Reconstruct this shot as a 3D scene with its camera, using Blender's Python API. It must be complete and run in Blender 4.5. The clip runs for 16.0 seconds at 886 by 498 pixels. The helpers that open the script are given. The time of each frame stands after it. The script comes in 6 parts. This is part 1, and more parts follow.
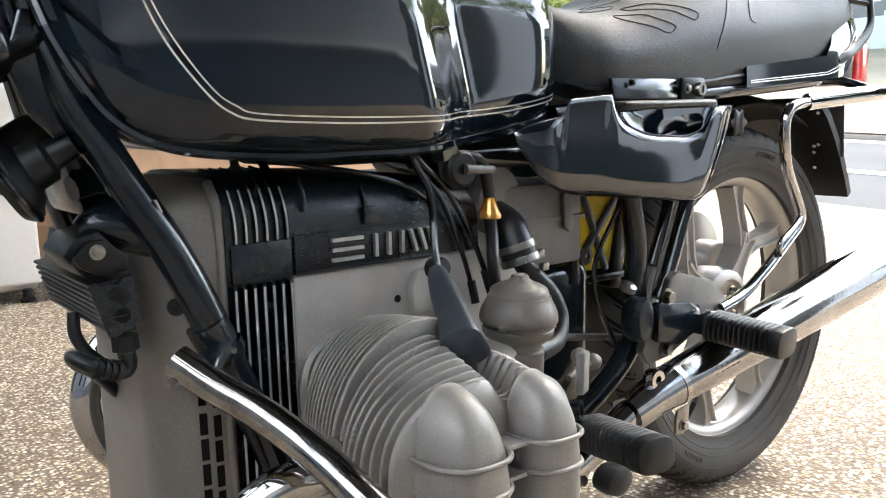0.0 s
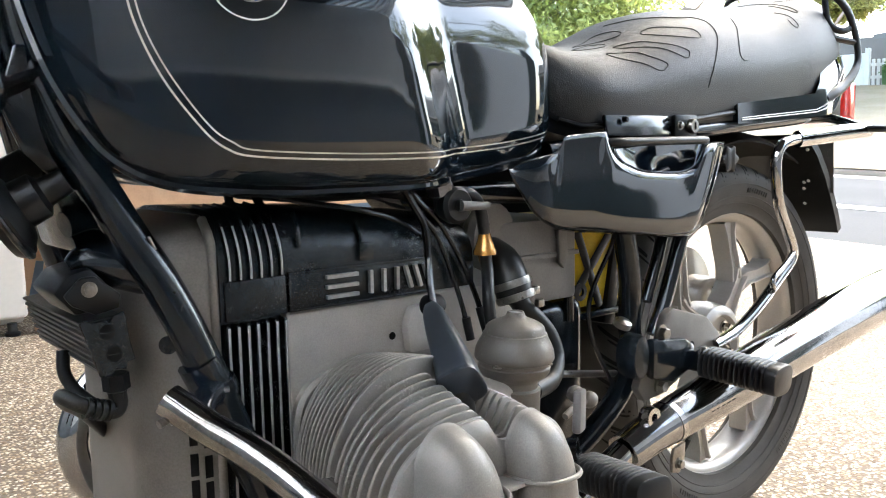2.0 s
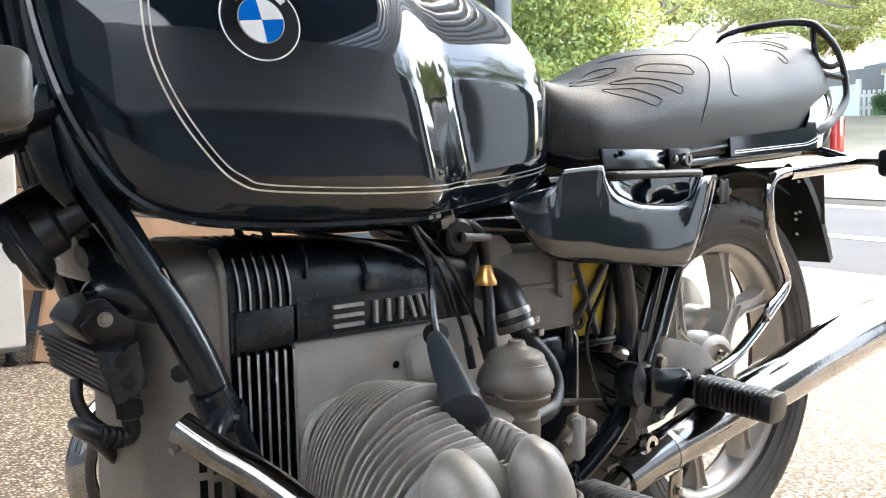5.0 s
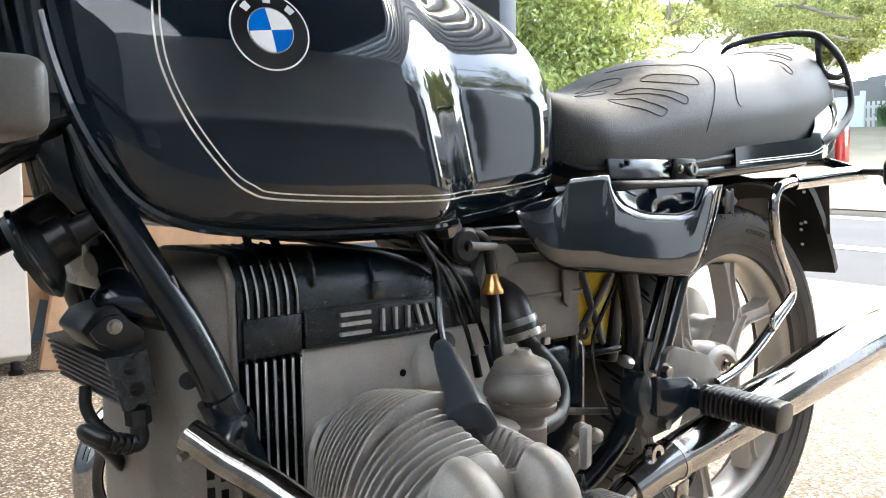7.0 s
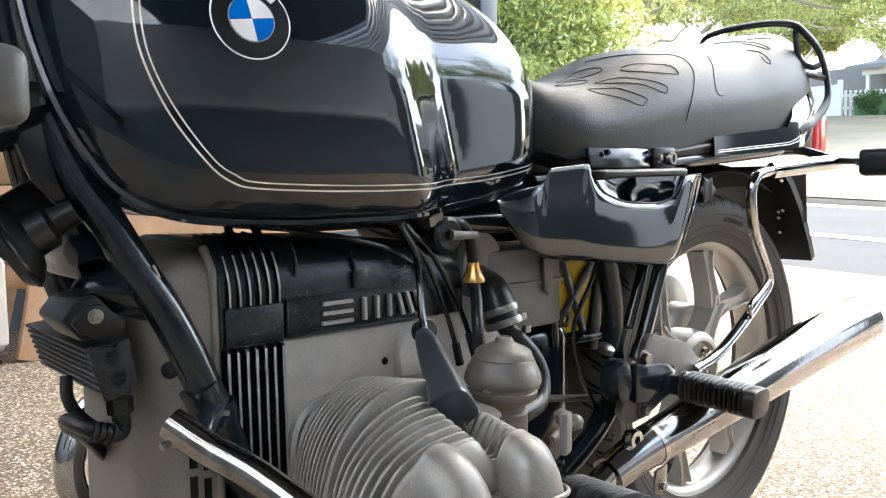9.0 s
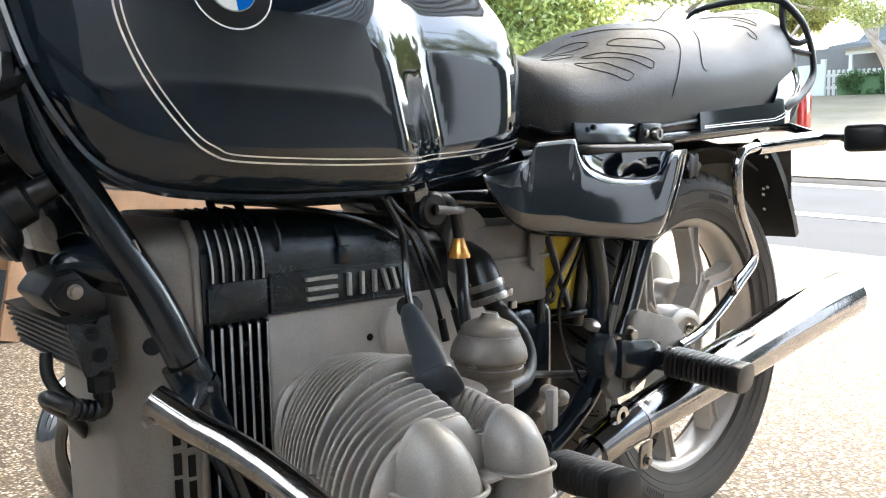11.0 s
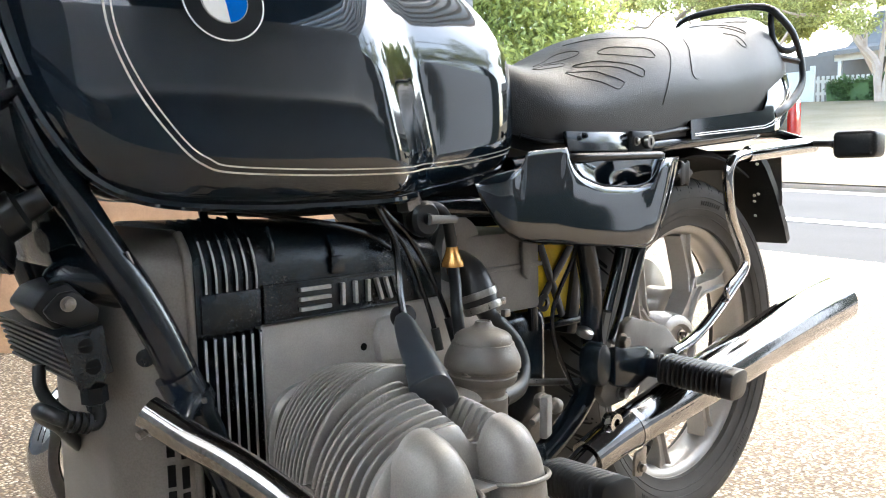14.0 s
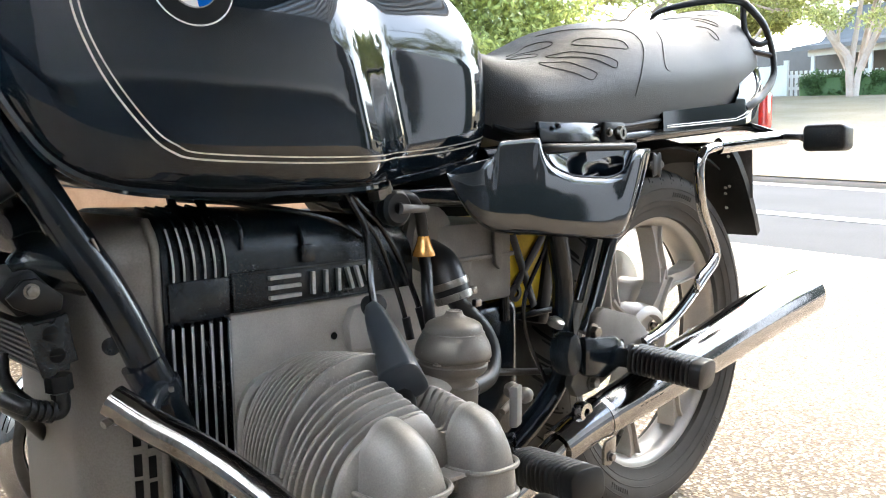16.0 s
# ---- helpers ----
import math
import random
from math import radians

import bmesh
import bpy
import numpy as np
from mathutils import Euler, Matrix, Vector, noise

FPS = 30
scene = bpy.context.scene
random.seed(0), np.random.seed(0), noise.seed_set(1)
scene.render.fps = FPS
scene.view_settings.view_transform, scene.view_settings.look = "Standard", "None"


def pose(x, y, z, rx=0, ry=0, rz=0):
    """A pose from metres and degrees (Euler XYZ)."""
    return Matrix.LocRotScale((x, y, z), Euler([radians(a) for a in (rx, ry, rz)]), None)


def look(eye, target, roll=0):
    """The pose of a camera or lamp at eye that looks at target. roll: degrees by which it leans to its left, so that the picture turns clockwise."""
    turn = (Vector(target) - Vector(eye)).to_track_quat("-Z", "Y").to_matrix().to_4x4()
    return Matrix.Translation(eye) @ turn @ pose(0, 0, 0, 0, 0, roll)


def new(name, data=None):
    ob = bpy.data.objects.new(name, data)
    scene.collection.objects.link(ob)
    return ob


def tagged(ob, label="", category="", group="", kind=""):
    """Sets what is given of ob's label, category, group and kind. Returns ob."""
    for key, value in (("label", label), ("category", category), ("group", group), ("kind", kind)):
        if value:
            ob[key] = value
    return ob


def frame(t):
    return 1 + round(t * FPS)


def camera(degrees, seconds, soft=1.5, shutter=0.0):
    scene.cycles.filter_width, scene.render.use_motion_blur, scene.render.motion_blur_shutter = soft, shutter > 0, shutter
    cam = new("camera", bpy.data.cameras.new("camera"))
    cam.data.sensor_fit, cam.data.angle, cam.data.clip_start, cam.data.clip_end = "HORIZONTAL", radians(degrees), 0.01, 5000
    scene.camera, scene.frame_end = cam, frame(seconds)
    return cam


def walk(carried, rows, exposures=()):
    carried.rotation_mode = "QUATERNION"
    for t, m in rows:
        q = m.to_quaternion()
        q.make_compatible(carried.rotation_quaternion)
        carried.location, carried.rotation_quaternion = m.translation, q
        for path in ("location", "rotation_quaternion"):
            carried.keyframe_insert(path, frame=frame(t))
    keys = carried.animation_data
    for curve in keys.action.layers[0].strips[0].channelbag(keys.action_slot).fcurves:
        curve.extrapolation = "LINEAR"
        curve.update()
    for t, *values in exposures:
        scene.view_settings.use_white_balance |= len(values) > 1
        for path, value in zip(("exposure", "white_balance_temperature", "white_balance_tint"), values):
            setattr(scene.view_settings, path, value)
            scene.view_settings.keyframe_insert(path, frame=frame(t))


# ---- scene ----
cam = camera(56.0, 16.0, 1.1)
PATH = [
    (0, (-0.501, -0.856, 0.652), (0.725, 0.694, 0.347), -1.4),
    (0.5, (-0.495, -0.854, 0.651), (0.759, 0.686, 0.417), -1.0),
    (1, (-0.498, -0.852, 0.648), (0.755, 0.691, 0.425), -0.5),
    (1.5, (-0.508, -0.842, 0.652), (0.745, 0.699, 0.422), -0.7),
    (2, (-0.503, -0.846, 0.655), (0.754, 0.694, 0.428), -1.2),
    (2.5, (-0.519, -0.848, 0.656), (0.742, 0.69, 0.451), -1.3),
    (3, (-0.524, -0.849, 0.658), (0.726, 0.701, 0.464), -1.1),
    (3.5, (-0.525, -0.85, 0.657), (0.726, 0.699, 0.466), -1.2),
    (4, (-0.523, -0.856, 0.658), (0.738, 0.687, 0.477), -1.3),
    (6.5, (-0.531, -0.862, 0.66), (0.741, 0.675, 0.524), -1.2),
    (7, (-0.531, -0.862, 0.658), (0.734, 0.681, 0.526), -1.1),
    (7.5, (-0.526, -0.86, 0.658), (0.742, 0.68, 0.524), -1.2),
    (8, (-0.526, -0.865, 0.657), (0.748, 0.671, 0.524), -1.2),
    (8.5, (-0.532, -0.87, 0.658), (0.761, 0.65, 0.513), -1.0),
    (9, (-0.534, -0.865, 0.659), (0.764, 0.648, 0.498), -1.1),
    (9.5, (-0.527, -0.854, 0.652), (0.772, 0.654, 0.453), -1.2),
    (10, (-0.527, -0.858, 0.652), (0.788, 0.633, 0.436), -1.2),
    (12.5, (-0.534, -0.859, 0.653), (0.792, 0.626, 0.457), -1.3),
    (13, (-0.529, -0.856, 0.652), (0.799, 0.626, 0.454), -1.4),
    (13.5, (-0.53, -0.858, 0.653), (0.804, 0.62, 0.456), -1.4),
    (14, (-0.531, -0.86, 0.654), (0.805, 0.616, 0.464), -1.5),
    (14.5, (-0.532, -0.863, 0.655), (0.811, 0.608, 0.472), -1.5),
    (15, (-0.525, -0.859, 0.651), (0.823, 0.605, 0.457), -1.3),
    (15.5, (-0.521, -0.857, 0.651), (0.839, 0.595, 0.438), -1.4),
    (16, (-0.526, -0.863, 0.652), (0.85, 0.573, 0.439), -1.0),
]
walk(cam, [(t, look(eye, target, roll)) for t, eye, target, roll in PATH])

# ---- light ----
FLOOR = -0.012
world = bpy.data.worlds.new("sky")
scene.world = world
world.use_nodes = True
wn = world.node_tree.nodes
sky = wn.new("ShaderNodeTexSky")
sky.sky_type = 'NISHITA'
sky.sun_disc = False
sky.sun_elevation = radians(52)
sky.sun_rotation = radians(84)
sky.air_density, sky.dust_density, sky.ozone_density = 1.0, 3.0, 1.0
wn["Background"].inputs["Strength"].default_value = 0.148
world.node_tree.links.new(sky.outputs["Color"], wn["Background"].inputs["Color"])
sun = new("sun", bpy.data.lights.new("sun", 'SUN'))
sun.data.energy, sun.data.angle, sun.data.color = 0.5, radians(20), (1.0, 0.91, 0.77)
sun.matrix_world = look((9, 1.2, 9), (0, 0, 0))
scene.view_settings.exposure = 3.58
scene.view_settings.use_white_balance = True
scene.view_settings.white_balance_temperature = 6450
scene.view_settings.white_balance_tint = 4

# ---- mesh tools ----
def obj(name, verts, faces, mat, parent=None, label="", smooth=True):
    me = bpy.data.meshes.new(name)
    me.from_pydata([tuple(v) for v in verts], [], [tuple(f) for f in faces])
    me.update()
    if smooth:
        me.polygons.foreach_set("use_smooth", [True] * len(me.polygons))
        me.set_sharp_from_angle(angle=radians(38))
    if mat:
        me.materials.append(mat)
    ob = new(name, me)
    if parent:
        ob.parent = parent
    if label:
        tagged(ob, label)
    return ob


def part(name, bm, mat, parent=None, label="", smooth=True):
    bmesh.ops.recalc_face_normals(bm, faces=bm.faces)
    me = bpy.data.meshes.new(name)
    bm.to_mesh(me)
    bm.free()
    if smooth:
        me.polygons.foreach_set("use_smooth", [True] * len(me.polygons))
        me.set_sharp_from_angle(angle=radians(38))
    me.materials.append(mat)
    ob = new(name, me)
    if parent:
        ob.parent = parent
    if label:
        tagged(ob, label)
    return ob


def glide(pts, n=8, closed=False):
    """Points on a smooth curve through pts."""
    p = [Vector(q) for q in pts]
    m = len(p)
    out = []
    for i in range(m if closed else m - 1):
        if closed:
            a, b, c, d = p[i - 1], p[i], p[(i + 1) % m], p[(i + 2) % m]
        else:
            b, c = p[i], p[i + 1]
            a = p[i - 1] if i else b * 2 - c
            d = p[i + 2] if i + 2 < m else c * 2 - b
        for k in range(n):
            t = k / n
            out.append(0.5 * (2 * b + (c - a) * t + (2 * a - 5 * b + 4 * c - d) * t * t + (3 * b - a - 3 * c + d) * t ** 3))
    if not closed:
        out.append(p[-1])
    return out


def skin(rings, close_rings=True, caps=True, loop=False):
    """Faces between rings of equal length."""
    n = len(rings[0])
    verts = [v for r in rings for v in r]
    faces = []
    m = len(rings)
    for i in range(m if loop else m - 1):
        a, b = i * n, ((i + 1) % m) * n
        for k in range(n if close_rings else n - 1):
            l = (k + 1) % n
            faces.append((a + k, a + l, b + l, b + k))
    if caps and not loop:
        faces.append(tuple(reversed(range(n))))
        faces.append(tuple(range((m - 1) * n, m * n)))
    return verts, faces


def sweep(pts, r, seg=14, closed=False, flat=None):
    """A tube along pts. r: a radius or one for each point; flat: (across, along normal) factors and the normal."""
    p = [Vector(q) for q in pts]
    m = len(p)
    rr = [float(r)] * m if isinstance(r, (int, float)) else [float(q) for q in r]
    rings = []
    t0 = (p[1] - p[0]).normalized()
    if flat:
        n = Vector(flat[2])
    else:
        n = Vector((0, 0, 1)) if abs(t0.z) < 0.9 else Vector((1, 0, 0))
    for i in range(m):
        if closed:
            t = (p[(i + 1) % m] - p[i - 1]).normalized()
        else:
            t = (p[min(i + 1, m - 1)] - p[max(i - 1, 0)]).normalized()
        n = (n - t * n.dot(t)).normalized()
        b = t.cross(n)
        fa, fb = (flat[0], flat[1]) if flat else (1, 1)
        rings.append([p[i] + rr[i] * (fa * math.cos(a) * b + fb * math.sin(a) * n) for a in (2 * math.pi * k / seg for k in range(seg))])
    return skin(rings, loop=closed)


def tube(name, pts, r, mat, parent=None, label="", n=8, seg=14, closed=False, flat=None):
    path = glide(pts, n, closed) if n > 1 else pts
    if not isinstance(r, (int, float)):
        k = len(r)
        u = np.linspace(0, k - 1, len(path))
        r = list(np.interp(u, range(k), r))
    v, f = sweep(path, r, seg, closed, flat)
    return obj(name, v, f, mat, parent, label)


def frame_of(axis):
    z = Vector(axis).normalized()
    x = z.orthogonal().normalized()
    return x, z.cross(x), z


def lathe(name, profile, centre, axis, mat, parent=None, label="", seg=40, closed=False):
    """A turned body: profile rows of (radius, height along axis)."""
    x, y, z = frame_of(axis)
    c = Vector(centre)
    rings = [[c + z * h + r * (math.cos(a) * x + math.sin(a) * y) for a in (2 * math.pi * k / seg for k in range(seg))] for r, h in profile]
    v, f = skin(rings, caps=not closed, loop=closed)
    return obj(name, v, f, mat, parent, label)


def box_bm(size, m=None, bevel=0.0, segs=2):
    bm = bmesh.new()
    bmesh.ops.create_cube(bm, size=1.0)
    bmesh.ops.scale(bm, vec=size, verts=bm.verts)
    if bevel:
        bmesh.ops.bevel(bm, geom=bm.edges[:], offset=bevel, segments=segs, profile=0.5, affect='EDGES')
    if m is not None:
        bmesh.ops.transform(bm, matrix=m, verts=bm.verts)
    return bm


def box(name, lo, hi, mat, parent=None, label="", bevel=0.0, segs=2, turn=(0, 0, 0)):
    c = [(a + b) / 2 for a, b in zip(lo, hi)]
    s = [abs(b - a) for a, b in zip(lo, hi)]
    return part(name, box_bm(s, pose(*c, *turn), bevel, segs), mat, parent, label)


def prism(name, poly, y0, y1, mat, parent=None, label="", bevel=0.0, m=None, segs=2):
    """A plate whose outline poly lies in x, z, from y0 to y1, with rounded edges."""
    bm = bmesh.new()
    vs = [bm.verts.new((x, y0, z)) for x, z in poly]
    face = bm.faces.new(vs)
    ext = bmesh.ops.extrude_face_region(bm, geom=[face])
    bmesh.ops.translate(bm, vec=(0, y1 - y0, 0), verts=[g for g in ext["geom"] if isinstance(g, bmesh.types.BMVert)])
    if bevel:
        bmesh.ops.bevel(bm, geom=bm.edges[:], offset=bevel, segments=segs, profile=0.5, affect='EDGES')
    if m is not None:
        bmesh.ops.transform(bm, matrix=m, verts=bm.verts)
    return part(name, bm, mat, parent, label)


def bolt(name, centre, axis, r, h, mat, parent, label=""):
    """A hexagon head on a round washer."""
    x, y, z = frame_of(axis)
    c = Vector(centre)
    rings = []
    for rr, hh in ((r * 1.35, 0), (r * 1.35, h * 0.25)):
        rings.append([c + z * hh + rr * (math.cos(a) * x + math.sin(a) * y) for a in (2 * math.pi * k / 24 for k in range(24))])
    for rr, hh in ((r, h * 0.25), (r, h * 0.9), (r * 0.85, h)):
        ring = []
        for k in range(24):
            a = 2 * math.pi * k / 24
            q = (a % (math.pi / 3)) - math.pi / 6
            s = rr * math.cos(math.pi / 6) / math.cos(q)
            ring.append(c + z * hh + s * (math.cos(a) * x + math.sin(a) * y))
        rings.append(ring)
    v, f = skin(rings)
    return obj(name, v, f, mat, parent, label)


def lerp_table(t, rows):
    return float(np.interp(t, [r[0] for r in rows], [r[1] for r in rows]))


def eased(rows, x):
    """A smooth curve through rows of (x, value)."""
    xs = [r[0] for r in rows]
    ys = [r[1] for r in rows]
    if x <= xs[0]:
        return ys[0]
    if x >= xs[-1]:
        return ys[-1]
    i = max(k for k in range(len(xs)) if xs[k] <= x)
    i = min(i, len(xs) - 2)

    def slope(k):
        if k == 0 or k == len(xs) - 1:
            j = 0 if k == 0 else len(xs) - 2
            return (ys[j + 1] - ys[j]) / (xs[j + 1] - xs[j])
        s1 = (ys[k] - ys[k - 1]) / (xs[k] - xs[k - 1])
        s2 = (ys[k + 1] - ys[k]) / (xs[k + 1] - xs[k])
        return 0 if s1 * s2 <= 0 else 2 * s1 * s2 / (s1 + s2)
    h = xs[i + 1] - xs[i]
    t = (x - xs[i]) / h
    return ((1 + 2 * t) * (1 - t) ** 2 * ys[i] + t * (1 - t) ** 2 * h * slope(i) + t * t * (3 - 2 * t) * ys[i + 1] + t * t * (t - 1) * h * slope(i + 1))

# ---- materials ----
def material(name, base, rough=0.5, metal=0.0, second=None, scale=30.0, fine=400.0, bump=0.0, bump_scale=None, rough_vary=0.08, coat=0.0, spec=0.5, mix=(0.35, 0.65), distort=0.0, dust=0.0):
    """A surface with colour and gloss varied at two scales, and fine relief."""
    m = bpy.data.materials.new(name)
    m.use_nodes = True
    nt = m.node_tree
    n, l = nt.nodes, nt.links
    b = n["Principled BSDF"]
    tc = n.new("ShaderNodeTexCoord")
    big = n.new("ShaderNodeTexNoise")
    big.inputs["Scale"].default_value = scale
    big.inputs["Detail"].default_value = 5
    big.inputs["Distortion"].default_value = distort
    small = n.new("ShaderNodeTexNoise")
    small.inputs["Scale"].default_value = fine
    small.inputs["Detail"].default_value = 3
    for t in (big, small):
        l.new(tc.outputs["Object"], t.inputs["Vector"])
    add = n.new("ShaderNodeMath")
    add.operation = 'MULTIPLY_ADD'
    add.inputs[1].default_value = 0.4
    l.new(small.outputs["Fac"], add.inputs[0])
    scl = n.new("ShaderNodeMath")
    scl.operation = 'MULTIPLY'
    scl.inputs[1].default_value = 0.6
    l.new(big.outputs["Fac"], scl.inputs[0])
    l.new(scl.outputs[0], add.inputs[2])
    ramp = n.new("ShaderNodeMapRange")
    ramp.inputs["From Min"].default_value, ramp.inputs["From Max"].default_value = mix
    l.new(add.outputs[0], ramp.inputs["Value"])
    col = n.new("ShaderNodeMix")
    col.data_type = 'RGBA'
    col.inputs["A"].default_value = (*base, 1)
    col.inputs["B"].default_value = (*(second or [c * 0.8 for c in base]), 1)
    l.new(ramp.outputs["Result"], col.inputs["Factor"])
    l.new(col.outputs["Result"], b.inputs["Base Color"])
    if dust:
        speck = n.new("ShaderNodeTexNoise")
        speck.inputs["Scale"].default_value = 420
        speck.inputs["Detail"].default_value = 2
        l.new(tc.outputs["Object"], speck.inputs["Vector"])
        patch = n.new("ShaderNodeTexNoise")
        patch.inputs["Scale"].default_value = 14
        patch.inputs["Detail"].default_value = 3
        l.new(tc.outputs["Object"], patch.inputs["Vector"])
        both = n.new("ShaderNodeMath")
        both.operation = 'ADD'
        l.new(speck.outputs["Fac"], both.inputs[0])
        l.new(patch.outputs["Fac"], both.inputs[1])
        cut = n.new("ShaderNodeMapRange")
        cut.inputs["From Min"].default_value, cut.inputs["From Max"].default_value = 1.20, 1.34
        l.new(both.outputs[0], cut.inputs["Value"])
        dusty = n.new("ShaderNodeMix")
        dusty.data_type = 'RGBA'
        l.new(col.outputs["Result"], dusty.inputs["A"])
        dusty.inputs["B"].default_value = (dust, dust * 0.94, dust * 0.86, 1)
        l.new(cut.outputs["Result"], dusty.inputs["Factor"])
        l.new(dusty.outputs["Result"], b.inputs["Base Color"])
    rr = n.new("ShaderNodeMapRange")
    rr.inputs["To Min"].default_value, rr.inputs["To Max"].default_value = max(0.02, rough - rough_vary), min(1, rough + rough_vary)
    l.new(add.outputs[0], rr.inputs["Value"])
    l.new(rr.outputs["Result"], b.inputs["Roughness"])
    b.inputs["Metallic"].default_value = metal
    b.inputs["Specular IOR Level"].default_value = spec
    b.inputs["Coat Weight"].default_value = coat
    b.inputs["Coat Roughness"].default_value = 0.03
    if bump:
        bt = small
        if bump_scale:
            bt = n.new("ShaderNodeTexNoise")
            bt.inputs["Scale"].default_value = bump_scale
            bt.inputs["Detail"].default_value = 4
            l.new(tc.outputs["Object"], bt.inputs["Vector"])
        bn = n.new("ShaderNodeBump")
        bn.inputs["Strength"].default_value = bump
        bn.inputs["Distance"].default_value = 0.001
        l.new(bt.outputs["Fac"], bn.inputs["Height"])
        l.new(bn.outputs["Normal"], b.inputs["Normal"])
    return m


PAINT = material("black_enamel", (0.004, 0.008, 0.013), 0.055, second=(0.005, 0.0095, 0.0145), rough_vary=0.02, scale=12, fine=60, spec=0.66)
FRAME = material("frame_enamel", (0.004, 0.008, 0.012), 0.18, second=(0.007, 0.011, 0.0155), rough_vary=0.08, scale=40, bump=0.04, coat=0.12, dust=0.02)
CHROME = material("chrome", (0.52, 0.52, 0.53), 0.06, 1.0, second=(0.40, 0.39, 0.375), rough_vary=0.04, scale=22, fine=260, bump=0.10, bump_scale=70)
DULL = material("bare_steel", (0.36, 0.345, 0.32), 0.3, 1.0, second=(0.22, 0.205, 0.185), rough_vary=0.1, scale=60, bump=0.1)
ALLOY = material("cast_alloy", (0.47, 0.44, 0.40), 0.45, 0.25, second=(0.36, 0.335, 0.30), rough_vary=0.08, scale=16, fine=700, bump=0.25, bump_scale=1400, mix=(0.4, 0.66), dust=0.42)
# Darker copy of the cast alloy: front cover's shade put into colour, plus stains.
FRONTM = material("shade_toned_stained_alloy", (0.178, 0.162, 0.140), 0.45, 0.25, second=(0.118, 0.106, 0.090), rough_vary=0.08, scale=9, fine=500, bump=0.25, bump_scale=1400, mix=(0.38, 0.66), distort=0.8)
# Chrome copy with dark and tan reflections put into its colour, for the crash bar.
DARKCHROME = material("dark_toned_chrome", (0.40, 0.385, 0.365), 0.13, 1.0, second=(0.20, 0.180, 0.155), rough_vary=0.12, scale=34, fine=300, bump=0.16, bump_scale=90, mix=(0.40, 0.66))
# Darker chrome copy for the silencer; its dim reflections are toned into the colour.
DIMCHROME = material("dimmed_chrome", (0.42, 0.42, 0.435), 0.10, 1.0, second=(0.31, 0.305, 0.30), rough_vary=0.06, scale=16, fine=220, bump=0.12, bump_scale=60)
CARB = material("carburettor_alloy", (0.160, 0.144, 0.124), 0.46, 0.2, second=(0.105, 0.093, 0.079), rough_vary=0.08, scale=30, fine=900, bump=0.2, bump_scale=1100, dust=0.22)
FINS = material("fin_alloy", (0.245, 0.229, 0.207), 0.42, 0.3, second=(0.165, 0.152, 0.137), rough_vary=0.08, scale=18, fine=700, bump=0.2, bump_scale=1200, mix=(0.38, 0.66), dust=0.30)
COVER = material("black_cast_cover", (0.006, 0.0105, 0.0145), 0.25, second=(0.010, 0.0155, 0.020), rough_vary=0.08, scale=30, fine=900, bump=0.25, bump_scale=1100, spec=0.45, dust=0.07)
WHEEL = material("silver_wheel_paint", (0.46, 0.435, 0.395), 0.38, 0.35, second=(0.38, 0.357, 0.32), rough_vary=0.06, scale=14, bump=0.08, dust=0.36)
TYRE = material("tyre_rubber", (0.050, 0.047, 0.043), 0.7, second=(0.080, 0.075, 0.067), scale=16, fine=500, bump=0.25, rough_vary=0.1, spec=0.3)
RUBBER = material("black_rubber", (0.0055, 0.006, 0.007), 0.38, second=(0.010, 0.0105, 0.011), scale=40, fine=700, bump=0.15, spec=0.40, dust=0.03)
CABLE = material("cable_sheath", (0.005, 0.0058, 0.007), 0.20, second=(0.008, 0.0088, 0.010), rough_vary=0.06, scale=60, spec=0.55)
PLASTIC = material("black_plastic", (0.0042, 0.0054, 0.0068), 0.36, second=(0.008, 0.009, 0.0098), scale=50, fine=900, bump=0.15, spec=0.35, dust=0.03)
CAP = material("plug_cap_rubber", (0.028, 0.034, 0.042), 0.32, second=(0.040, 0.047, 0.056), scale=40, fine=900, bump=0.1, spec=0.55)
GREYP = material("grey_plastic", (0.105, 0.103, 0.096), 0.4, second=(0.08, 0.078, 0.073), scale=30, bump=0.08, dust=0.2)
AIRBOX = material("airbox_grey", (0.15, 0.144, 0.135), 0.5, second=(0.11, 0.105, 0.098), scale=25, bump=0.15)
YELLOW = material("battery_yellow", (0.80, 0.57, 0.02), 0.35, second=(0.62, 0.40, 0.015), scale=20)
GOLD = material("amber_filter", (0.55, 0.25, 0.05), 0.15, 0.55, second=(0.70, 0.36, 0.09), scale=60, coat=0.6)
RED = material("red_lens", (0.75, 0.03, 0.02), 0.12, second=(0.6, 0.02, 0.015), coat=0.6, scale=120)
AMBER = material("orange_lens", (0.7, 0.22, 0.02), 0.15, coat=0.5, scale=120)
CREAM = material("cream_pinstripe", (0.50, 0.45, 0.37), 0.22, coat=0.6, scale=60, second=(0.55, 0.49, 0.40))
CREAMW = material("fridge_enamel", (0.60, 0.56, 0.50), 0.35, second=(0.55, 0.51, 0.455), scale=4, fine=60)
WHITE = material("white_enamel", (0.78, 0.78, 0.76), 0.25, second=(0.72, 0.72, 0.70), coat=0.4, scale=40)
BLUE = material("blue_enamel", (0.001, 0.12, 0.48), 0.25, second=(0.001, 0.105, 0.43), spec=0.25, scale=40)
LETTER = material("brushed_silver", (0.36, 0.36, 0.355), 0.35, 0.5, second=(0.27, 0.27, 0.265), scale=200)
# Near-black: shade of holes, slots and grooves as colour; also matt black parts.
DARK = material("recess_matt_black", (0.003, 0.003, 0.003), 0.8, scale=50, spec=0.2)


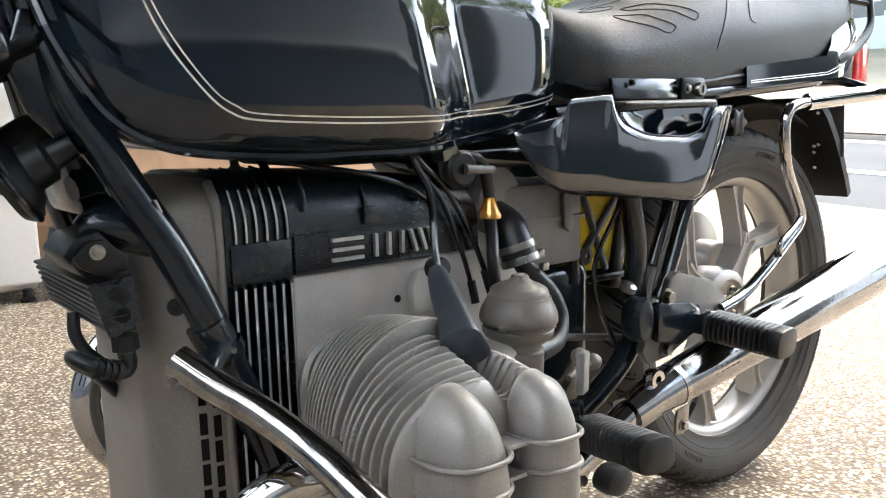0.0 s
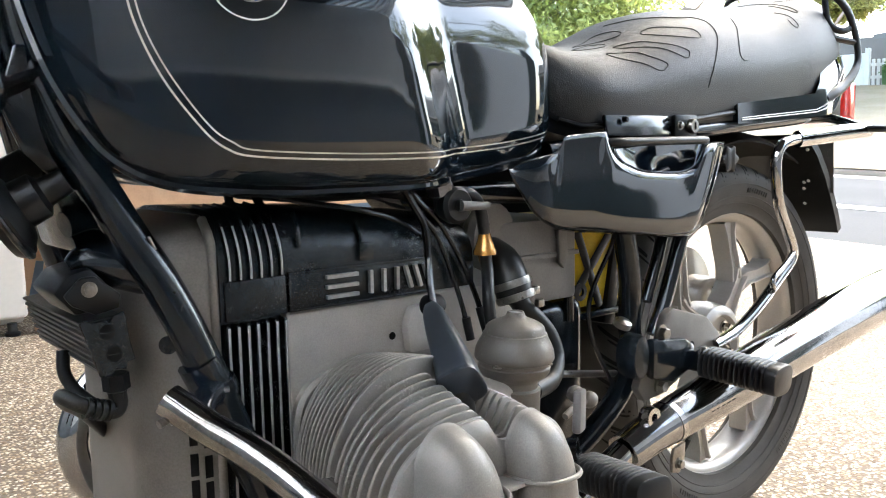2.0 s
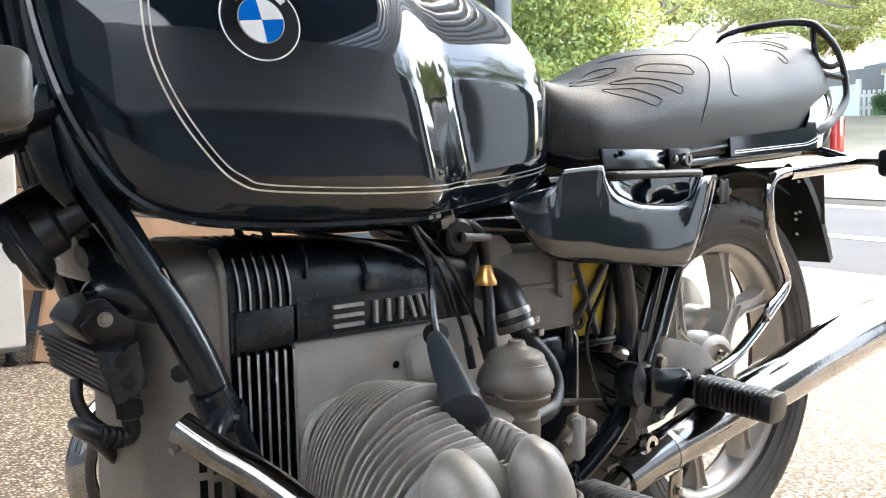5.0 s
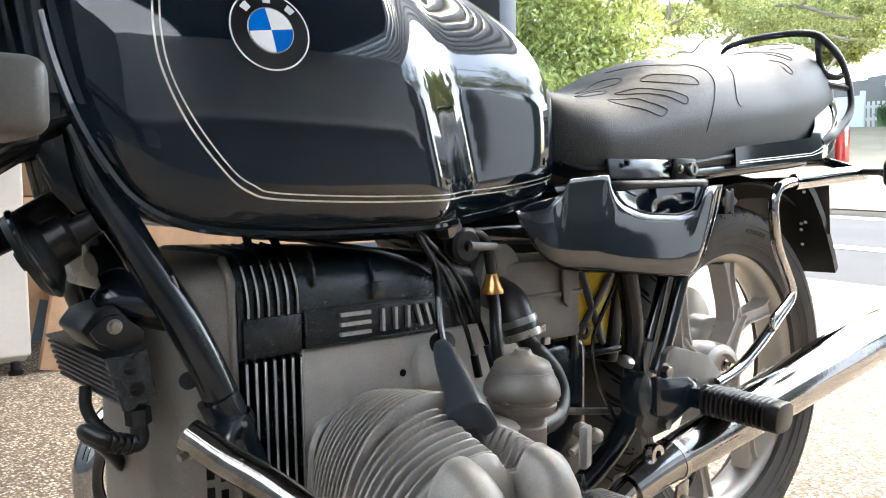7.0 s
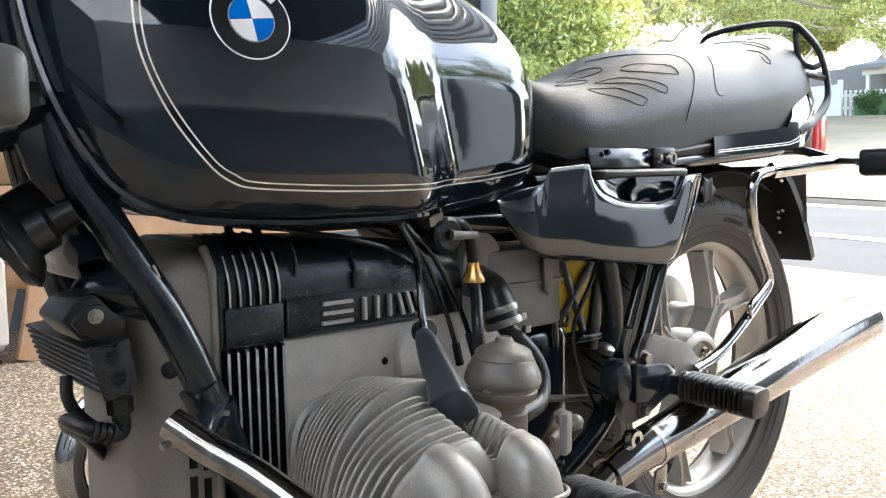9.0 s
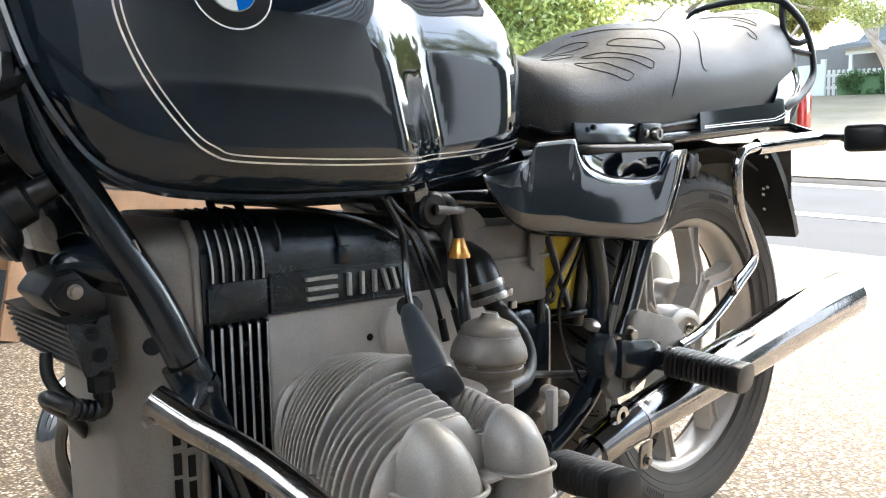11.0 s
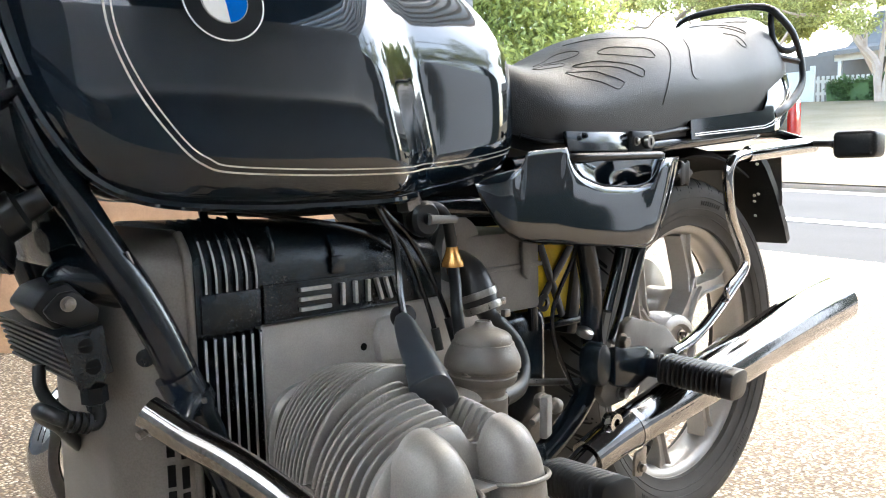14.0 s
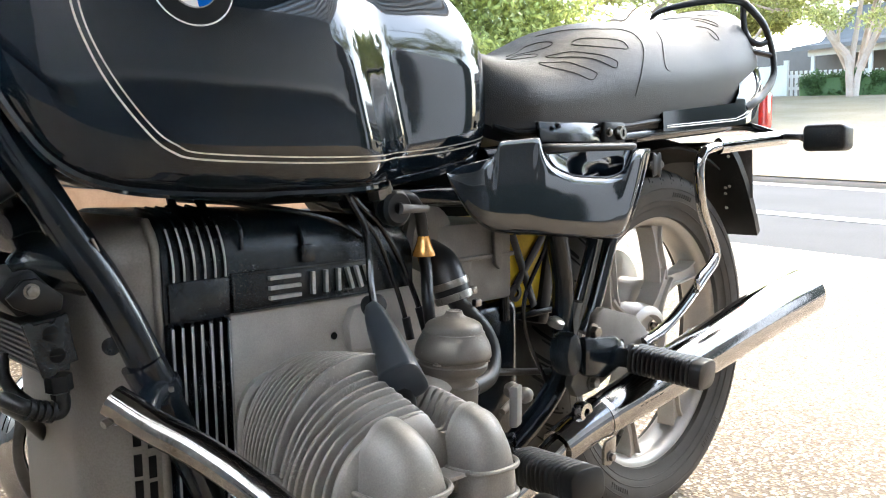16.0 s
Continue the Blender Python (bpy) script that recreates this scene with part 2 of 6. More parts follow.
def pale_edges(m, colour, lo=0.545, hi=0.63):
    """Paler metal along sharp outer edges."""
    n, l = m.node_tree.nodes, m.node_tree.links
    b = n["Principled BSDF"]
    before = b.inputs["Base Color"].links[0].from_socket
    geo = n.new("ShaderNodeNewGeometry")
    rng = n.new("ShaderNodeMapRange")
    rng.inputs["From Min"].default_value, rng.inputs["From Max"].default_value = lo, hi
    l.new(geo.outputs["Pointiness"], rng.inputs["Value"])
    mx = n.new("ShaderNodeMix")
    mx.data_type = 'RGBA'
    l.new(before, mx.inputs["A"])
    mx.inputs["B"].default_value = (*colour, 1)
    l.new(rng.outputs["Result"], mx.inputs["Factor"])
    l.new(mx.outputs["Result"], b.inputs["Base Color"])


pale_edges(FINS, (0.50, 0.475, 0.44))
pale_edges(CARB, (0.32, 0.30, 0.27))


def leather():
    m = material("seat_vinyl", (0.007, 0.0075, 0.0083), 0.46, spec=0.60, second=(0.014, 0.0145, 0.0155), scale=8, fine=300, rough_vary=0.06)
    n, l = m.node_tree.nodes, m.node_tree.links
    b = n["Principled BSDF"]
    tc = n["Texture Coordinate"]
    v = n.new("ShaderNodeTexVoronoi")
    v.feature = 'DISTANCE_TO_EDGE'
    v.inputs["Scale"].default_value = 400
    nz = n.new("ShaderNodeTexNoise")
    nz.inputs["Scale"].default_value = 260
    nz.inputs["Detail"].default_value = 4
    l.new(tc.outputs["Object"], v.inputs["Vector"])
    l.new(tc.outputs["Object"], nz.inputs["Vector"])
    s = n.new("ShaderNodeMath")
    s.operation = 'MULTIPLY_ADD'
    s.inputs[1].default_value = 2.4
    l.new(v.outputs["Distance"], s.inputs[0])
    l.new(nz.outputs["Fac"], s.inputs[2])
    bn = n.new("ShaderNodeBump")
    bn.inputs["Strength"].default_value = 0.34
    bn.inputs["Distance"].default_value = 0.0008
    l.new(s.outputs[0], bn.inputs["Height"])
    l.new(bn.outputs["Normal"], b.inputs["Normal"])
    return m


SEAT = leather()


def pebbles():
    """Washed concrete: small rounded stones of many browns in a pale matrix."""
    m = bpy.data.materials.new("exposed_aggregate")
    m.use_nodes = True
    n, l = m.node_tree.nodes, m.node_tree.links
    b = n["Principled BSDF"]
    tc = n.new("ShaderNodeTexCoord")
    wob = n.new("ShaderNodeTexNoise")
    wob.inputs["Scale"].default_value = 60
    l.new(tc.outputs["Object"], wob.inputs["Vector"])
    off = n.new("ShaderNodeMix")
    off.data_type = 'VECTOR'
    off.inputs["Factor"].default_value = 0.006
    l.new(tc.outputs["Object"], off.inputs["A"])
    l.new(wob.outputs["Color"], off.inputs["B"])
    v = n.new("ShaderNodeTexVoronoi")
    v.inputs["Scale"].default_value = 112
    v.inputs["Randomness"].default_value = 1
    l.new(off.outputs["Result"], v.inputs["Vector"])
    sep = n.new("ShaderNodeSeparateColor")
    l.new(v.outputs["Color"], sep.inputs["Color"])
    stone = n.new("ShaderNodeValToRGB")
    e = stone.color_ramp.elements
    e[0].position, e[0].color = 0.0, (0.07, 0.05, 0.034, 1)
    e[1].position, e[1].color = 1.0, (0.60, 0.54, 0.455, 1)
    for pos, c in ((0.25, (0.205, 0.145, 0.090, 1)), (0.5, (0.355, 0.280, 0.198, 1)), (0.75, (0.475, 0.408, 0.312, 1))):
        x = e.new(pos)
        x.color = c
    l.new(sep.outputs["Red"], stone.inputs["Fac"])
    edge = n.new("ShaderNodeMapRange")
    edge.inputs["From Min"].default_value, edge.inputs["From Max"].default_value = 0.38, 0.60
    l.new(v.outputs["Distance"], edge.inputs["Value"])
    mixc = n.new("ShaderNodeMix")
    mixc.data_type = 'RGBA'
    mixc.inputs["B"].default_value = (0.13, 0.10, 0.073, 1)
    l.new(edge.outputs["Result"], mixc.inputs["Factor"])
    l.new(stone.outputs["Color"], mixc.inputs["A"])
    st = n.new("ShaderNodeTexNoise")
    st.inputs["Scale"].default_value = 1.3
    st.inputs["Detail"].default_value = 6
    l.new(tc.outputs["Object"], st.inputs["Vector"])
    dirt = n.new("ShaderNodeMapRange")
    dirt.inputs["From Min"].default_value, dirt.inputs["From Max"].default_value = 0.35, 0.7
    dirt.inputs["To Min"].default_value, dirt.inputs["To Max"].default_value = 1.12, 0.85
    l.new(st.outputs["Fac"], dirt.inputs["Value"])
    mul = n.new("ShaderNodeVectorMath")
    mul.operation = 'SCALE'
    l.new(mixc.outputs["Result"], mul.inputs[0])
    l.new(dirt.outputs["Result"], mul.inputs["Scale"])
    l.new(mul.outputs["Vector"], b.inputs["Base Color"])
    b.inputs["Roughness"].default_value = 0.75
    b.inputs["Specular IOR Level"].default_value = 0.25
    bn = n.new("ShaderNodeBump")
    bn.invert = True
    bn.inputs["Strength"].default_value = 0.8
    bn.inputs["Distance"].default_value = 0.004
    l.new(v.outputs["Distance"], bn.inputs["Height"])
    l.new(bn.outputs["Normal"], b.inputs["Normal"])
    return m


AGGREGATE = pebbles()
ASPHALT = material("asphalt", (0.052, 0.053, 0.056), 0.9, second=(0.070, 0.071, 0.073), scale=1.2, fine=90, bump=0.3, bump_scale=120, spec=0.15)
CONCRETE = material("kerb_concrete", (0.33, 0.27, 0.21), 0.85, second=(0.25, 0.20, 0.155), scale=3, fine=60, bump=0.3)
GUTTER = material("pale_gutter_concrete", (0.50, 0.47, 0.42), 0.8, second=(0.36, 0.33, 0.28), scale=5, fine=60, bump=0.2)
LAWN = material("dry_lawn", (0.185, 0.152, 0.090), 0.95, second=(0.265, 0.225, 0.165), scale=0.9, fine=30, bump=0.6, bump_scale=60, spec=0.1)
LINE = material("road_line_paint", (0.75, 0.75, 0.73), 0.6, second=(0.62, 0.62, 0.60), scale=8, fine=60)
BARK = material("tree_bark", (0.46, 0.34, 0.27), 0.85, second=(0.60, 0.50, 0.43), scale=5, fine=60, bump=0.5, bump_scale=40)
PINE = material("pine_timber", (0.50, 0.31, 0.18), 0.55, second=(0.40, 0.235, 0.13), scale=6, fine=120, bump=0.15, distort=2.0)
# Dark green that stands in for foliage known only from reflections.
GREENERY = material("dark_greenery_tone", (0.014, 0.024, 0.019), 0.7, second=(0.022, 0.034, 0.027), scale=2, fine=40, bump=0.1)
TAUPE = material("brown_fence_paint", (0.060, 0.056, 0.050), 0.7, second=(0.045, 0.042, 0.038), scale=2, fine=40, bump=0.1)
LINING = material("dark_roof_lining", (0.055, 0.060, 0.068), 0.75, second=(0.042, 0.046, 0.052), scale=3, fine=80)
PLASTER = material("garage_wall_paint", (0.17, 0.185, 0.20), 0.75, second=(0.14, 0.152, 0.165), scale=3, fine=80, bump=0.15)
SLATE = material("blue_grey_paint", (0.11, 0.14, 0.17), 0.6, second=(0.085, 0.11, 0.135), scale=4)
# Translucent sheet added to let fill light in; no such roof is known.
CEIL = material("added_daylight_sheet", (0.80, 0.80, 0.78), 0.6, second=(0.76, 0.76, 0.74), scale=2)
_n, _l = CEIL.node_tree.nodes, CEIL.node_tree.links
_t = _n.new("ShaderNodeBsdfTranslucent")
_t.inputs["Color"].default_value = (0.93, 0.93, 0.92, 1)
_m = _n.new("ShaderNodeMixShader")
_m.inputs["Fac"].default_value = 0.80
_l.new(_n["Principled BSDF"].outputs["BSDF"], _m.inputs[1])
_l.new(_t.outputs["BSDF"], _m.inputs[2])
_l.new(_m.outputs["Shader"], _n["Material Output"].inputs["Surface"])
TWIG = material("dark_bark", (0.20, 0.15, 0.11), 0.85, second=(0.28, 0.22, 0.175), scale=6, fine=60, bump=0.5, bump_scale=40)
BRIGHTWALL = material("pale_wall_paint", (0.78, 0.78, 0.77), 0.6, second=(0.72, 0.72, 0.71), scale=1.5, fine=60)
PALE = material("grey_wall_paint", (0.50, 0.51, 0.52), 0.7, second=(0.44, 0.45, 0.46), scale=1.5, fine=60)
SLAT = material("white_slat_paint", (0.74, 0.73, 0.70), 0.5, second=(0.68, 0.67, 0.64), scale=3)
STEEL = material("dark_grey_post_paint", (0.035, 0.038, 0.042), 0.45, second=(0.05, 0.053, 0.057), scale=6, bump=0.1)
CARD = material("cardboard", (0.36, 0.23, 0.12), 0.8, second=(0.29, 0.18, 0.09), scale=5, fine=90)
HOUSE = material("weatherboard_white", (0.66, 0.64, 0.60), 0.6, second=(0.58, 0.56, 0.52), scale=2, fine=30)
HOUSEWALL = material("house_wall_taupe", (0.17, 0.145, 0.12), 0.7, second=(0.14, 0.12, 0.10), scale=2)
ROOF = material("iron_roof", (0.19, 0.18, 0.165), 0.9, second=(0.15, 0.142, 0.13), spec=0.1, scale=1.5)
DOORP = material("dark_red_door", (0.10, 0.035, 0.03), 0.5, scale=3)
PANE = material("window_glass", (0.03, 0.035, 0.04), 0.05, coat=1.0, scale=2)


def leaf_material(name, a, b):
    m = material(name, a, 0.5, second=b, scale=2.5, fine=30, mix=(0.3, 0.7))
    n, l = m.node_tree.nodes, m.node_tree.links
    bs = n["Principled BSDF"]
    g = n.new("ShaderNodeNewGeometry")
    hue = n.new("ShaderNodeHueSaturation")
    rng = n.new("ShaderNodeMapRange")
    rng.inputs["To Min"].default_value, rng.inputs["To Max"].default_value = 0.55, 1.5
    l.new(g.outputs["Random Per Island"], rng.inputs["Value"])
    l.new(rng.outputs["Result"], hue.inputs["Value"])
    col = [k for k in n if k.bl_idname == "ShaderNodeMix"][0]
    l.new(col.outputs["Result"], hue.inputs["Color"])
    l.new(hue.outputs["Color"], bs.inputs["Base Color"])
    tr = n.new("ShaderNodeBsdfTranslucent")
    l.new(hue.outputs["Color"], tr.inputs["Color"])
    mx = n.new("ShaderNodeMixShader")
    mx.inputs["Fac"].default_value = 0.35
    l.new(bs.outputs["BSDF"], mx.inputs[1])
    l.new(tr.outputs["BSDF"], mx.inputs[2])
    l.new(mx.outputs["Shader"], n["Material Output"].inputs["Surface"])
    return m


LEAF = leaf_material("glossy_leaf", (0.27, 0.32, 0.08), (0.46, 0.47, 0.16))
GUM = leaf_material("gum_leaf", (0.30, 0.33, 0.11), (0.44, 0.44, 0.17))
HEDGE = leaf_material("clipped_hedge_leaf", (0.06, 0.12, 0.035), (0.10, 0.17, 0.06))

# ---- ground and garage ----
def smooth01(t):
    t = min(1, max(0, t))
    return t * t * (3 - 2 * t)


KERB_X, ROAD_X = 8.05, 4.15


def ground_z(x, y):
    """Level in the garage, rising gently to the street and more beyond it."""
    yy = max(-25, min(25, y))
    z = FLOOR + 0.0355 * max(0.0, min(x, KERB_X) - 2.2) + 0.05 * yy * smooth01((x - 2.2) / 1.8)
    if x > KERB_X:
        z += 0.1228 * (min(x, 19.0) - KERB_X)
    if x > 19.0:
        z += 0.01 * (x - 19.0)
    return z


def sheet(name, x0, x1, y0, y1, nx, ny, mat, lift=0.0, label="", cat=""):
    xs = np.linspace(x0, x1, nx + 1)
    ys = np.linspace(y0, y1, ny + 1)
    v = [(x, y, ground_z(x, y) + lift) for x in xs for y in ys]
    f = [(i * (ny + 1) + j, (i + 1) * (ny + 1) + j, (i + 1) * (ny + 1) + j + 1, i * (ny + 1) + j + 1) for i in range(nx) for j in range(ny)]
    return tagged(obj(name, v, f, mat, None, label), "", cat, "", "structure")


sheet("floor", -14.0, ROAD_X, -30, 30, 100, 60, AGGREGATE, 0, "tan exposed aggregate concrete garage floor and driveway", "floor")
sheet("ground", -300, 400, -300, 300, 700, 120, LAWN, -0.10, "pale dry grass verge across the street", "ground")
sheet("road", ROAD_X, KERB_X, -60, 90, 20, 150, ASPHALT, 0.0, "grey asphalt street with a white line", "road")
sheet("trim", 5.50, 5.70, -60, 90, 1, 150, LINE, 0.006, "white painted line on the asphalt", "road line")
sheet("gutter", KERB_X - 0.28, KERB_X, -60, 90, 1, 150, GUTTER, 0.004, "pale concrete gutter along the kerb", "gutter")
kv = []
for y in np.linspace(-60, 90, 151):
    z = ground_z(KERB_X, y)
    kv.append([(KERB_X, y, z - 0.1), (KERB_X + 0.02, y, z + 0.052), (KERB_X + 0.04, y, z + 0.060), (KERB_X + 0.18, y, z + 0.060), (KERB_X + 0.2, y, z - 0.1)])
v, f = skin([[Vector(p) for p in r] for r in kv])
tagged(obj("kerb", v, f, CONCRETE, None, "weathered brown concrete kerb along the street", False), "", "kerb", "", "structure")
sheet("pavement", KERB_X + 0.035, 19.2, -60, 90, 40, 60, LAWN, 0.068, "sun-bleached grass verge behind the kerb", "verge")

GY = 3.45
DOOR_X = 3.30
tagged(box("wall_east", (-4.0, GY, FLOOR - 0.1), (DOOR_X - 0.15, GY + 0.15, 2.6), SLATE, None, "blue-grey painted garage side wall"), "", "wall", "", "structure")
tagged(box("wall_south", (-4.15, -3.55, FLOOR - 0.1), (-4.0, GY + 0.15, 2.6), PLASTER, None, "dark painted garage back wall"), "", "wall", "", "structure")
tagged(box("wall_west", (-4.0, -3.55, FLOOR - 0.1), (DOOR_X - 0.15, -3.4, 1.03), PLASTER, None, "dark painted lower garage side wall"), "", "wall", "", "structure")
tagged(box("wall_west_upper", (-4.0, -3.55, 1.086), (DOOR_X - 0.15, -3.4, 2.6), PALE, None, "grey painted upper garage side wall"), "", "wall", "", "structure")
tagged(box("trim", (-4.0, -3.55, 1.033), (DOOR_X - 0.15, -3.34, 1.083), WHITE, None, "white painted rail along the garage side wall"), "", "wall trim", "", "structure")
# Unseen screen added so that the side cover reflects dark greenery.
tagged(box("screen_west_outer", (DOOR_X - 0.148, -3.55, FLOOR - 0.1), (4.8, -3.4, 1.03), GREENERY, None, "added dark green screen, unseen, standing for greenery beside the driveway"), "", "wall", "", "structure")
tagged(box("wall_west_outer_upper", (DOOR_X - 0.148, -3.55, 1.033), (4.8, -3.4, 2.1), TAUPE, None, "dull brown upper boundary wall beside the driveway"), "", "wall", "", "structure")
tagged(box("wall_west_end", (4.803, -3.55, FLOOR - 0.1), (6.2, -3.4, 2.1), BRIGHTWALL, None, "plain pale grey wall beside the driveway"), "", "wall", "", "structure")
# Unseen foliage stand-in, added to darken reflections in tail and seat.
tagged(box("screen_west_street", (6.203, -3.55, FLOOR - 0.1), (9.0, -3.4, 2.5), GREENERY, None, "added dark green screen, unseen, standing for foliage towards the street"), "", "wall", "", "structure")
tagged(box("ceiling", (-1.197, -3.55, 2.6), (1.62, GY + 0.15, 2.62), LINING, None, "dark lined roof over the garage"), "", "ceiling", "", "structure")
# Unseen sheet added over the back to brighten the floor and engine front.
tagged(box("ceiling", (-4.15, -3.55, 2.6), (-1.2, GY + 0.15, 2.62), CEIL, None, "added translucent sheet, unseen, that lets fill light into the garage"), "", "ceiling", "", "structure")
tagged(box("garage_post", (DOOR_X - 0.15, 3.02, FLOOR), (DOOR_X, 3.45, 2.6), STEEL, None, "dark grey painted steel post at the garage opening", 0.012), "", "post", "", "structure")

for k in range(9):
    x = 1.70 + k * 0.18
    tagged(box("roof_slat", (x, -3.55, 2.62), (x + 0.07, GY + 0.15, 2.70), SLAT, None, "white painted roof slat over the garage opening"), "", "slat", "", "structure")


# ---- things in the garage ----
def thing(name, at, label, cat, group=""):
    e = new(name)
    e.location = at
    e.empty_display_size = 0.1
    return tagged(e, label, cat, group)


def rel(ob, parent):
    """Moves a part built in world places under a thing that stands elsewhere."""
    ob.parent = parent
    ob.matrix_parent_inverse = Matrix.Translation(parent.location).inverted()
    return ob


fridge = thing("fridge", (-0.06, 2.95, FLOOR), "white upright refrigerator on small black feet against the wall", "fridge")
rel(box("body", (-0.38, 2.70, 0.03), (0.262, 3.30, 1.62), CREAMW, None, "", 0.015), fridge)
rel(box("door", (-0.38, 2.635, 0.06), (0.262, 2.695, 1.60), CREAMW, None, "smooth white door", 0.014, 3), fridge)
d = rel(box("handle", (0.10, 2.575, 0.42), (0.145, 2.60, 1.05), CREAMW, None, "long white upright handle", 0.01, 3), fridge)
for z in (0.45, 1.0):
    rel(box("handle_mount", (0.108, 2.598, z), (0.138, 2.64, z + 0.04), CREAMW, None, "", 0.005), fridge)
for x in (-0.32, 0.21):
    for y in (2.68, 3.24):
        rel(lathe("foot", [(0.028, 0), (0.03, 0.012), (0.018, 0.02), (0.018, 0.05)], (x, y, FLOOR), (0, 0, 1), RUBBER, None, "", 16), fridge)

bench = thing("workbench", (0.95, 3.0, FLOOR), "pine timber workbench with splayed plank legs by the wall", "workbench")


def plank(name, a, b, w, t, up=(0, 1, 0)):
    a, b = Vector(a), Vector(b)
    z = (b - a).normalized()
    n = Vector(up)
    n = (n - z * n.dot(z)).normalized()
    m = Matrix((z.cross(n), n, z)).transposed().to_4x4()
    m.translation = (a + b) / 2
    return rel(part(name, box_bm((w, t, (b - a).length), m, 0.004), PINE), bench)


plank("leg", (0.335, 2.66, FLOOR), (0.475, 2.70, 0.62), 0.10, 0.045)
plank("leg", (0.335, 3.26, FLOOR), (0.475, 3.20, 0.62), 0.10, 0.045)
plank("leg", (2.45, 2.62, FLOOR), (2.32, 2.66, 0.62), 0.10, 0.045)
plank("leg", (2.45, 3.26, FLOOR), (2.32, 3.20, 0.62), 0.10, 0.045)
plank("rail", (0.05, 2.735, 0.37), (0.47, 2.735, 0.28), 0.085, 0.04)
plank("rail", (0.42, 2.72, 0.50), (2.40, 2.72, 0.50), 0.17, 0.04)
plank("rail", (0.42, 3.22, 0.585), (2.40, 3.22, 0.585), 0.10, 0.04)
plank("tabletop", (0.20, 2.95, 0.655), (2.5, 2.95, 0.655), 0.04, 0.62)

shelf = thing("cardboard_box", (0.55, 3.2, 0.68), "brown cardboard box standing on the pine workbench", "box")
rel(box("body", (0.28, 2.95, 0.682), (0.74, 3.3, 1.02), CARD, None, "", 0.006), shelf)
rel(box("flap", (0.28, 2.90, 1.022), (0.74, 3.1, 1.03), CARD, None, "", 0.002), shelf)
crate = thing("storage_crate", (1.3, 3.1, 0.68), "closed tan storage box on the pine workbench", "box")
rel(box("body", (1.0, 2.9, 0.682), (1.7, 3.3, 1.10), PINE, None, "", 0.008), crate)
rel(box("lid", (0.99, 2.89, 1.102), (1.71, 3.31, 1.13), CARD, None, "", 0.006), crate)


# ---- street ----
def leaves(name, centres, radii, count, size, mat, seed, parent, squash=0.8, label=""):
    """Many small folded leaves in uneven clumps, each with two halves."""
    rng = np.random.default_rng(seed)
    c = np.array(centres, float)
    r = np.array(radii, float)
    if r.ndim == 1:
        r = np.repeat(r[:, None], 3, 1)
    w = (r.prod(1)) ** 0.66
    pick = rng.choice(len(c), count, p=w / w.sum())
    d = rng.normal(size=(count, 3))
    d /= np.linalg.norm(d, axis=1, keepdims=True)
    rad = rng.uniform(0.15, 1.0, count) ** 0.45
    pos = c[pick] + d * r[pick] * rad[:, None] * (1 + 0.12 * rng.normal(size=(count, 1)))
    u = rng.normal(size=(count, 3)) + d * 0.5
    u /= np.linalg.norm(u, axis=1, keepdims=True)
    q = np.cross(u, rng.normal(size=(count, 3)))
    q /= np.linalg.norm(q, axis=1, keepdims=True)
    s = size * rng.uniform(0.6, 1.35, (count, 1))
    nrm = np.cross(u, q)
    v = np.stack([pos - u * s, pos + q * s * 0.42 + nrm * s * 0.15, pos + u * s, pos - q * s * 0.42 + nrm * s * 0.15], 1).reshape(-1, 3)
    k = np.arange(count)[:, None] * 4
    f = np.concatenate([k + np.array([[0, 1, 2]]), k + np.array([[0, 2, 3]])])
    me = bpy.data.meshes.new(name)
    me.from_pydata(v.tolist(), [], f.tolist())
    me.materials.append(mat)
    ob = new(name, me)
    if parent:
        rel(ob, parent)
    if label:
        tagged(ob, label)
    return ob


def limb(name, pts, r0, r1, parent):
    path = glide(pts, 6)
    rr = list(np.linspace(r0, r1, len(path)))
    v, f = sweep(path, rr, 8)
    return rel(obj(name, v, f, BARK), parent)


rng = random.Random(3)
hb = thing("hedge_tree", (5.9, 4.9, ground_z(5.9, 4.9)), "tall leafy green bush beside the driveway", "bush")
base = ground_z(5.9, 4.9)
for k in range(5):
    a = k * 1.26
    limb("trunk", [(5.9 + 0.1 * math.cos(a), 5.5 + 0.1 * math.sin(a), base - 0.05), (5.9 + 0.2 * math.cos(a), 5.5 + 0.2 * math.sin(a), base + 1.2), (5.9 + 0.4 * math.cos(a), 5.5 + 0.4 * math.sin(a), base + 3.0)], 0.045, 0.015, hb)
cl, rl = [], []
while len(cl) < 340:
    x, y = 5.75 + rng.uniform(-1.0, 1.0), 5.55 + rng.uniform(-1.5, 1.5)
    if y > 0.754 * x - 0.42:
        cl.append((x, y, base + rng.uniform(0.4, 5.0)))
        rl.append(rng.uniform(0.22, 0.42))
leaves("crown", cl, rl, 190000, 0.034, LEAF, 5, hb)


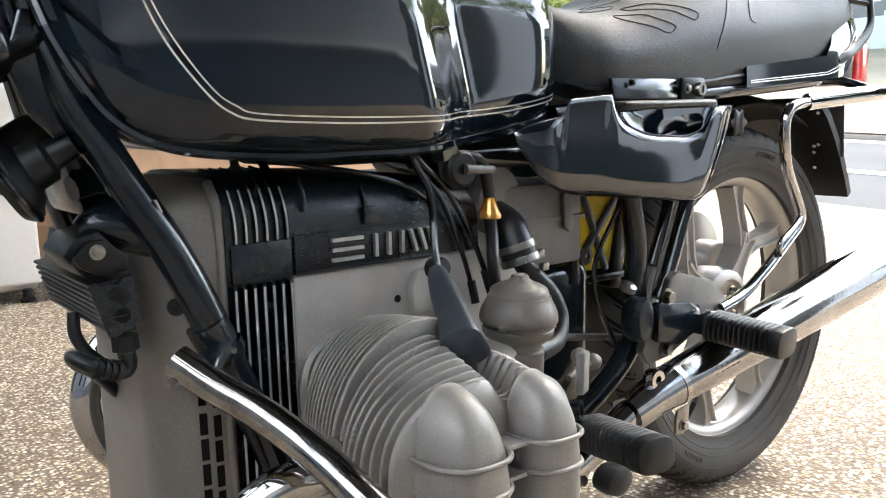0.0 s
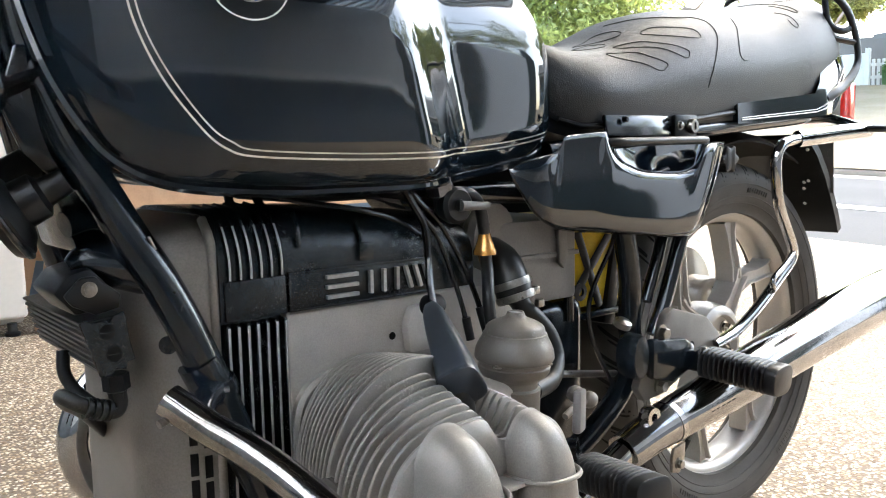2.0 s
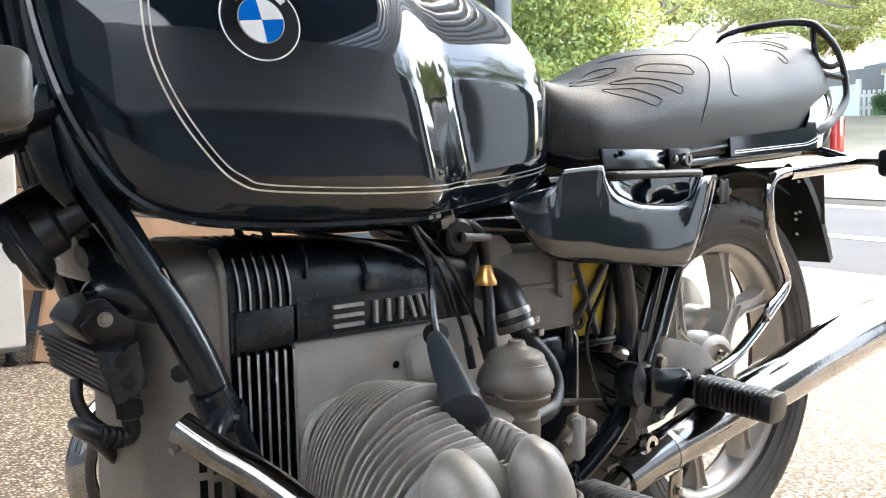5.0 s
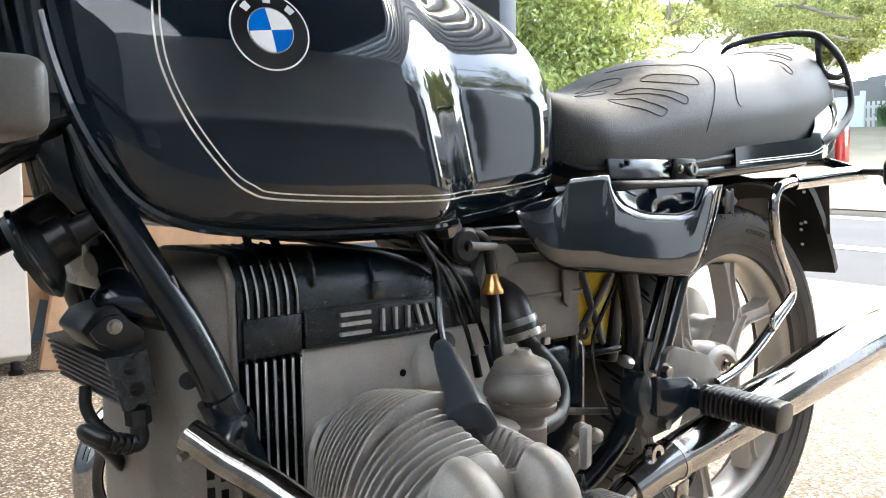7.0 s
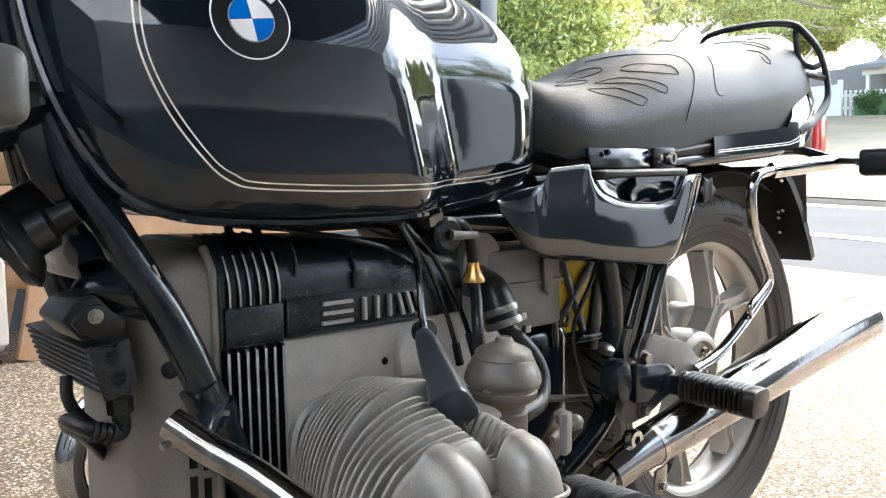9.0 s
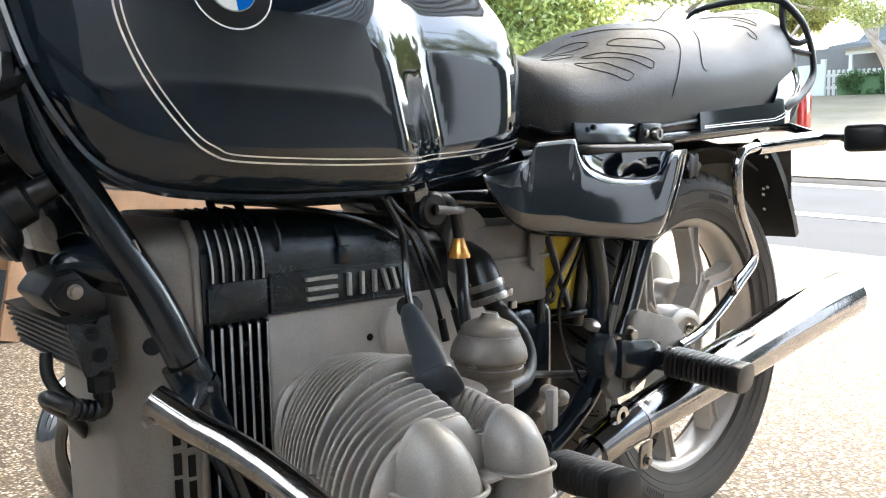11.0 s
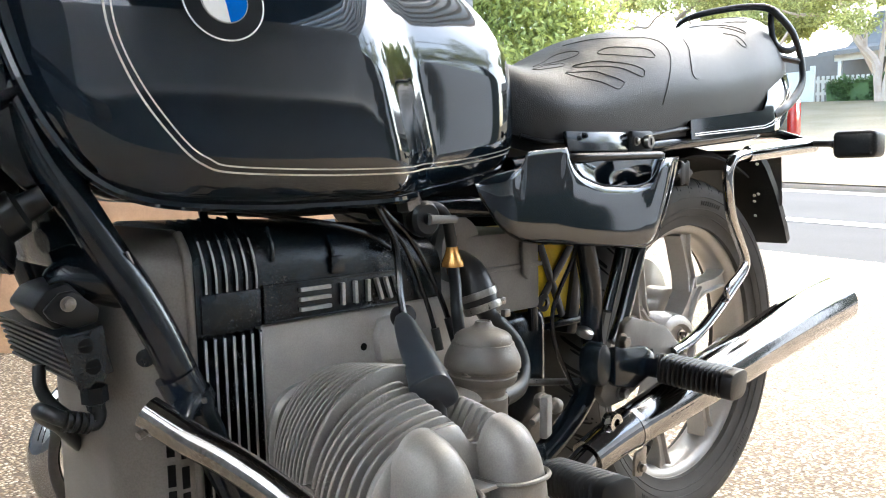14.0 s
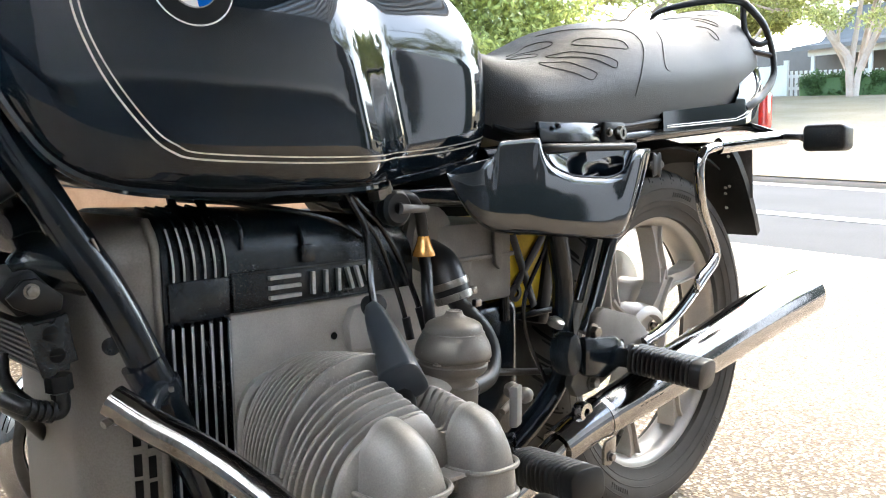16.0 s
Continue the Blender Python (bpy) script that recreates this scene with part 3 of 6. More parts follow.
def tree(at, height, spread, seed, label, trunk_r=0.16, forks=4, count=9000, leaf=0.10, mat=GUM, low=0.35):
    x, y = at
    z = ground_z(x, y)
    r = random.Random(seed)
    t = thing("tree", (x, y, z), label, "tree")
    cs, rs = [], []
    for k in range(forks):
        a = 2 * math.pi * k / forks + r.uniform(-0.4, 0.4)
        s = spread * r.uniform(0.5, 1.0)
        tip = Vector((x + s * math.cos(a), y + s * math.sin(a), z + height * r.uniform(0.75, 1.0)))
        mid = Vector((x + s * 0.35 * math.cos(a), y + s * 0.35 * math.sin(a), z + height * r.uniform(0.38, 0.5)))
        limb("trunk", [(x + 0.12 * math.cos(a), y + 0.12 * math.sin(a), z - 0.1), (x + 0.16 * math.cos(a), y + 0.16 * math.sin(a), z + height * 0.15), mid, tip], trunk_r * r.uniform(0.6, 1.0), 0.03, t)
        for j in range(5):
            f = r.uniform(0.45, 1.0)
            p = mid.lerp(tip, f)
            q = p + Vector((r.uniform(-1, 1), r.uniform(-1, 1), r.uniform(-0.25, 0.5))) * spread * 0.5
            limb("branch", [p, p.lerp(q, 0.5) + Vector((0, 0, 0.15)), q], 0.05, 0.012, t)
            for i in range(3):
                c = q + Vector((r.uniform(-1, 1), r.uniform(-1, 1), r.uniform(-0.5, 0.5))) * spread * 0.22
                if c.z > z + height * low:
                    cs.append(tuple(c))
                    rs.append((spread * r.uniform(0.12, 0.24), spread * r.uniform(0.12, 0.24), spread * r.uniform(0.07, 0.14)))
    leaves("crown", cs, rs, count, leaf, mat, seed, t)
    return t


def limbed_tree(at, label, limbs, clumps, count, leaf, seed, bark):
    """A tree of given limbs (points, first and last radius) with loose clumps of leaves round given places."""
    x, y = at
    z = ground_z(x, y)
    e = thing("tree", (x, y, z), label, "tree")
    for k, (pts, r0, r1) in enumerate(limbs):
        path = glide(pts, 6)
        v, f = sweep(path, list(np.linspace(r0, r1, len(path))), 8)
        rel(obj("trunk" if k == 0 else "branch", v, f, bark), e)
    r = random.Random(seed)
    cs, rs = [], []
    for lo, hi, n, size in clumps:
        for k in range(n):
            cs.append(tuple(r.uniform(a, b) for a, b in zip(lo, hi)))
            rs.append((size * r.uniform(0.6, 1.3), size * r.uniform(0.6, 1.3), size * r.uniform(0.35, 0.7)))
    leaves("crown", cs, rs, count, leaf, GUM, seed, e)
    return e


zt = ground_z(18.6, 6.2)
limbed_tree((18.6, 6.2), "pale-barked tree with several leaning trunks on the verge", (
    ([(18.6, 6.20, zt - 0.1), (18.6, 6.24, zt + 0.45), (18.6, 6.31, zt + 0.93), (18.5, 6.69, zt + 1.46), (18.4, 6.95, zt + 2.2), (18.3, 7.3, zt + 3.2)], 0.105, 0.045),
    ([(18.65, 6.25, zt + 0.5), (18.7, 6.22, zt + 1.1), (18.7, 6.15, zt + 1.6), (18.7, 6.05, zt + 2.3), (18.8, 5.8, zt + 3.3)], 0.07, 0.04),
    ([(18.6, 6.12, zt + 0.0), (18.6, 6.05, zt + 0.6), (18.7, 5.85, zt + 1.2), (18.7, 5.56, zt + 1.9), (18.8, 5.1, zt + 2.9)], 0.075, 0.035),
    ([(18.55, 6.5, zt + 1.2), (18.4, 6.45, zt + 1.7), (18.3, 6.55, zt + 2.4), (18.3, 6.4, zt + 3.1)], 0.05, 0.02),
    ([(18.45, 6.8, zt + 1.7), (18.4, 7.3, zt + 2.0), (18.3, 8.0, zt + 2.15), (18.3, 8.7, zt + 2.5)], 0.05, 0.015)),
    (((17.8, 3.5, zt + 2.3), (19.5, 8.0, zt + 3.6), 26, 0.55), ((17.8, 7.2, zt + 2.0), (19.3, 9.5, zt + 3.2), 16, 0.45)), 11000, 0.055, 11, BARK)
zt = ground_z(15.5, 11.6)
limbed_tree((15.5, 11.6), "street tree with crooked dark limbs and sparse yellow-green leaves", (
    ([(15.5, 11.6, zt - 0.1), (15.3, 11.5, zt + 1.0), (15.1, 11.2, 3.45), (15.0, 10.46, 3.9), (15.0, 10.25, 4.3), (15.0, 10.17, 4.7), (15.0, 10.4, 5.6)], 0.08, 0.02),
    ([(15.2, 11.3, 3.2), (15.1, 10.7, 3.42), (15.0, 9.95, 3.60), (15.0, 9.6, 3.56), (15.0, 9.35, 3.75), (15.1, 8.9, 3.95)], 0.05, 0.015),
    ([(15.0, 10.46, 3.9), (15.0, 10.1, 3.78), (15.0, 9.8, 3.60)], 0.03, 0.015),
    ([(15.0, 10.3, 4.2), (15.1, 9.9, 4.35), (15.1, 9.7, 4.7), (15.1, 9.2, 4.9)], 0.04, 0.012),
    ([(15.0, 8.9, 3.62), (15.2, 8.0, 4.2), (15.3, 7.4, 4.15), (15.3, 6.7, 3.85), (15.3, 6.2, 3.7)], 0.05, 0.02),
    ([(15.3, 7.4, 4.15), (15.4, 6.9, 4.5), (15.4, 6.1, 4.4), (15.4, 5.4, 3.9)], 0.035, 0.012)),
    (((14.8, 7.3, 3.75), (16.2, 9.6, 4.3), 16, 0.38), ((14.8, 4.6, 3.9), (16.2, 9.2, 5.4), 60, 0.45), ((15.0, 4.5, 3.0), (16.2, 6.7, 4.0), 26, 0.36), ((15.0, 9.6, 4.1), (16, 10.6, 5.0), 8, 0.3)), 24000, 0.042, 12, TWIG)
tree((11.5, -7.6), 5.6, 2.8, 31, "leafy tree behind the boundary wall", 0.14, 5, 8000, 0.06, low=0.30)
tree((22.0, 7.4), 4.9, 3.8, 17, "yellow-green leafy tree in the front garden", 0.10, 5, 60000, 0.075, low=0.40)
tree((24.5, 2.0), 6.0, 4.0, 15, "leafy tree beside the white house", 0.2, 5, 36000, 0.09, low=0.4)
tree((46.0, 12.0), 12.0, 9.0, 18, "tall leafy tree far behind the house", 0.3, 7, 80000, 0.20, low=0.05)
tree((43.0, 22.0), 11.0, 8.5, 19, "broad leafy tree beyond the house", 0.3, 3, 70000, 0.20, low=0.05)

hz = ground_z(19.4, 7)
hedge = thing("clipped_hedge", (19.4, 5.0, hz), "long low clipped green hedge before the fence", "hedge")
rings = []
for y in np.linspace(-0.5, 7.6, 40):
    g = ground_z(19.4, y)
    rings.append([Vector((19.4 + dx + 0.02 * math.sin(7 * y + 3 * dz), y, g + dz)) for dx, dz in ((-0.17, 0.0), (-0.18, 0.34), (-0.13, 0.47), (0.13, 0.47), (0.18, 0.34), (0.17, 0.0))])
rel(obj("body", *skin(rings), HEDGE, None, "dense inner twigs and leaves"), hedge)
cs = [(19.4 + rng.uniform(-0.22, 0.22), -0.4 + k * 0.067, ground_z(19.4, -0.4 + k * 0.067) + rng.uniform(0.08, 0.50)) for k in range(118)]
leaves("crown", cs, [0.19] * len(cs), 60000, 0.034, HEDGE, 21, hedge)

fence = thing("picket_fence", (20.0, 6.0, ground_z(20, 6)), "white painted timber picket fence", "fence")
pm = bpy.data.meshes.new("picket")
bmp = box_bm((0.02, 0.07, 0.62), pose(0, 0, 0.31), 0.006, 1)
bmp.to_mesh(pm)
bmp.free()
pm.materials.append(HOUSE)
for k in range(95):
    y = 1.0 + k * 0.115
    o = new("picket", pm)
    o.parent = fence
    o.location = (0, y - 6.0, ground_z(20, y) - ground_z(20, 6) + 0.08)
for z in (0.25, 0.54):
    v, f = skin([[Vector((20.03 + dx, y, ground_z(20, y) + z + dz)) for dx, dz in ((0, 0), (0.04, 0), (0.04, 0.07), (0, 0.07))] for y in (1.0, 6.0, 12.0)])
    rel(obj("rail", v, f, HOUSE, None, "", False), fence)
gate = thing("fence_panel", (19.0, 8.30, ground_z(19, 8.4)), "plain white gate panel beside the hedge", "gate")
rel(box("panel", (18.97, 7.86, ground_z(19, 8.4)), (19.02, 8.76, ground_z(19, 8.4) + 0.75), HOUSE, None, "", 0.01), gate)
for y in (7.82, 8.80):
    rel(box("post", (18.95, y - 0.05, ground_z(19, 8.4) - 0.1), (19.05, y + 0.05, ground_z(19, 8.4) + 0.85), HOUSE, None, "", 0.01), gate)

hy0, hy1, hx = -9.0, 13.6, 34.0
hz = ground_z(hx, 5) + 0.25
house = thing("house", (37.0, 4.0, hz), "low white weatherboard house with a posted veranda", "house")
rel(box("wall", (hx + 2.4, hy0, hz - 0.6), (hx + 8, hy1 + 3.6, hz + 3.0), HOUSEWALL, None, "taupe rendered wall"), house)
rel(box("veranda_floor", (hx, hy0, hz - 0.6), (hx + 2.4, hy1, hz), HOUSE), house)
roof = [Vector(p) for p in ((hx - 0.5, 0, hz + 2.55), (hx - 0.5, 0, hz + 2.72), (hx + 2.4, 0, hz + 3.2), (hx + 5.5, 0, hz + 5.0), (hx + 9, 0, hz + 2.9), (hx + 9, 0, hz + 2.75), (hx + 2.4, 0, hz + 3.0))]
v, f = skin([[p + Vector((0, y, 0)) for p in roof] for y in (hy0 - 0.5, hy1 + 0.5)])
rel(obj("roof", v, f, ROOF, None, "pale corrugated iron roof", False), house)
rel(box("beam", (hx - 0.08, hy0, hz + 2.35), (hx + 0.08, hy1, hz + 2.62), HOUSE), house)
for y in np.arange(hy1 - 0.2, hy0, -2.2):
    rel(box("veranda_post", (hx - 0.07, y - 0.07, hz), (hx + 0.07, y + 0.07, hz + 2.4), HOUSE, None, "", 0.01), house)
rel(box("railing", (hx - 0.03, hy0, hz + 0.85), (hx + 0.03, hy1, hz + 0.93), HOUSE), house)
for y in (-3.6, 0.2, 4.6, 9.2):
    w = rel(box("window", (hx + 2.34, y, hz + 0.8), (hx + 2.42, y + 1.3, hz + 2.1), HOUSE, None, "white window frame"), house)
    p = box("pane", (hx + 2.32, y + 0.08, hz + 0.88), (hx + 2.339, y + 1.22, hz + 2.02), PANE)
    rel(p, house)
rel(box("door", (hx + 2.33, 7.0, hz), (hx + 2.42, 7.9, hz + 2.1), DOORP, None, "dark red front door"), house)

# ---- motorcycle ----
bike = thing("motorcycle", (0, 0, 0), "black touring motorcycle with grey boxer engine and cream pinstripes", "motorcycle")


# tank: half width, underside and top along the bike
T_B = [(-0.335, 0.86), (-0.328, 0.80), (-0.315, 0.740), (-0.297, 0.695), (-0.275, 0.660), (-0.245, 0.640), (-0.20, 0.629), (-0.10, 0.623), (0.0, 0.623), (0.08, 0.627), (0.20, 0.642), (0.28, 0.664), (0.30, 0.680), (0.318, 0.74)]
T_T = [(-0.335, 0.885), (-0.30, 0.915), (-0.20, 0.935), (0.0, 0.937), (0.12, 0.928), (0.20, 0.905), (0.26, 0.868), (0.30, 0.825), (0.318, 0.77)]


def tank_w(x, z):
    """Half width: a broad front, a soft shoulder that leans with height, then the narrow knee part."""
    front = eased([(-0.336, 0.080), (-0.315, 0.115), (-0.28, 0.145), (-0.22, 0.170), (-0.14, 0.185), (-0.04, 0.190), (0.10, 0.188)], x)
    rear = 0.150 - 0.11 * max(0.0, x - 0.06)
    s = smooth01((x - (0.012 - 0.27 * (z - 0.657))) / 0.105)
    w = front * (1 - s) + rear * s
    if x > 0.20:
        w *= max(0.0, 1 - ((x - 0.20) / 0.1185) ** 3.2) ** 0.5
    return w


def tank_y(x, z):
    """Half width of the tank at a height."""
    w, zb, zt = tank_w(x, z), eased(T_B, x), eased(T_T, x)
    r = min(0.055, (zt - zb) * 0.4)
    y = w
    if z < zb + r:
        q = 1 - (z - zb) / r
        y = w * (1 - 0.16 * (1 - math.sqrt(max(0, 1 - min(1, q) ** 2))))
    zc = zt - 0.62 * (zt - zb)
    if z > zc:
        q = min(1, (z - zc) / (zt - zc))
        y = w * (1 - q ** 2.5) ** 0.5
    return y


def tank_mesh():
    xs = sorted(set([-0.335, -0.332, -0.328, -0.322] + list(np.linspace(-0.315, -0.18, 20)) + list(np.linspace(-0.18, 0.0, 14)) + list(np.linspace(0.0, 0.14, 26)) + list(np.linspace(0.14, 0.29, 16)) + [0.296, 0.302, 0.308, 0.312, 0.315, 0.318]))
    rings = []
    hs = [0, 0.015, 0.035, 0.06, 0.09, 0.13, 0.18, 0.24, 0.31, 0.38, 0.45, 0.52, 0.6, 0.67, 0.74, 0.80, 0.85, 0.90, 0.935, 0.96, 0.98, 0.993]
    for x in xs:
        zb, zt = eased(T_B, x), eased(T_T, x)
        left = [Vector((x, -tank_y(x, zb + h * (zt - zb)), zb + h * (zt - zb))) for h in hs]
        right = [Vector((x, -p.y, p.z)) for p in reversed(left)]
        rings.append([Vector((x, 0, zb))] + left + [Vector((x, 0, zt))] + right)
    return skin(rings)


v, f = tank_mesh()
tank = obj("fuel_tank", v, f, PAINT, bike, "glossy black fuel tank")
seam = [(x, -(tank_y(x, eased(T_B, x)) + 0.001), eased(T_B, x) - 0.001) for x in (-0.331, -0.325, -0.315, -0.305, -0.295, -0.28, -0.262, -0.245, -0.22, -0.18, -0.12, -0.06, 0.0, 0.04, 0.065, 0.085, 0.11, 0.15, 0.2, 0.25, 0.285)]
tube("tank_seam", seam, 0.0055, PAINT, tank, "rolled lower seam", 3, 8)


def ribbon(name, pts, width, mat, parent, lift=0.0005, n=10):
    """A painted line that lies on the tank; pts in x, z."""
    path = glide([(x, 0, z) for x, z in pts], n)
    a, b = [], []
    for i, p in enumerate(path):
        t = (path[min(i + 1, len(path) - 1)] - path[max(i - 1, 0)]).normalized()
        nrm = Vector((t.z, 0, -t.x))
        for lst, s in ((a, 0.5), (b, -0.5)):
            q = p + nrm * width * s
            lst.append(Vector((q.x, -(tank_y(q.x, q.z) + lift), q.z)))
    v, f = skin([[p, q] for p, q in zip(a, b)], close_rings=False, caps=False)
    return obj(name, v, f, mat, parent)


STRIPE = [(-0.243, 0.905), (-0.258, 0.84), (-0.261, 0.80), (-0.255, 0.765), (-0.237, 0.722), (-0.210, 0.683), (-0.190, 0.666), (-0.165, 0.659), (-0.09, 0.655), (-0.02, 0.654), (0.04, 0.655), (0.08, 0.658), (0.12, 0.660), (0.18, 0.665), (0.25, 0.675), (0.292, 0.684)]
STRIPE = [(x - 0.001 * (1 - smooth01((x + 0.22) / 0.15)), z - 0.003) for x, z in STRIPE]
ribbon("pinstripe", STRIPE, 0.0017, CREAM, tank)
ribbon("pinstripe", [(x + (0.0055 if x < -0.2 else 0.0045 if x < -0.17 else 0.0), z + (0.0 if x < -0.25 else 0.003 if x < -0.2 else 0.0055)) for x, z in STRIPE], 0.0014, CREAM, tank)


def roundel(cx, cz, r):
    """Enamel badge on the tank: white rim, black ring, quartered disc."""
    badge = None

    def on(u, w, lift):
        x, z = cx + u, cz + w
        return Vector((x, -(tank_y(x, z) + lift), z))
    def patch(name, r0, r1, a0, a1, lift, mat, parent, k=24):
        rings = []
        for rr in np.linspace(r0, r1, 4):
            rings.append([on(rr * math.cos(a), rr * math.sin(a), lift) for a in np.linspace(a0, a1, k)])
        v, f = skin(rings, close_rings=False, caps=False)
        return obj(name, v, f, mat, parent)
    badge = patch("roundel", 0.0005, r, 0, 2 * math.pi, 0.0016, PLASTIC, tank, 49)
    tagged(badge, "round enamel badge with blue and white quarters")
    tube("rim", [on(r * math.cos(a), r * math.sin(a), 0.0014) for a in np.linspace(0, 2 * math.pi, 48, endpoint=False)], 0.0008, WHITE, badge, "", 1, 8, True)
    tube("rim", [on(r * 0.575 * math.cos(a), r * 0.575 * math.sin(a), 0.0017) for a in np.linspace(0, 2 * math.pi, 48, endpoint=False)], 0.0006, LETTER, badge, "", 1, 8, True)
    for k in range(4):
        patch("quarter", 0.0004, r * 0.56, math.pi / 2 * k + 0.12, math.pi / 2 * (k + 1) + 0.12, 0.0024, (WHITE, BLUE)[k % 2], badge, 12)
    for a in (135, 90, 45):
        m = radians(a)
        patch("mark", r * 0.70, r * 0.90, m - 0.13, m + 0.13, 0.0026, WHITE, badge, 6)


roundel(-0.165, 0.808, 0.0362)

# seat
S_T = [(0.27, 0.83), (0.30, 0.810), (0.36, 0.800), (0.42, 0.808), (0.48, 0.832), (0.54, 0.856), (0.60, 0.870), (0.68, 0.879), (0.75, 0.883), (0.80, 0.887), (0.86, 0.903), (0.94, 0.924), (1.02, 0.935), (1.06, 0.932), (1.10, 0.908), (1.13, 0.86)]
S_B = [(0.27, 0.730), (0.30, 0.701), (0.34, 0.687), (0.45, 0.689), (0.67, 0.710), (0.88, 0.731), (1.0, 0.746), (1.13, 0.772)]
S_W = [(0.27, 0.040), (0.285, 0.072), (0.305, 0.098), (0.335, 0.117), (0.375, 0.130), (0.50, 0.138), (0.70, 0.142), (0.88, 0.140), (0.98, 0.130), (1.05, 0.110), (1.09, 0.085), (1.115, 0.058), (1.13, 0.02)]


def seat_at(x, a, out=0.0):
    """A point of the seat's skin; a runs 0 to 1 from the left edge over the top to the right edge."""
    w, zb, zt = eased(S_W, x), eased(S_B, x), eased(S_T, x)
    p = math.pi * a
    c, s = math.cos(p), math.sin(p)
    e = 0.72 + 0.05 * smooth01((x - 0.34) / 0.12) * (1 - smooth01((x - 0.70) / 0.15))
    cc = math.copysign(abs(c) ** e, c)
    tuck = 0.012 * max(0, 1 - s * 3)
    return Vector((x, -(w + out) * cc + math.copysign(tuck, cc), zb + (zt + out - zb) * s ** (0.80 + 0.5 * (e - 0.72))))


xs = list(np.linspace(0.27, 0.36, 10)) + list(np.linspace(0.375, 1.0, 40)) + list(np.linspace(1.01, 1.13, 16))
v, f = skin([[seat_at(x, a) for a in np.linspace(0, 1, 41)] for x in xs])
seat = obj("seat", v, f, SEAT, bike, "black grained vinyl dual seat with stitched grooves")


def groove(pts, r=0.0010, closed=False):
    path = [seat_at(p.x, p.y, 0.0002) for p in glide([(x, a, 0) for x, a in pts], 8, closed)]
    v, f = sweep(path, r, 6, closed)
    return obj("groove", v, f, DARK, seat, "stitched groove")


LOOPS = (
    ((0.494, 0.322), (0.512, 0.334), (0.548, 0.300), (0.588, 0.266), (0.597, 0.242), (0.590, 0.222), (0.532, 0.262)),
    ((0.436, 0.328), (0.476, 0.294), (0.506, 0.249), (0.544, 0.200), (0.555, 0.178), (0.542, 0.163), (0.500, 0.230), (0.448, 0.296)),
    ((0.412, 0.296), (0.452, 0.260), (0.474, 0.213), (0.496, 0.174), (0.500, 0.156), (0.482, 0.148), (0.456, 0.196), (0.414, 0.270)),
    ((0.380, 0.40), (0.430, 0.448), (0.455, 0.455), (0.472, 0.425), (0.476, 0.385), (0.460, 0.378), (0.420, 0.41)),
    ((0.360, 0.35), (0.404, 0.392), (0.430, 0.372), (0.425, 0.352), (0.39, 0.352)),
)
for loop in LOOPS:
    groove(loop, 0.0005, True)
groove([(0.588, 0.062), (0.597, 0.102), (0.616, 0.156), (0.633, 0.207), (0.641, 0.255), (0.636, 0.305), (0.612, 0.335), (0.584, 0.345), (0.545, 0.39), (0.515, 0.45), (0.500, 0.49)], 0.00055)
groove([(0.716, 0.319), (0.704, 0.258), (0.688, 0.204), (0.677, 0.150), (0.682, 0.128), (0.692, 0.126)], 0.00055)
REAR = (
    ((0.92, 0.495), (0.95, 0.47), (0.976, 0.403), (0.968, 0.365), (0.945, 0.362), (0.895, 0.40)),
    ((0.848, 0.479), (0.870, 0.415), (0.900, 0.331), (0.908, 0.290), (0.895, 0.300), (0.866, 0.385)),
    ((0.848, 0.328), (0.872, 0.289), (0.880, 0.240), (0.876, 0.222), (0.866, 0.235), (0.862, 0.265)),
)
for m in (0, 1):
    for line in REAR:
        groove([(x, 1 - a if m else a) for x, a in line], 0.00055)
tube("seat_trim", [seat_at(x, 0.0, 0.002) for x in np.linspace(0.31, 1.1, 30)], 0.004, PLASTIC, seat, "black edge trim", 1, 8)
tube("seat_trim", [seat_at(x, 1.0, 0.002) for x in np.linspace(0.31, 1.1, 30)], 0.004, PLASTIC, seat, "", 1, 8)
obj("seat_pan", *skin([[Vector((x, sy * (eased(S_W, x) - 0.012), eased(S_B, x) - dz)) for sy, dz in ((-1, 0), (1, 0), (0.95, 0.018), (-0.95, 0.018))] for x in np.linspace(0.3, 1.08, 20)]), PLASTIC, bike, "black plastic seat base")


# tail cowl round the seat's rear
def around(x0, w, x1, n=26):
    """Plan curve from the left side round the rear to the right side."""
    pts = [(x, -w) for x in np.linspace(x0, x1, 10)]
    pts += [(x1 + 0.20 * math.sin(a), -w * math.cos(a)) for a in np.linspace(0.08, math.pi - 0.08, n)]
    pts += [(x, w) for x in np.linspace(x1, x0, 10)]
    return pts


def cowl_at(x, y, h):
    """A point of the tail's skin: h runs from its lower edge to its top, which rises behind the seat."""
    t = smooth01((x - 0.93) / 0.17)
    r = smooth01((x - 0.895) / 0.15)
    lo = 0.690 + 0.062 * (x - 0.66) + 0.050 * t
    hi = 0.722 + 0.090 * (x - 0.66) + 0.125 * r
    q = h * h
    belly = 0.012 * math.sin(math.pi * min(1.0, h * 1.15)) * (0.35 + t)
    s = 1.025 - (0.012 + 0.23 * r) * q + belly * 2.0 * t
    return Vector((x - 0.055 * r * q + belly * t, y * s, lo + (hi - lo) * h))


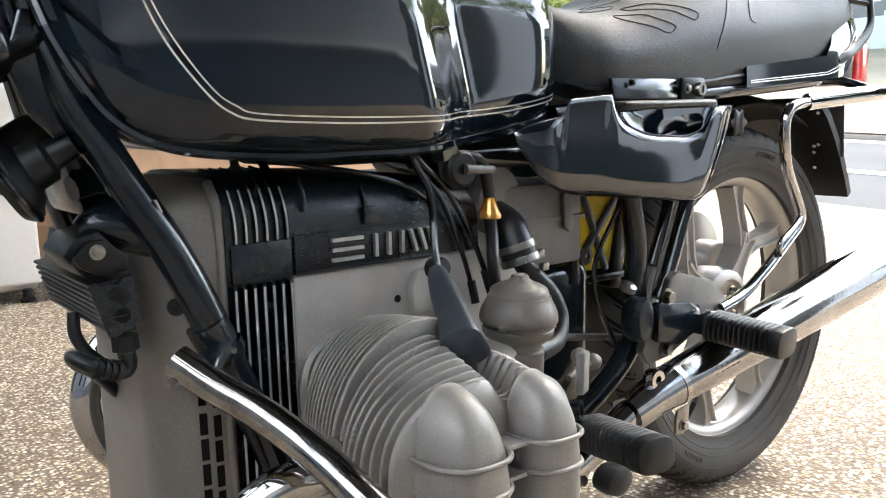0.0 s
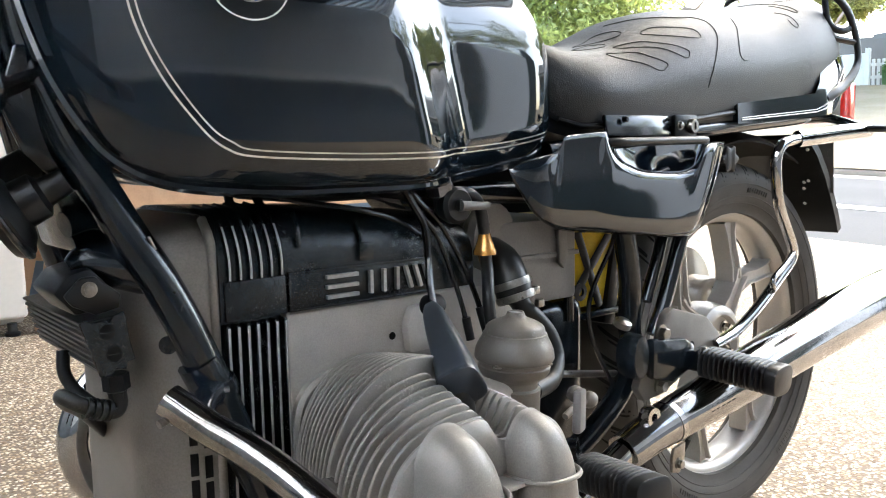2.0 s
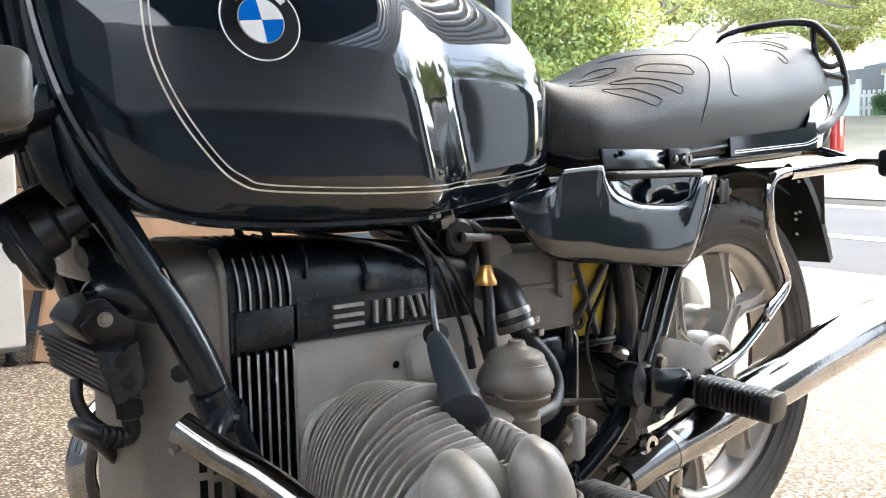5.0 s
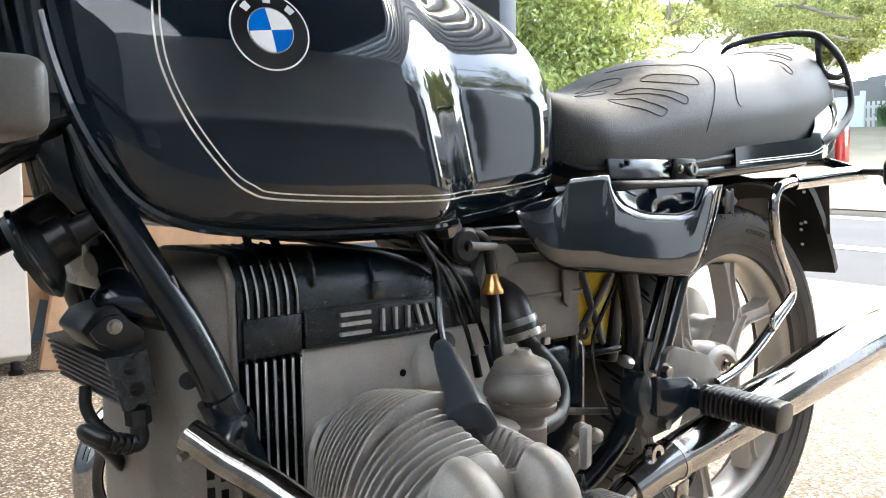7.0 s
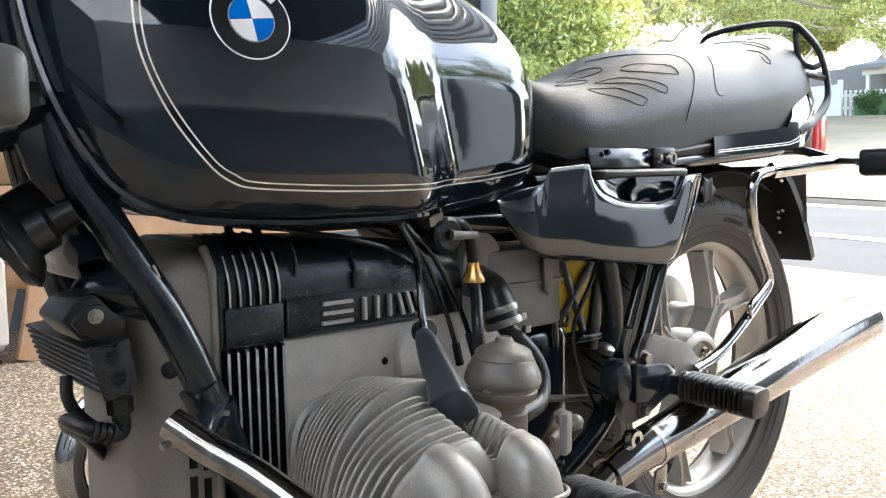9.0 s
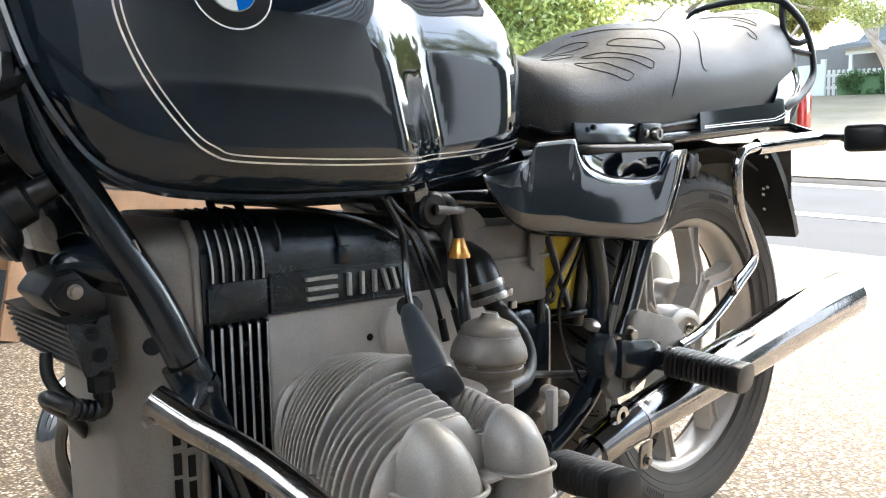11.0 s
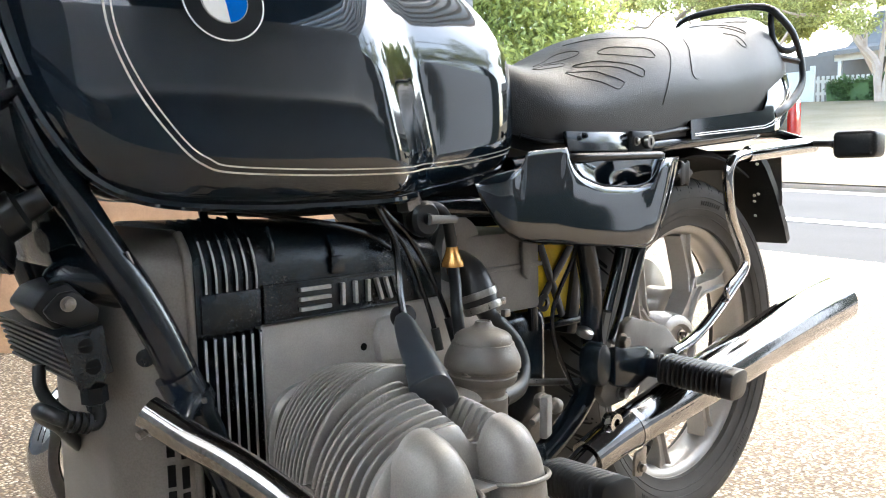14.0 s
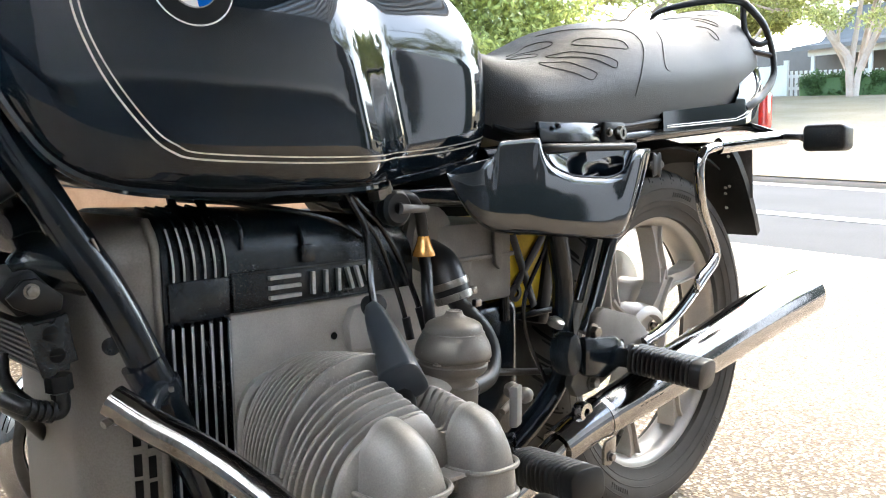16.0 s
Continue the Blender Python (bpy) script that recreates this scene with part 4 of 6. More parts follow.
rings = []
for x, y in around(0.66, 0.136, 0.93, 40):
    outer = [cowl_at(x, y, h) for h in np.linspace(0, 1, 13)]
    rings.append(outer + [outer[-1] + Vector((-0.006 * smooth01((x - 0.93) / 0.1), -0.006 * np.sign(y), -0.004)), outer[0] + Vector((-0.012 * smooth01((x - 0.93) / 0.1), -0.010 * np.sign(y), 0.006))])
v, f = skin(rings)
cowl = obj("tail_cowl", v, f, PAINT, bike, "glossy black tail cowl rising behind the seat, with a thin double stripe")
for h, r in ((0.20, 0.0010), (0.30, 0.0008)):
    tube("pinstripe", [cowl_at(x, y, h) + Vector((0, 0.0004 * np.sign(y), 0)) for x, y in around(0.67, 0.136, 0.93, 40)[:34]], r, CREAM, cowl, "", 1, 6)
for k in range(7):
    x, y = around(0.66, 0.136, 0.93, 40)[17 + k // 3]
    c = cowl_at(x, y, 0.50 + 0.045 * k)
    tube("mark", [c + Vector((-0.004, -0.0008, -0.0015)), c + Vector((0.001, -0.0014, 0.001)), c + Vector((0.004, -0.0008, -0.001))], 0.0011, LETTER, cowl, "", 3, 6)
half = [(0.945, -0.134, 0.737), (0.975, -0.136, 0.748), (1.010, -0.133, 0.761), (1.050, -0.130, 0.783), (1.074, -0.127, 0.808), (1.072, -0.125, 0.843), (1.058, -0.123, 0.873), (1.040, -0.120, 0.898), (1.014, -0.108, 0.924), (1.000, -0.09, 0.940), (0.995, -0.04, 0.948)]
bar = half + [(x, -y, z) for x, y, z in reversed(half)]
rail = tube("grab_rail", bar, 0.0108, PLASTIC, bike, "black grab rail behind the seat", 8, 14, False, (0.85, 0.45, (0, -1, 0.2)))
for s in (-1, 1):
    tube("brace", [(1.060, 0.122 * s, 0.868), (1.030, 0.116 * s, 0.860), (1.005, 0.105 * s, 0.872), (1.000, 0.10 * s, 0.905), (1.004, 0.097 * s, 0.932)], 0.008, PLASTIC, rail, "", 6, 10, False, (0.8, 0.5, (0, -1, 0)))
    tube("brace", [(1.066, 0.122 * s, 0.842), (1.03, 0.112 * s, 0.846), (0.995, 0.100 * s, 0.850)], 0.006, PLASTIC, rail, "", 6, 8)
tail = box("tail_light", (1.140, -0.070, 0.700), (1.205, 0.070, 0.785), RED, bike, "red rear lamp lens", 0.012, 3)
box("lamp_housing", (1.07, -0.072, 0.700), (1.134, 0.072, 0.77), PLASTIC, tail, "", 0.006)

# side cover: lower and upper outline, the face bulging between them
C_LOW = [(0.145, 0.634), (0.150, 0.622), (0.1615, 0.608), (0.180, 0.587), (0.204, 0.5705), (0.234, 0.5605), (0.30, 0.553), (0.404, 0.541), (0.455, 0.5355), (0.480, 0.5345), (0.500, 0.539), (0.514, 0.547)]
C_TOP = [(0.145, 0.637), (0.1668, 0.6451), (0.205, 0.6515), (0.2225, 0.6555), (0.230, 0.664), (0.2357, 0.673), (0.270, 0.676), (0.3106, 0.6785), (0.316, 0.669), (0.324, 0.656), (0.335, 0.647), (0.350, 0.639), (0.392, 0.628), (0.456, 0.6246), (0.482, 0.6275), (0.500, 0.634), (0.512, 0.645), (0.522, 0.658), (0.535, 0.663), (0.5715, 0.6644)]
C_FACE = [(0.0, 0.160), (0.008, 0.167), (0.025, 0.1725), (0.055, 0.1758), (0.12, 0.1774), (0.3, 0.1780), (0.5, 0.1780), (0.64, 0.1775), (0.76, 0.1766), (0.86, 0.1753), (0.93, 0.1735), (0.97, 0.1712), (0.99, 0.1685), (1.0, 0.165)]
C_TAB = [(0.0, 0.160), (0.008, 0.167), (0.025, 0.1725), (0.055, 0.1758), (0.12, 0.1774), (0.3, 0.1780), (0.5, 0.1777), (0.60, 0.1765), (0.68, 0.1743), (0.75, 0.1722), (0.82, 0.1708), (0.90, 0.1700), (0.97, 0.1692), (0.99, 0.1680), (1.0, 0.166)]


def swell(x, y, z):
    """The cover widens a little towards the bike's middle plane, as its sides taper."""
    k = (0.172 - y) / 0.688
    return Vector((x + k * (x + 0.53), -y, z + k * (z - 0.66)))


def cover_column(xt):
    u = (xt - 0.145) / (0.5715 - 0.145)
    xb = 0.145 + u * (0.514 - 0.145)
    zb, zt = eased(C_LOW, xb), eased(C_TOP, xt)
    back = 0.013 * (1 - smooth01(u / 0.20)) ** 1.3 + 0.014 * smooth01((u - 0.935) / 0.065) ** 2
    tab = smooth01((xt - 0.205) / 0.03) * (1 - smooth01((xt - 0.300) / 0.030))
    bulge = 0.007 * smooth01((u - 0.6) / 0.4)
    rows = [(0.05, 0.140), (0.0, 0.152)]
    rows += [(t, y + tab * (q[1] - y)) for (t, y), q in zip(C_FACE, [(t, eased(C_TAB, t)) for t, y in C_FACE])]
    rows += [(1.0, 0.156), (0.97, 0.148), (0.90, 0.140)]
    return [swell(xb + (xt - xb) * t + bulge * 4 * t * (1 - t), y - back, zb + (zt - zb) * t) for t, y in rows]


def side_cover(sign):
    xs = sorted(set(list(np.linspace(0.145, 0.222, 18)) + list(np.linspace(0.222, 0.242, 9)) + list(np.linspace(0.242, 0.308, 9)) + list(np.linspace(0.308, 0.36, 18)) + list(np.linspace(0.36, 0.49, 14)) + list(np.linspace(0.49, 0.5715, 26))))
    rings = [[Vector((q.x, -sign * q.y, q.z)) for q in cover_column(x)] for x in xs]
    v, f = skin(rings)
    return obj("side_cover", v, f, PAINT, bike, "glossy black side cover with a cutaway top")


for s in (-1, 1):
    side_cover(s)
scoop = []
for x in np.linspace(0.312, 0.533, 60):
    zt = eased(C_TOP, x)
    low, top = zt - 0.011, max(zt + 0.016, 0.690)
    section = [(0.136 + 0.022 * math.cos(a), low + 0.010 * (1 - math.sin(a))) for a in np.linspace(0, math.pi / 2, 10)]
    section += [(0.136 - 0.024 * math.sin(a), top - (top - low) * math.cos(a)) for a in np.linspace(0.14, math.pi / 2, 14)]
    scoop.append([swell(x, y, z) for y, z in section + [(0.104, top), (0.104, zt - 0.03), (0.140, zt - 0.03)]])
v, f = skin(scoop)
obj("helmet_scoop", v, f, PAINT, bike, "glossy black scooped recess above the side cover")
tube("seat_bar", [(0.338, -0.150, 0.664), (0.345, -0.163, 0.665), (0.40, -0.167, 0.6655), (0.48, -0.167, 0.6665), (0.528, -0.164, 0.667), (0.540, -0.150, 0.667)], 0.0062, PLASTIC, bike, "black rounded bar under the seat", 6, 16, False, (1.5, 0.95, (0, 0, 1)))
box("side_panel", (0.36, -0.132, 0.672), (0.50, -0.125, 0.702), FRAME, bike, "glossy black panel under the seat", 0.003, 2, (-12, 0, 0))
lock = box("lock_plate", (0.502, -0.138, 0.670), (0.556, -0.129, 0.704), PLASTIC, bike, "black plate with the seat lock", 0.004)
lathe("lock_barrel", [(0.0105, 0), (0.0105, 0.006), (0.009, 0.008), (0.0002, 0.008)], (0.538, -0.138, 0.687), (0, -1, 0), DULL, lock, "round steel key lock", 24)
box("keyhole", (0.5368, -0.1472, 0.682), (0.5392, -0.1458, 0.692), DARK, lock)
bolt("bolt", (0.512, -0.138, 0.688), (0, -1, 0), 0.005, 0.005, DULL, lock)
bolt("frame_bolt", (0.392, -0.135, 0.695), (0, -1, 0), 0.0035, 0.006, FRAME, bike)
star = [(0.634 + (0.0195 + 0.0035 * math.cos(6 * a)) * math.cos(a), 0.638 + (0.0195 + 0.0035 * math.cos(6 * a)) * math.sin(a)) for a in np.linspace(0, 2 * math.pi, 48, endpoint=False)]
prism("knob", star, -0.145, -0.122, RUBBER, bike, "black scalloped adjuster knob", 0.003)
tube("knob_shaft", [(0.634, -0.123, 0.638), (0.634, -0.09, 0.638)], 0.008, FRAME, bike, "", 2, 12)

# frame
tube("down_tube", [(-0.337, -0.056, 0.87), (-0.333, -0.060, 0.835), (-0.322, -0.070, 0.755), (-0.308, -0.080, 0.709), (-0.295, -0.090, 0.668), (-0.276, -0.100, 0.630), (-0.256, -0.110, 0.588), (-0.236, -0.118, 0.550), (-0.217, -0.124, 0.507), (-0.199, -0.127, 0.461), (-0.184, -0.127, 0.422), (-0.168, -0.126, 0.38), (-0.150, -0.125, 0.33), (-0.13, -0.12, 0.26), (-0.09, -0.11, 0.215), (0.05, -0.11, 0.205), (0.25, -0.12, 0.225)], 0.0172, FRAME, bike, "black frame down tube, chipped at one weld", 6, 20)
box("paint_chip", (-0.2432, -0.1287, 0.572), (-0.2412, -0.1262, 0.590), DULL, bike, "", 0.0004, 1, (0, -27, 20))
tube("down_tube", [(-0.327, 0.055, 0.86), (-0.301, 0.08, 0.722), (-0.254, 0.12, 0.553), (-0.205, 0.127, 0.462), (-0.150, 0.125, 0.33), (-0.09, 0.11, 0.215), (0.25, 0.12, 0.225)], 0.0185, FRAME, bike, "", 8, 16)
prism("gusset_plate", [(-0.332, 0.752), (-0.314, 0.751), (-0.281, 0.671), (-0.262, 0.629), (-0.287, 0.622), (-0.308, 0.640), (-0.331, 0.662), (-0.347, 0.705)], -0.090, -0.080, FRAME, bike, "black steering head gusset plate", 0.003)
# Added box: the darkness under the tank is put in as black.
box("under_tank_fill", (-0.065, -0.075, 0.606), (0.26, 0.10, 0.655), DARK, bike, "black filler box for the dark gap under the tank", 0.008)
tube("backbone_tube", [(-0.33, 0, 0.80), (-0.1, 0, 0.72), (0.25, 0, 0.67), (0.5, 0, 0.64)], 0.024, FRAME, bike, "", 6, 16)
tube("upper_tube", [(0.03, -0.09, 0.622), (0.1, -0.097, 0.612), (0.2, -0.105, 0.607), (0.40, -0.118, 0.600), (0.50, -0.12, 0.62)], 0.014, FRAME, bike, "", 6, 14)
strut = tube("rear_strut", [(0.40, -0.118, 0.60), (0.412, -0.12, 0.537), (0.426, -0.12, 0.47), (0.424, -0.12, 0.414), (0.428, -0.122, 0.37), (0.405, -0.125, 0.33), (0.36, -0.128, 0.295), (0.30, -0.128, 0.262), (0.22, -0.12, 0.225)], 0.016, FRAME, bike, "black frame tube behind the engine", 6, 16)
tube("seat_strut", [(0.548, -0.14, 0.61), (0.515, -0.14, 0.53), (0.478, -0.14, 0.442), (0.452, -0.14, 0.396)], 0.011, FRAME, bike, "", 6, 14)
tube("seat_strut", [(0.55, -0.10, 0.62), (0.505, -0.115, 0.53), (0.46, -0.12, 0.44)], 0.009, FRAME, bike, "", 6, 12)
tube("seat_rail", [(0.28, -0.10, 0.655), (0.45, -0.115, 0.672), (0.66, -0.118, 0.688), (0.9, -0.11, 0.705), (1.0, -0.07, 0.715)], 0.012, FRAME, bike, "", 6, 14)
tube("seat_rail", [(0.28, 0.10, 0.655), (0.45, 0.115, 0.672), (0.66, 0.118, 0.688), (0.9, 0.11, 0.705), (1.0, 0.07, 0.715)], 0.012, FRAME, bike, "", 6, 14)
rings = []
for k, y in ((0.85, 0.150), (1.0, 0.158), (1.0, 0.176), (0.9, 0.182), (0.5, 0.184), (0.05, 0.1845)):
    rings.append([Vector((0.372 + 0.0165 * k * math.cos(a), -y, 0.384 + 0.031 * k * math.sin(a))) for a in np.linspace(0, 2 * math.pi, 32, endpoint=False)])
obj("pivot_cap", *skin(rings), COVER, bike, "dark oval cap on the frame pivot")
lathe("pivot_nut", [(0.012, 0), (0.012, 0.008), (0.008, 0.011), (0.001, 0.011)], (0.375, -0.145, 0.420), (0.1, -0.4, 0.9), DULL, bike, "", 20)
hanger = prism("footrest_hanger", [(0.445, 0.428), (0.462, 0.436), (0.545, 0.412), (0.575, 0.385), (0.607, 0.352), (0.590, 0.338), (0.545, 0.345), (0.50, 0.340), (0.44, 0.318), (0.40, 0.315), (0.385, 0.335), (0.40, 0.37), (0.43, 0.385)], -0.166, -0.152, CARB, bike, "cast alloy footrest hanger plate", 0.003)
prism("guard", [(0.395, 0.405), (0.425, 0.400), (0.47, 0.395), (0.492, 0.382), (0.488, 0.352), (0.44, 0.338), (0.395, 0.350)], -0.184, -0.168, FRAME, hanger, "black boss", 0.006)
bolt("bolt", (0.433, -0.166, 0.405), (0, -1, 0), 0.009, 0.012, DULL, hanger)
bolt("bolt", (0.430, -0.166, 0.332), (0, -1, 0), 0.008, 0.012, DULL, hanger)
lathe("hole", [(0.006, 0), (0.006, 0.001), (0.0005, 0.001)], (0.505, -0.1662, 0.377), (0, -1, 0), DARK, hanger, "", 16)


def footrest(name, a, b, r, label, n=13):
    """A flat-topped rubber with square ribs, a plain squared end and a hinge bracket."""
    a, b = Vector(a), Vector(b)
    d = (b - a).normalized()
    up = (Vector((0, 0, 1)) - d * d.z).normalized()
    side = d.cross(up)
    rows = []
    for k in range(n):
        rows += [((k + t) / (n + 2.2), q) for t, q in ((0.0, 0.80), (0.22, 0.97), (0.34, 1.0), (0.58, 1.0), (0.70, 0.97), (0.90, 0.80))]
    rows += [(n / (n + 2.2), 0.94), ((n + 0.1) / (n + 2.2), 0.98), (0.97, 0.98), (0.992, 0.95), (1.0, 0.88)]
    rings = []
    for t, q in rows:
        c = a.lerp(b, t)
        ring = []
        for k in range(28):
            w = 2 * math.pi * k / 28
            cx, sx = math.cos(w), math.sin(w)
            ring.append(c + r * q * (1.12 * math.copysign(abs(cx) ** 0.62, cx) * side + 0.86 * math.copysign(abs(sx) ** 0.62, sx) * up))
        rings.append(ring)
    o = obj(name, *skin(rings), RUBBER, bike, label)
    part("bracket", box_bm((0.03, 0.02, 0.03), Matrix.Translation(a - d * 0.012), 0.004), FRAME, o)
    bolt("bolt", a - d * 0.012 + Vector((-0.004, -0.012, 0.012)), (-0.3, -0.9, 0.3), 0.007, 0.008, DULL, o)
    return o


footrest("footrest", (0.498, -0.195, 0.360), (0.506, -0.306, 0.352), 0.0240, "ribbed black rubber passenger footrest")
footrest("footrest", (0.238, -0.200, 0.272), (0.218, -0.318, 0.282), 0.0245, "ribbed black rubber rider footrest")
tube("peg_arm", [(0.22, -0.12, 0.262), (0.225, -0.17, 0.29), (0.232, -0.195, 0.285)], 0.011, FRAME, bike, "", 6, 12)
eye = lathe("peg_eye", [(0.008, -0.006), (0.014, -0.006), (0.014, 0.006), (0.008, 0.006)], (0.217, -0.20, 0.303), (0.5, -0.8, 0.1), FRAME, bike, "", 20, True)
lever = tube("gear_lever", [(0.24, -0.14, 0.24), (0.18, -0.2, 0.245), (0.14, -0.26, 0.262), (0.135, -0.285, 0.267)], 0.006, DULL, bike, "steel gear lever", 6, 10)
rings = []
for k, y in ((0.5, 0), (0.95, 0.004), (1.0, 0.012), (1.0, 0.020), (0.9, 0.027), (0.4, 0.031)):
    rings.append([Vector((0.160 + 0.021 * k * math.cos(a), -0.288 - y, 0.268 + 0.016 * k * math.sin(a))) for a in np.linspace(0, 2 * math.pi, 24, endpoint=False)])
obj("pedal_rubber", *skin(rings), RUBBER, lever, "black rubber pedal pad")

# rear wheel
WX, WZ = 0.80, 0.31


def turned_y(profile, seg, loop=True, ripple=None):
    rings = []
    for k in range(seg):
        a = 2 * math.pi * k / seg
        rings.append([Vector((WX + (r + (ripple(r, y, a) if ripple else 0)) * math.cos(a), y, WZ + (r + (ripple(r, y, a) if ripple else 0)) * math.sin(a))) for r, y in profile])
    return skin(rings, loop=True)


half_tyre = [(0.232, 0.044), (0.243, 0.046), (0.252, 0.052), (0.262, 0.056), (0.275, 0.0595), (0.287, 0.060), (0.296, 0.058), (0.303, 0.0545), (0.308, 0.050), (0.3125, 0.044), (0.3165, 0.036), (0.3195, 0.027), (0.3213, 0.018), (0.322, 0.009), (0.3222, 0.0045), (0.3222, 0.003)]
prof = [(r, -y) for r, y in half_tyre] + [(r, y) for r, y in reversed(half_tyre)]
v, f = turned_y(prof, 144)
wheel_half = [(0.236, 0.044), (0.243, 0.0405), (0.2445, 0.0375), (0.2435, 0.0345), (0.238, 0.034), (0.229, 0.033), (0.222, 0.0295), (0.217, 0.022), (0.2145, 0.010)]
wp = [(r, -y) for r, y in wheel_half] + [(r, y) for r, y in reversed(wheel_half)]
wv, wf = turned_y(wp + [(0.230, 0.03), (0.230, -0.03)], 96)
wheel = obj("rear_wheel", wv, wf, WHEEL, bike, "silver cast wheel rim with Y-shaped spokes")
tyre = obj("tyre", v, f, TYRE, wheel, "grey-black treaded motorcycle tyre")


def wheel_pt(r, a, y):
    return Vector((WX + r * math.cos(a), y, WZ + r * math.sin(a)))


def tyre_pt(s, a, lift):
    """A point on the tyre's left half at a distance s from its middle line."""
    rows = [(y, r) for r, y in reversed(half_tyre) if r >= 0.287]
    r = lerp_table(s, rows)
    return wheel_pt(r + lift, a, -s - lift * 0.3)


bm = bmesh.new()
for k in range(54):
    a0 = 2 * math.pi * k / 54
    for off, s0, s1, lean, w in ((0.0, 0.010, 0.0575, 0.075, 0.0062), (0.5, 0.030, 0.0590, 0.045, 0.0038)):
        row = []
        for i in range(7):
            u = i / 6
            s = s0 + (s1 - s0) * u
            a = a0 + off * 2 * math.pi / 54 + lean * u
            h = w * (0.5 if i in (0, 6) else 1.0) / 0.32 / 2
            row.append([bm.verts.new(tyre_pt(s, a + d, 0.0007)) for d in (-h, h)])
        for p, q in zip(row, row[1:]):
            bm.faces.new((p[0], p[1], q[1], q[0]))
part("tread_pattern", bm, DARK, tyre, "dark slanted tread cuts")
for r, y in ((0.2505, 0.0515), (0.2625, 0.0565), (0.2840, 0.0602)):
    tube("sidewall_line", [wheel_pt(r, a, -y) for a in np.linspace(0, 2 * math.pi, 96, endpoint=False)], 0.0009, TYRE, tyre, "", 1, 6, True)
for a0, n in ((1.25, 9), (2.3, 7), (-1.0, 10), (-2.2, 8)):
    for k in range(n):
        a = a0 + 0.028 * k
        tube("sidewall_mark", [wheel_pt(0.269, a, -0.0585), wheel_pt(0.277, a, -0.0602)], 0.0010, TYRE, tyre, "", 2, 6)


def spoke(pts, widths, y0, y1):
    """A cast arm along pts (radius, angle), with a hollowed face and raised edges."""
    path = glide([wheel_pt(r, radians(a), 0) for r, a in pts], 5)
    n = len(path)
    ws = [float(q) for q in np.interp(np.linspace(0, 1, n), np.linspace(0, 1, len(widths)), widths)]
    rings = []
    for i, p in enumerate(path):
        t = (path[min(i + 1, n - 1)] - path[max(i - 1, 0)]).normalized()
        u = Vector((-t.z, 0, t.x))
        w = ws[i] / 2
        sec = [(-w, y1), (-w * 0.96, y0 + 0.004), (-w * 0.88, y0), (-w * 0.66, y0), (-w * 0.52, y0 + 0.007), (w * 0.52, y0 + 0.007), (w * 0.66, y0), (w * 0.88, y0), (w * 0.96, y0 + 0.004), (w, y1), (w * 0.4, y1 + 0.006), (-w * 0.4, y1 + 0.006)]
        rings.append([p + u * s + Vector((0, y, 0)) for s, y in sec])
    v, f = skin(rings)
    return obj("spoke", v, f, WHEEL, wheel)


for k in range(4):
    c = 57.0 + 90 * k
    spoke([(0.045, c), (0.085, c), (0.118, c), (0.140, c)], [0.054, 0.036, 0.034, 0.048], -0.025, 0.014)
    for s in (-1, 1):
        spoke([(0.122, c + 4 * s), (0.145, c + 11 * s), (0.170, c + 18 * s), (0.195, c + 22 * s), (0.216, c + 24 * s)], [0.034, 0.028, 0.026, 0.029, 0.044], -0.023, 0.012)
hub = lathe("hub", [(0.0005, 0.03), (0.068, 0.03), (0.070, 0.0), (0.066, -0.024), (0.058, -0.030), (0.050, -0.031), (0.046, -0.020), (0.020, -0.019), (0.018, -0.024), (0.001, -0.024)], (WX, 0, WZ), (0, 1, 0), WHEEL, wheel, "", 48)
for k in range(4):
    a = radians(50 + 90 * k)
    bolt("wheel_bolt", wheel_pt(0.032, a, -0.0195), (0, -1, 0), 0.0085, 0.016, CHROME, wheel)
tube("valve_stem", [wheel_pt(0.212, radians(247), -0.004), wheel_pt(0.18, radians(247), -0.012)], 0.005, RUBBER, wheel, "black valve with pale cap", 2, 10)
tube("valve_cap", [wheel_pt(0.18, radians(247), -0.012), wheel_pt(0.168, radians(247), -0.014)], 0.005, GREYP, wheel, "", 2, 10)
drive = lathe("final_drive", [(0.001, -0.002), (0.020, -0.0015), (0.036, 0.001), (0.0395, 0.003), (0.0415, 0.007), (0.0425, 0.014), (0.0435, 0.046), (0.070, 0.058), (0.095, 0.068), (0.10, 0.10), (0.001, 0.10)], (0.880, 0.040, 0.370), (0, 1, 0), WHEEL, bike, "grey cast final drive housing behind the wheel", 48)
lathe("filler_plug", [(0.006, 0), (0.006, 0.004), (0.0005, 0.004)], (0.880, 0.0385, 0.391), (0, -1, 0), DARK, drive, "", 12)
tube("swing_arm", [(0.36, 0.11, 0.36), (0.5, 0.11, 0.345), (0.72, 0.10, 0.325)], 0.038, FRAME, bike, "black single-sided swing arm", 6, 18)

# silencer and exhaust
sil = [(0.33, -0.185, 0.266), (0.40, -0.190, 0.286), (0.52, -0.197, 0.310), (0.66, -0.202, 0.336), (0.85, -0.206, 0.367), (0.98, -0.208, 0.384), (1.035, -0.209, 0.391)]
silencer = tube("silencer", sil, [0.025, 0.028, 0.034, 0.039, 0.0435, 0.0455, 0.0445], DIMCHROME, bike, "long tapering chrome silencer", 6, 40)
tube("end_lip", [(1.035, -0.209, 0.391), (1.042, -0.209, 0.392)], [0.0445, 0.041], DIMCHROME, silencer, "", 4, 40)
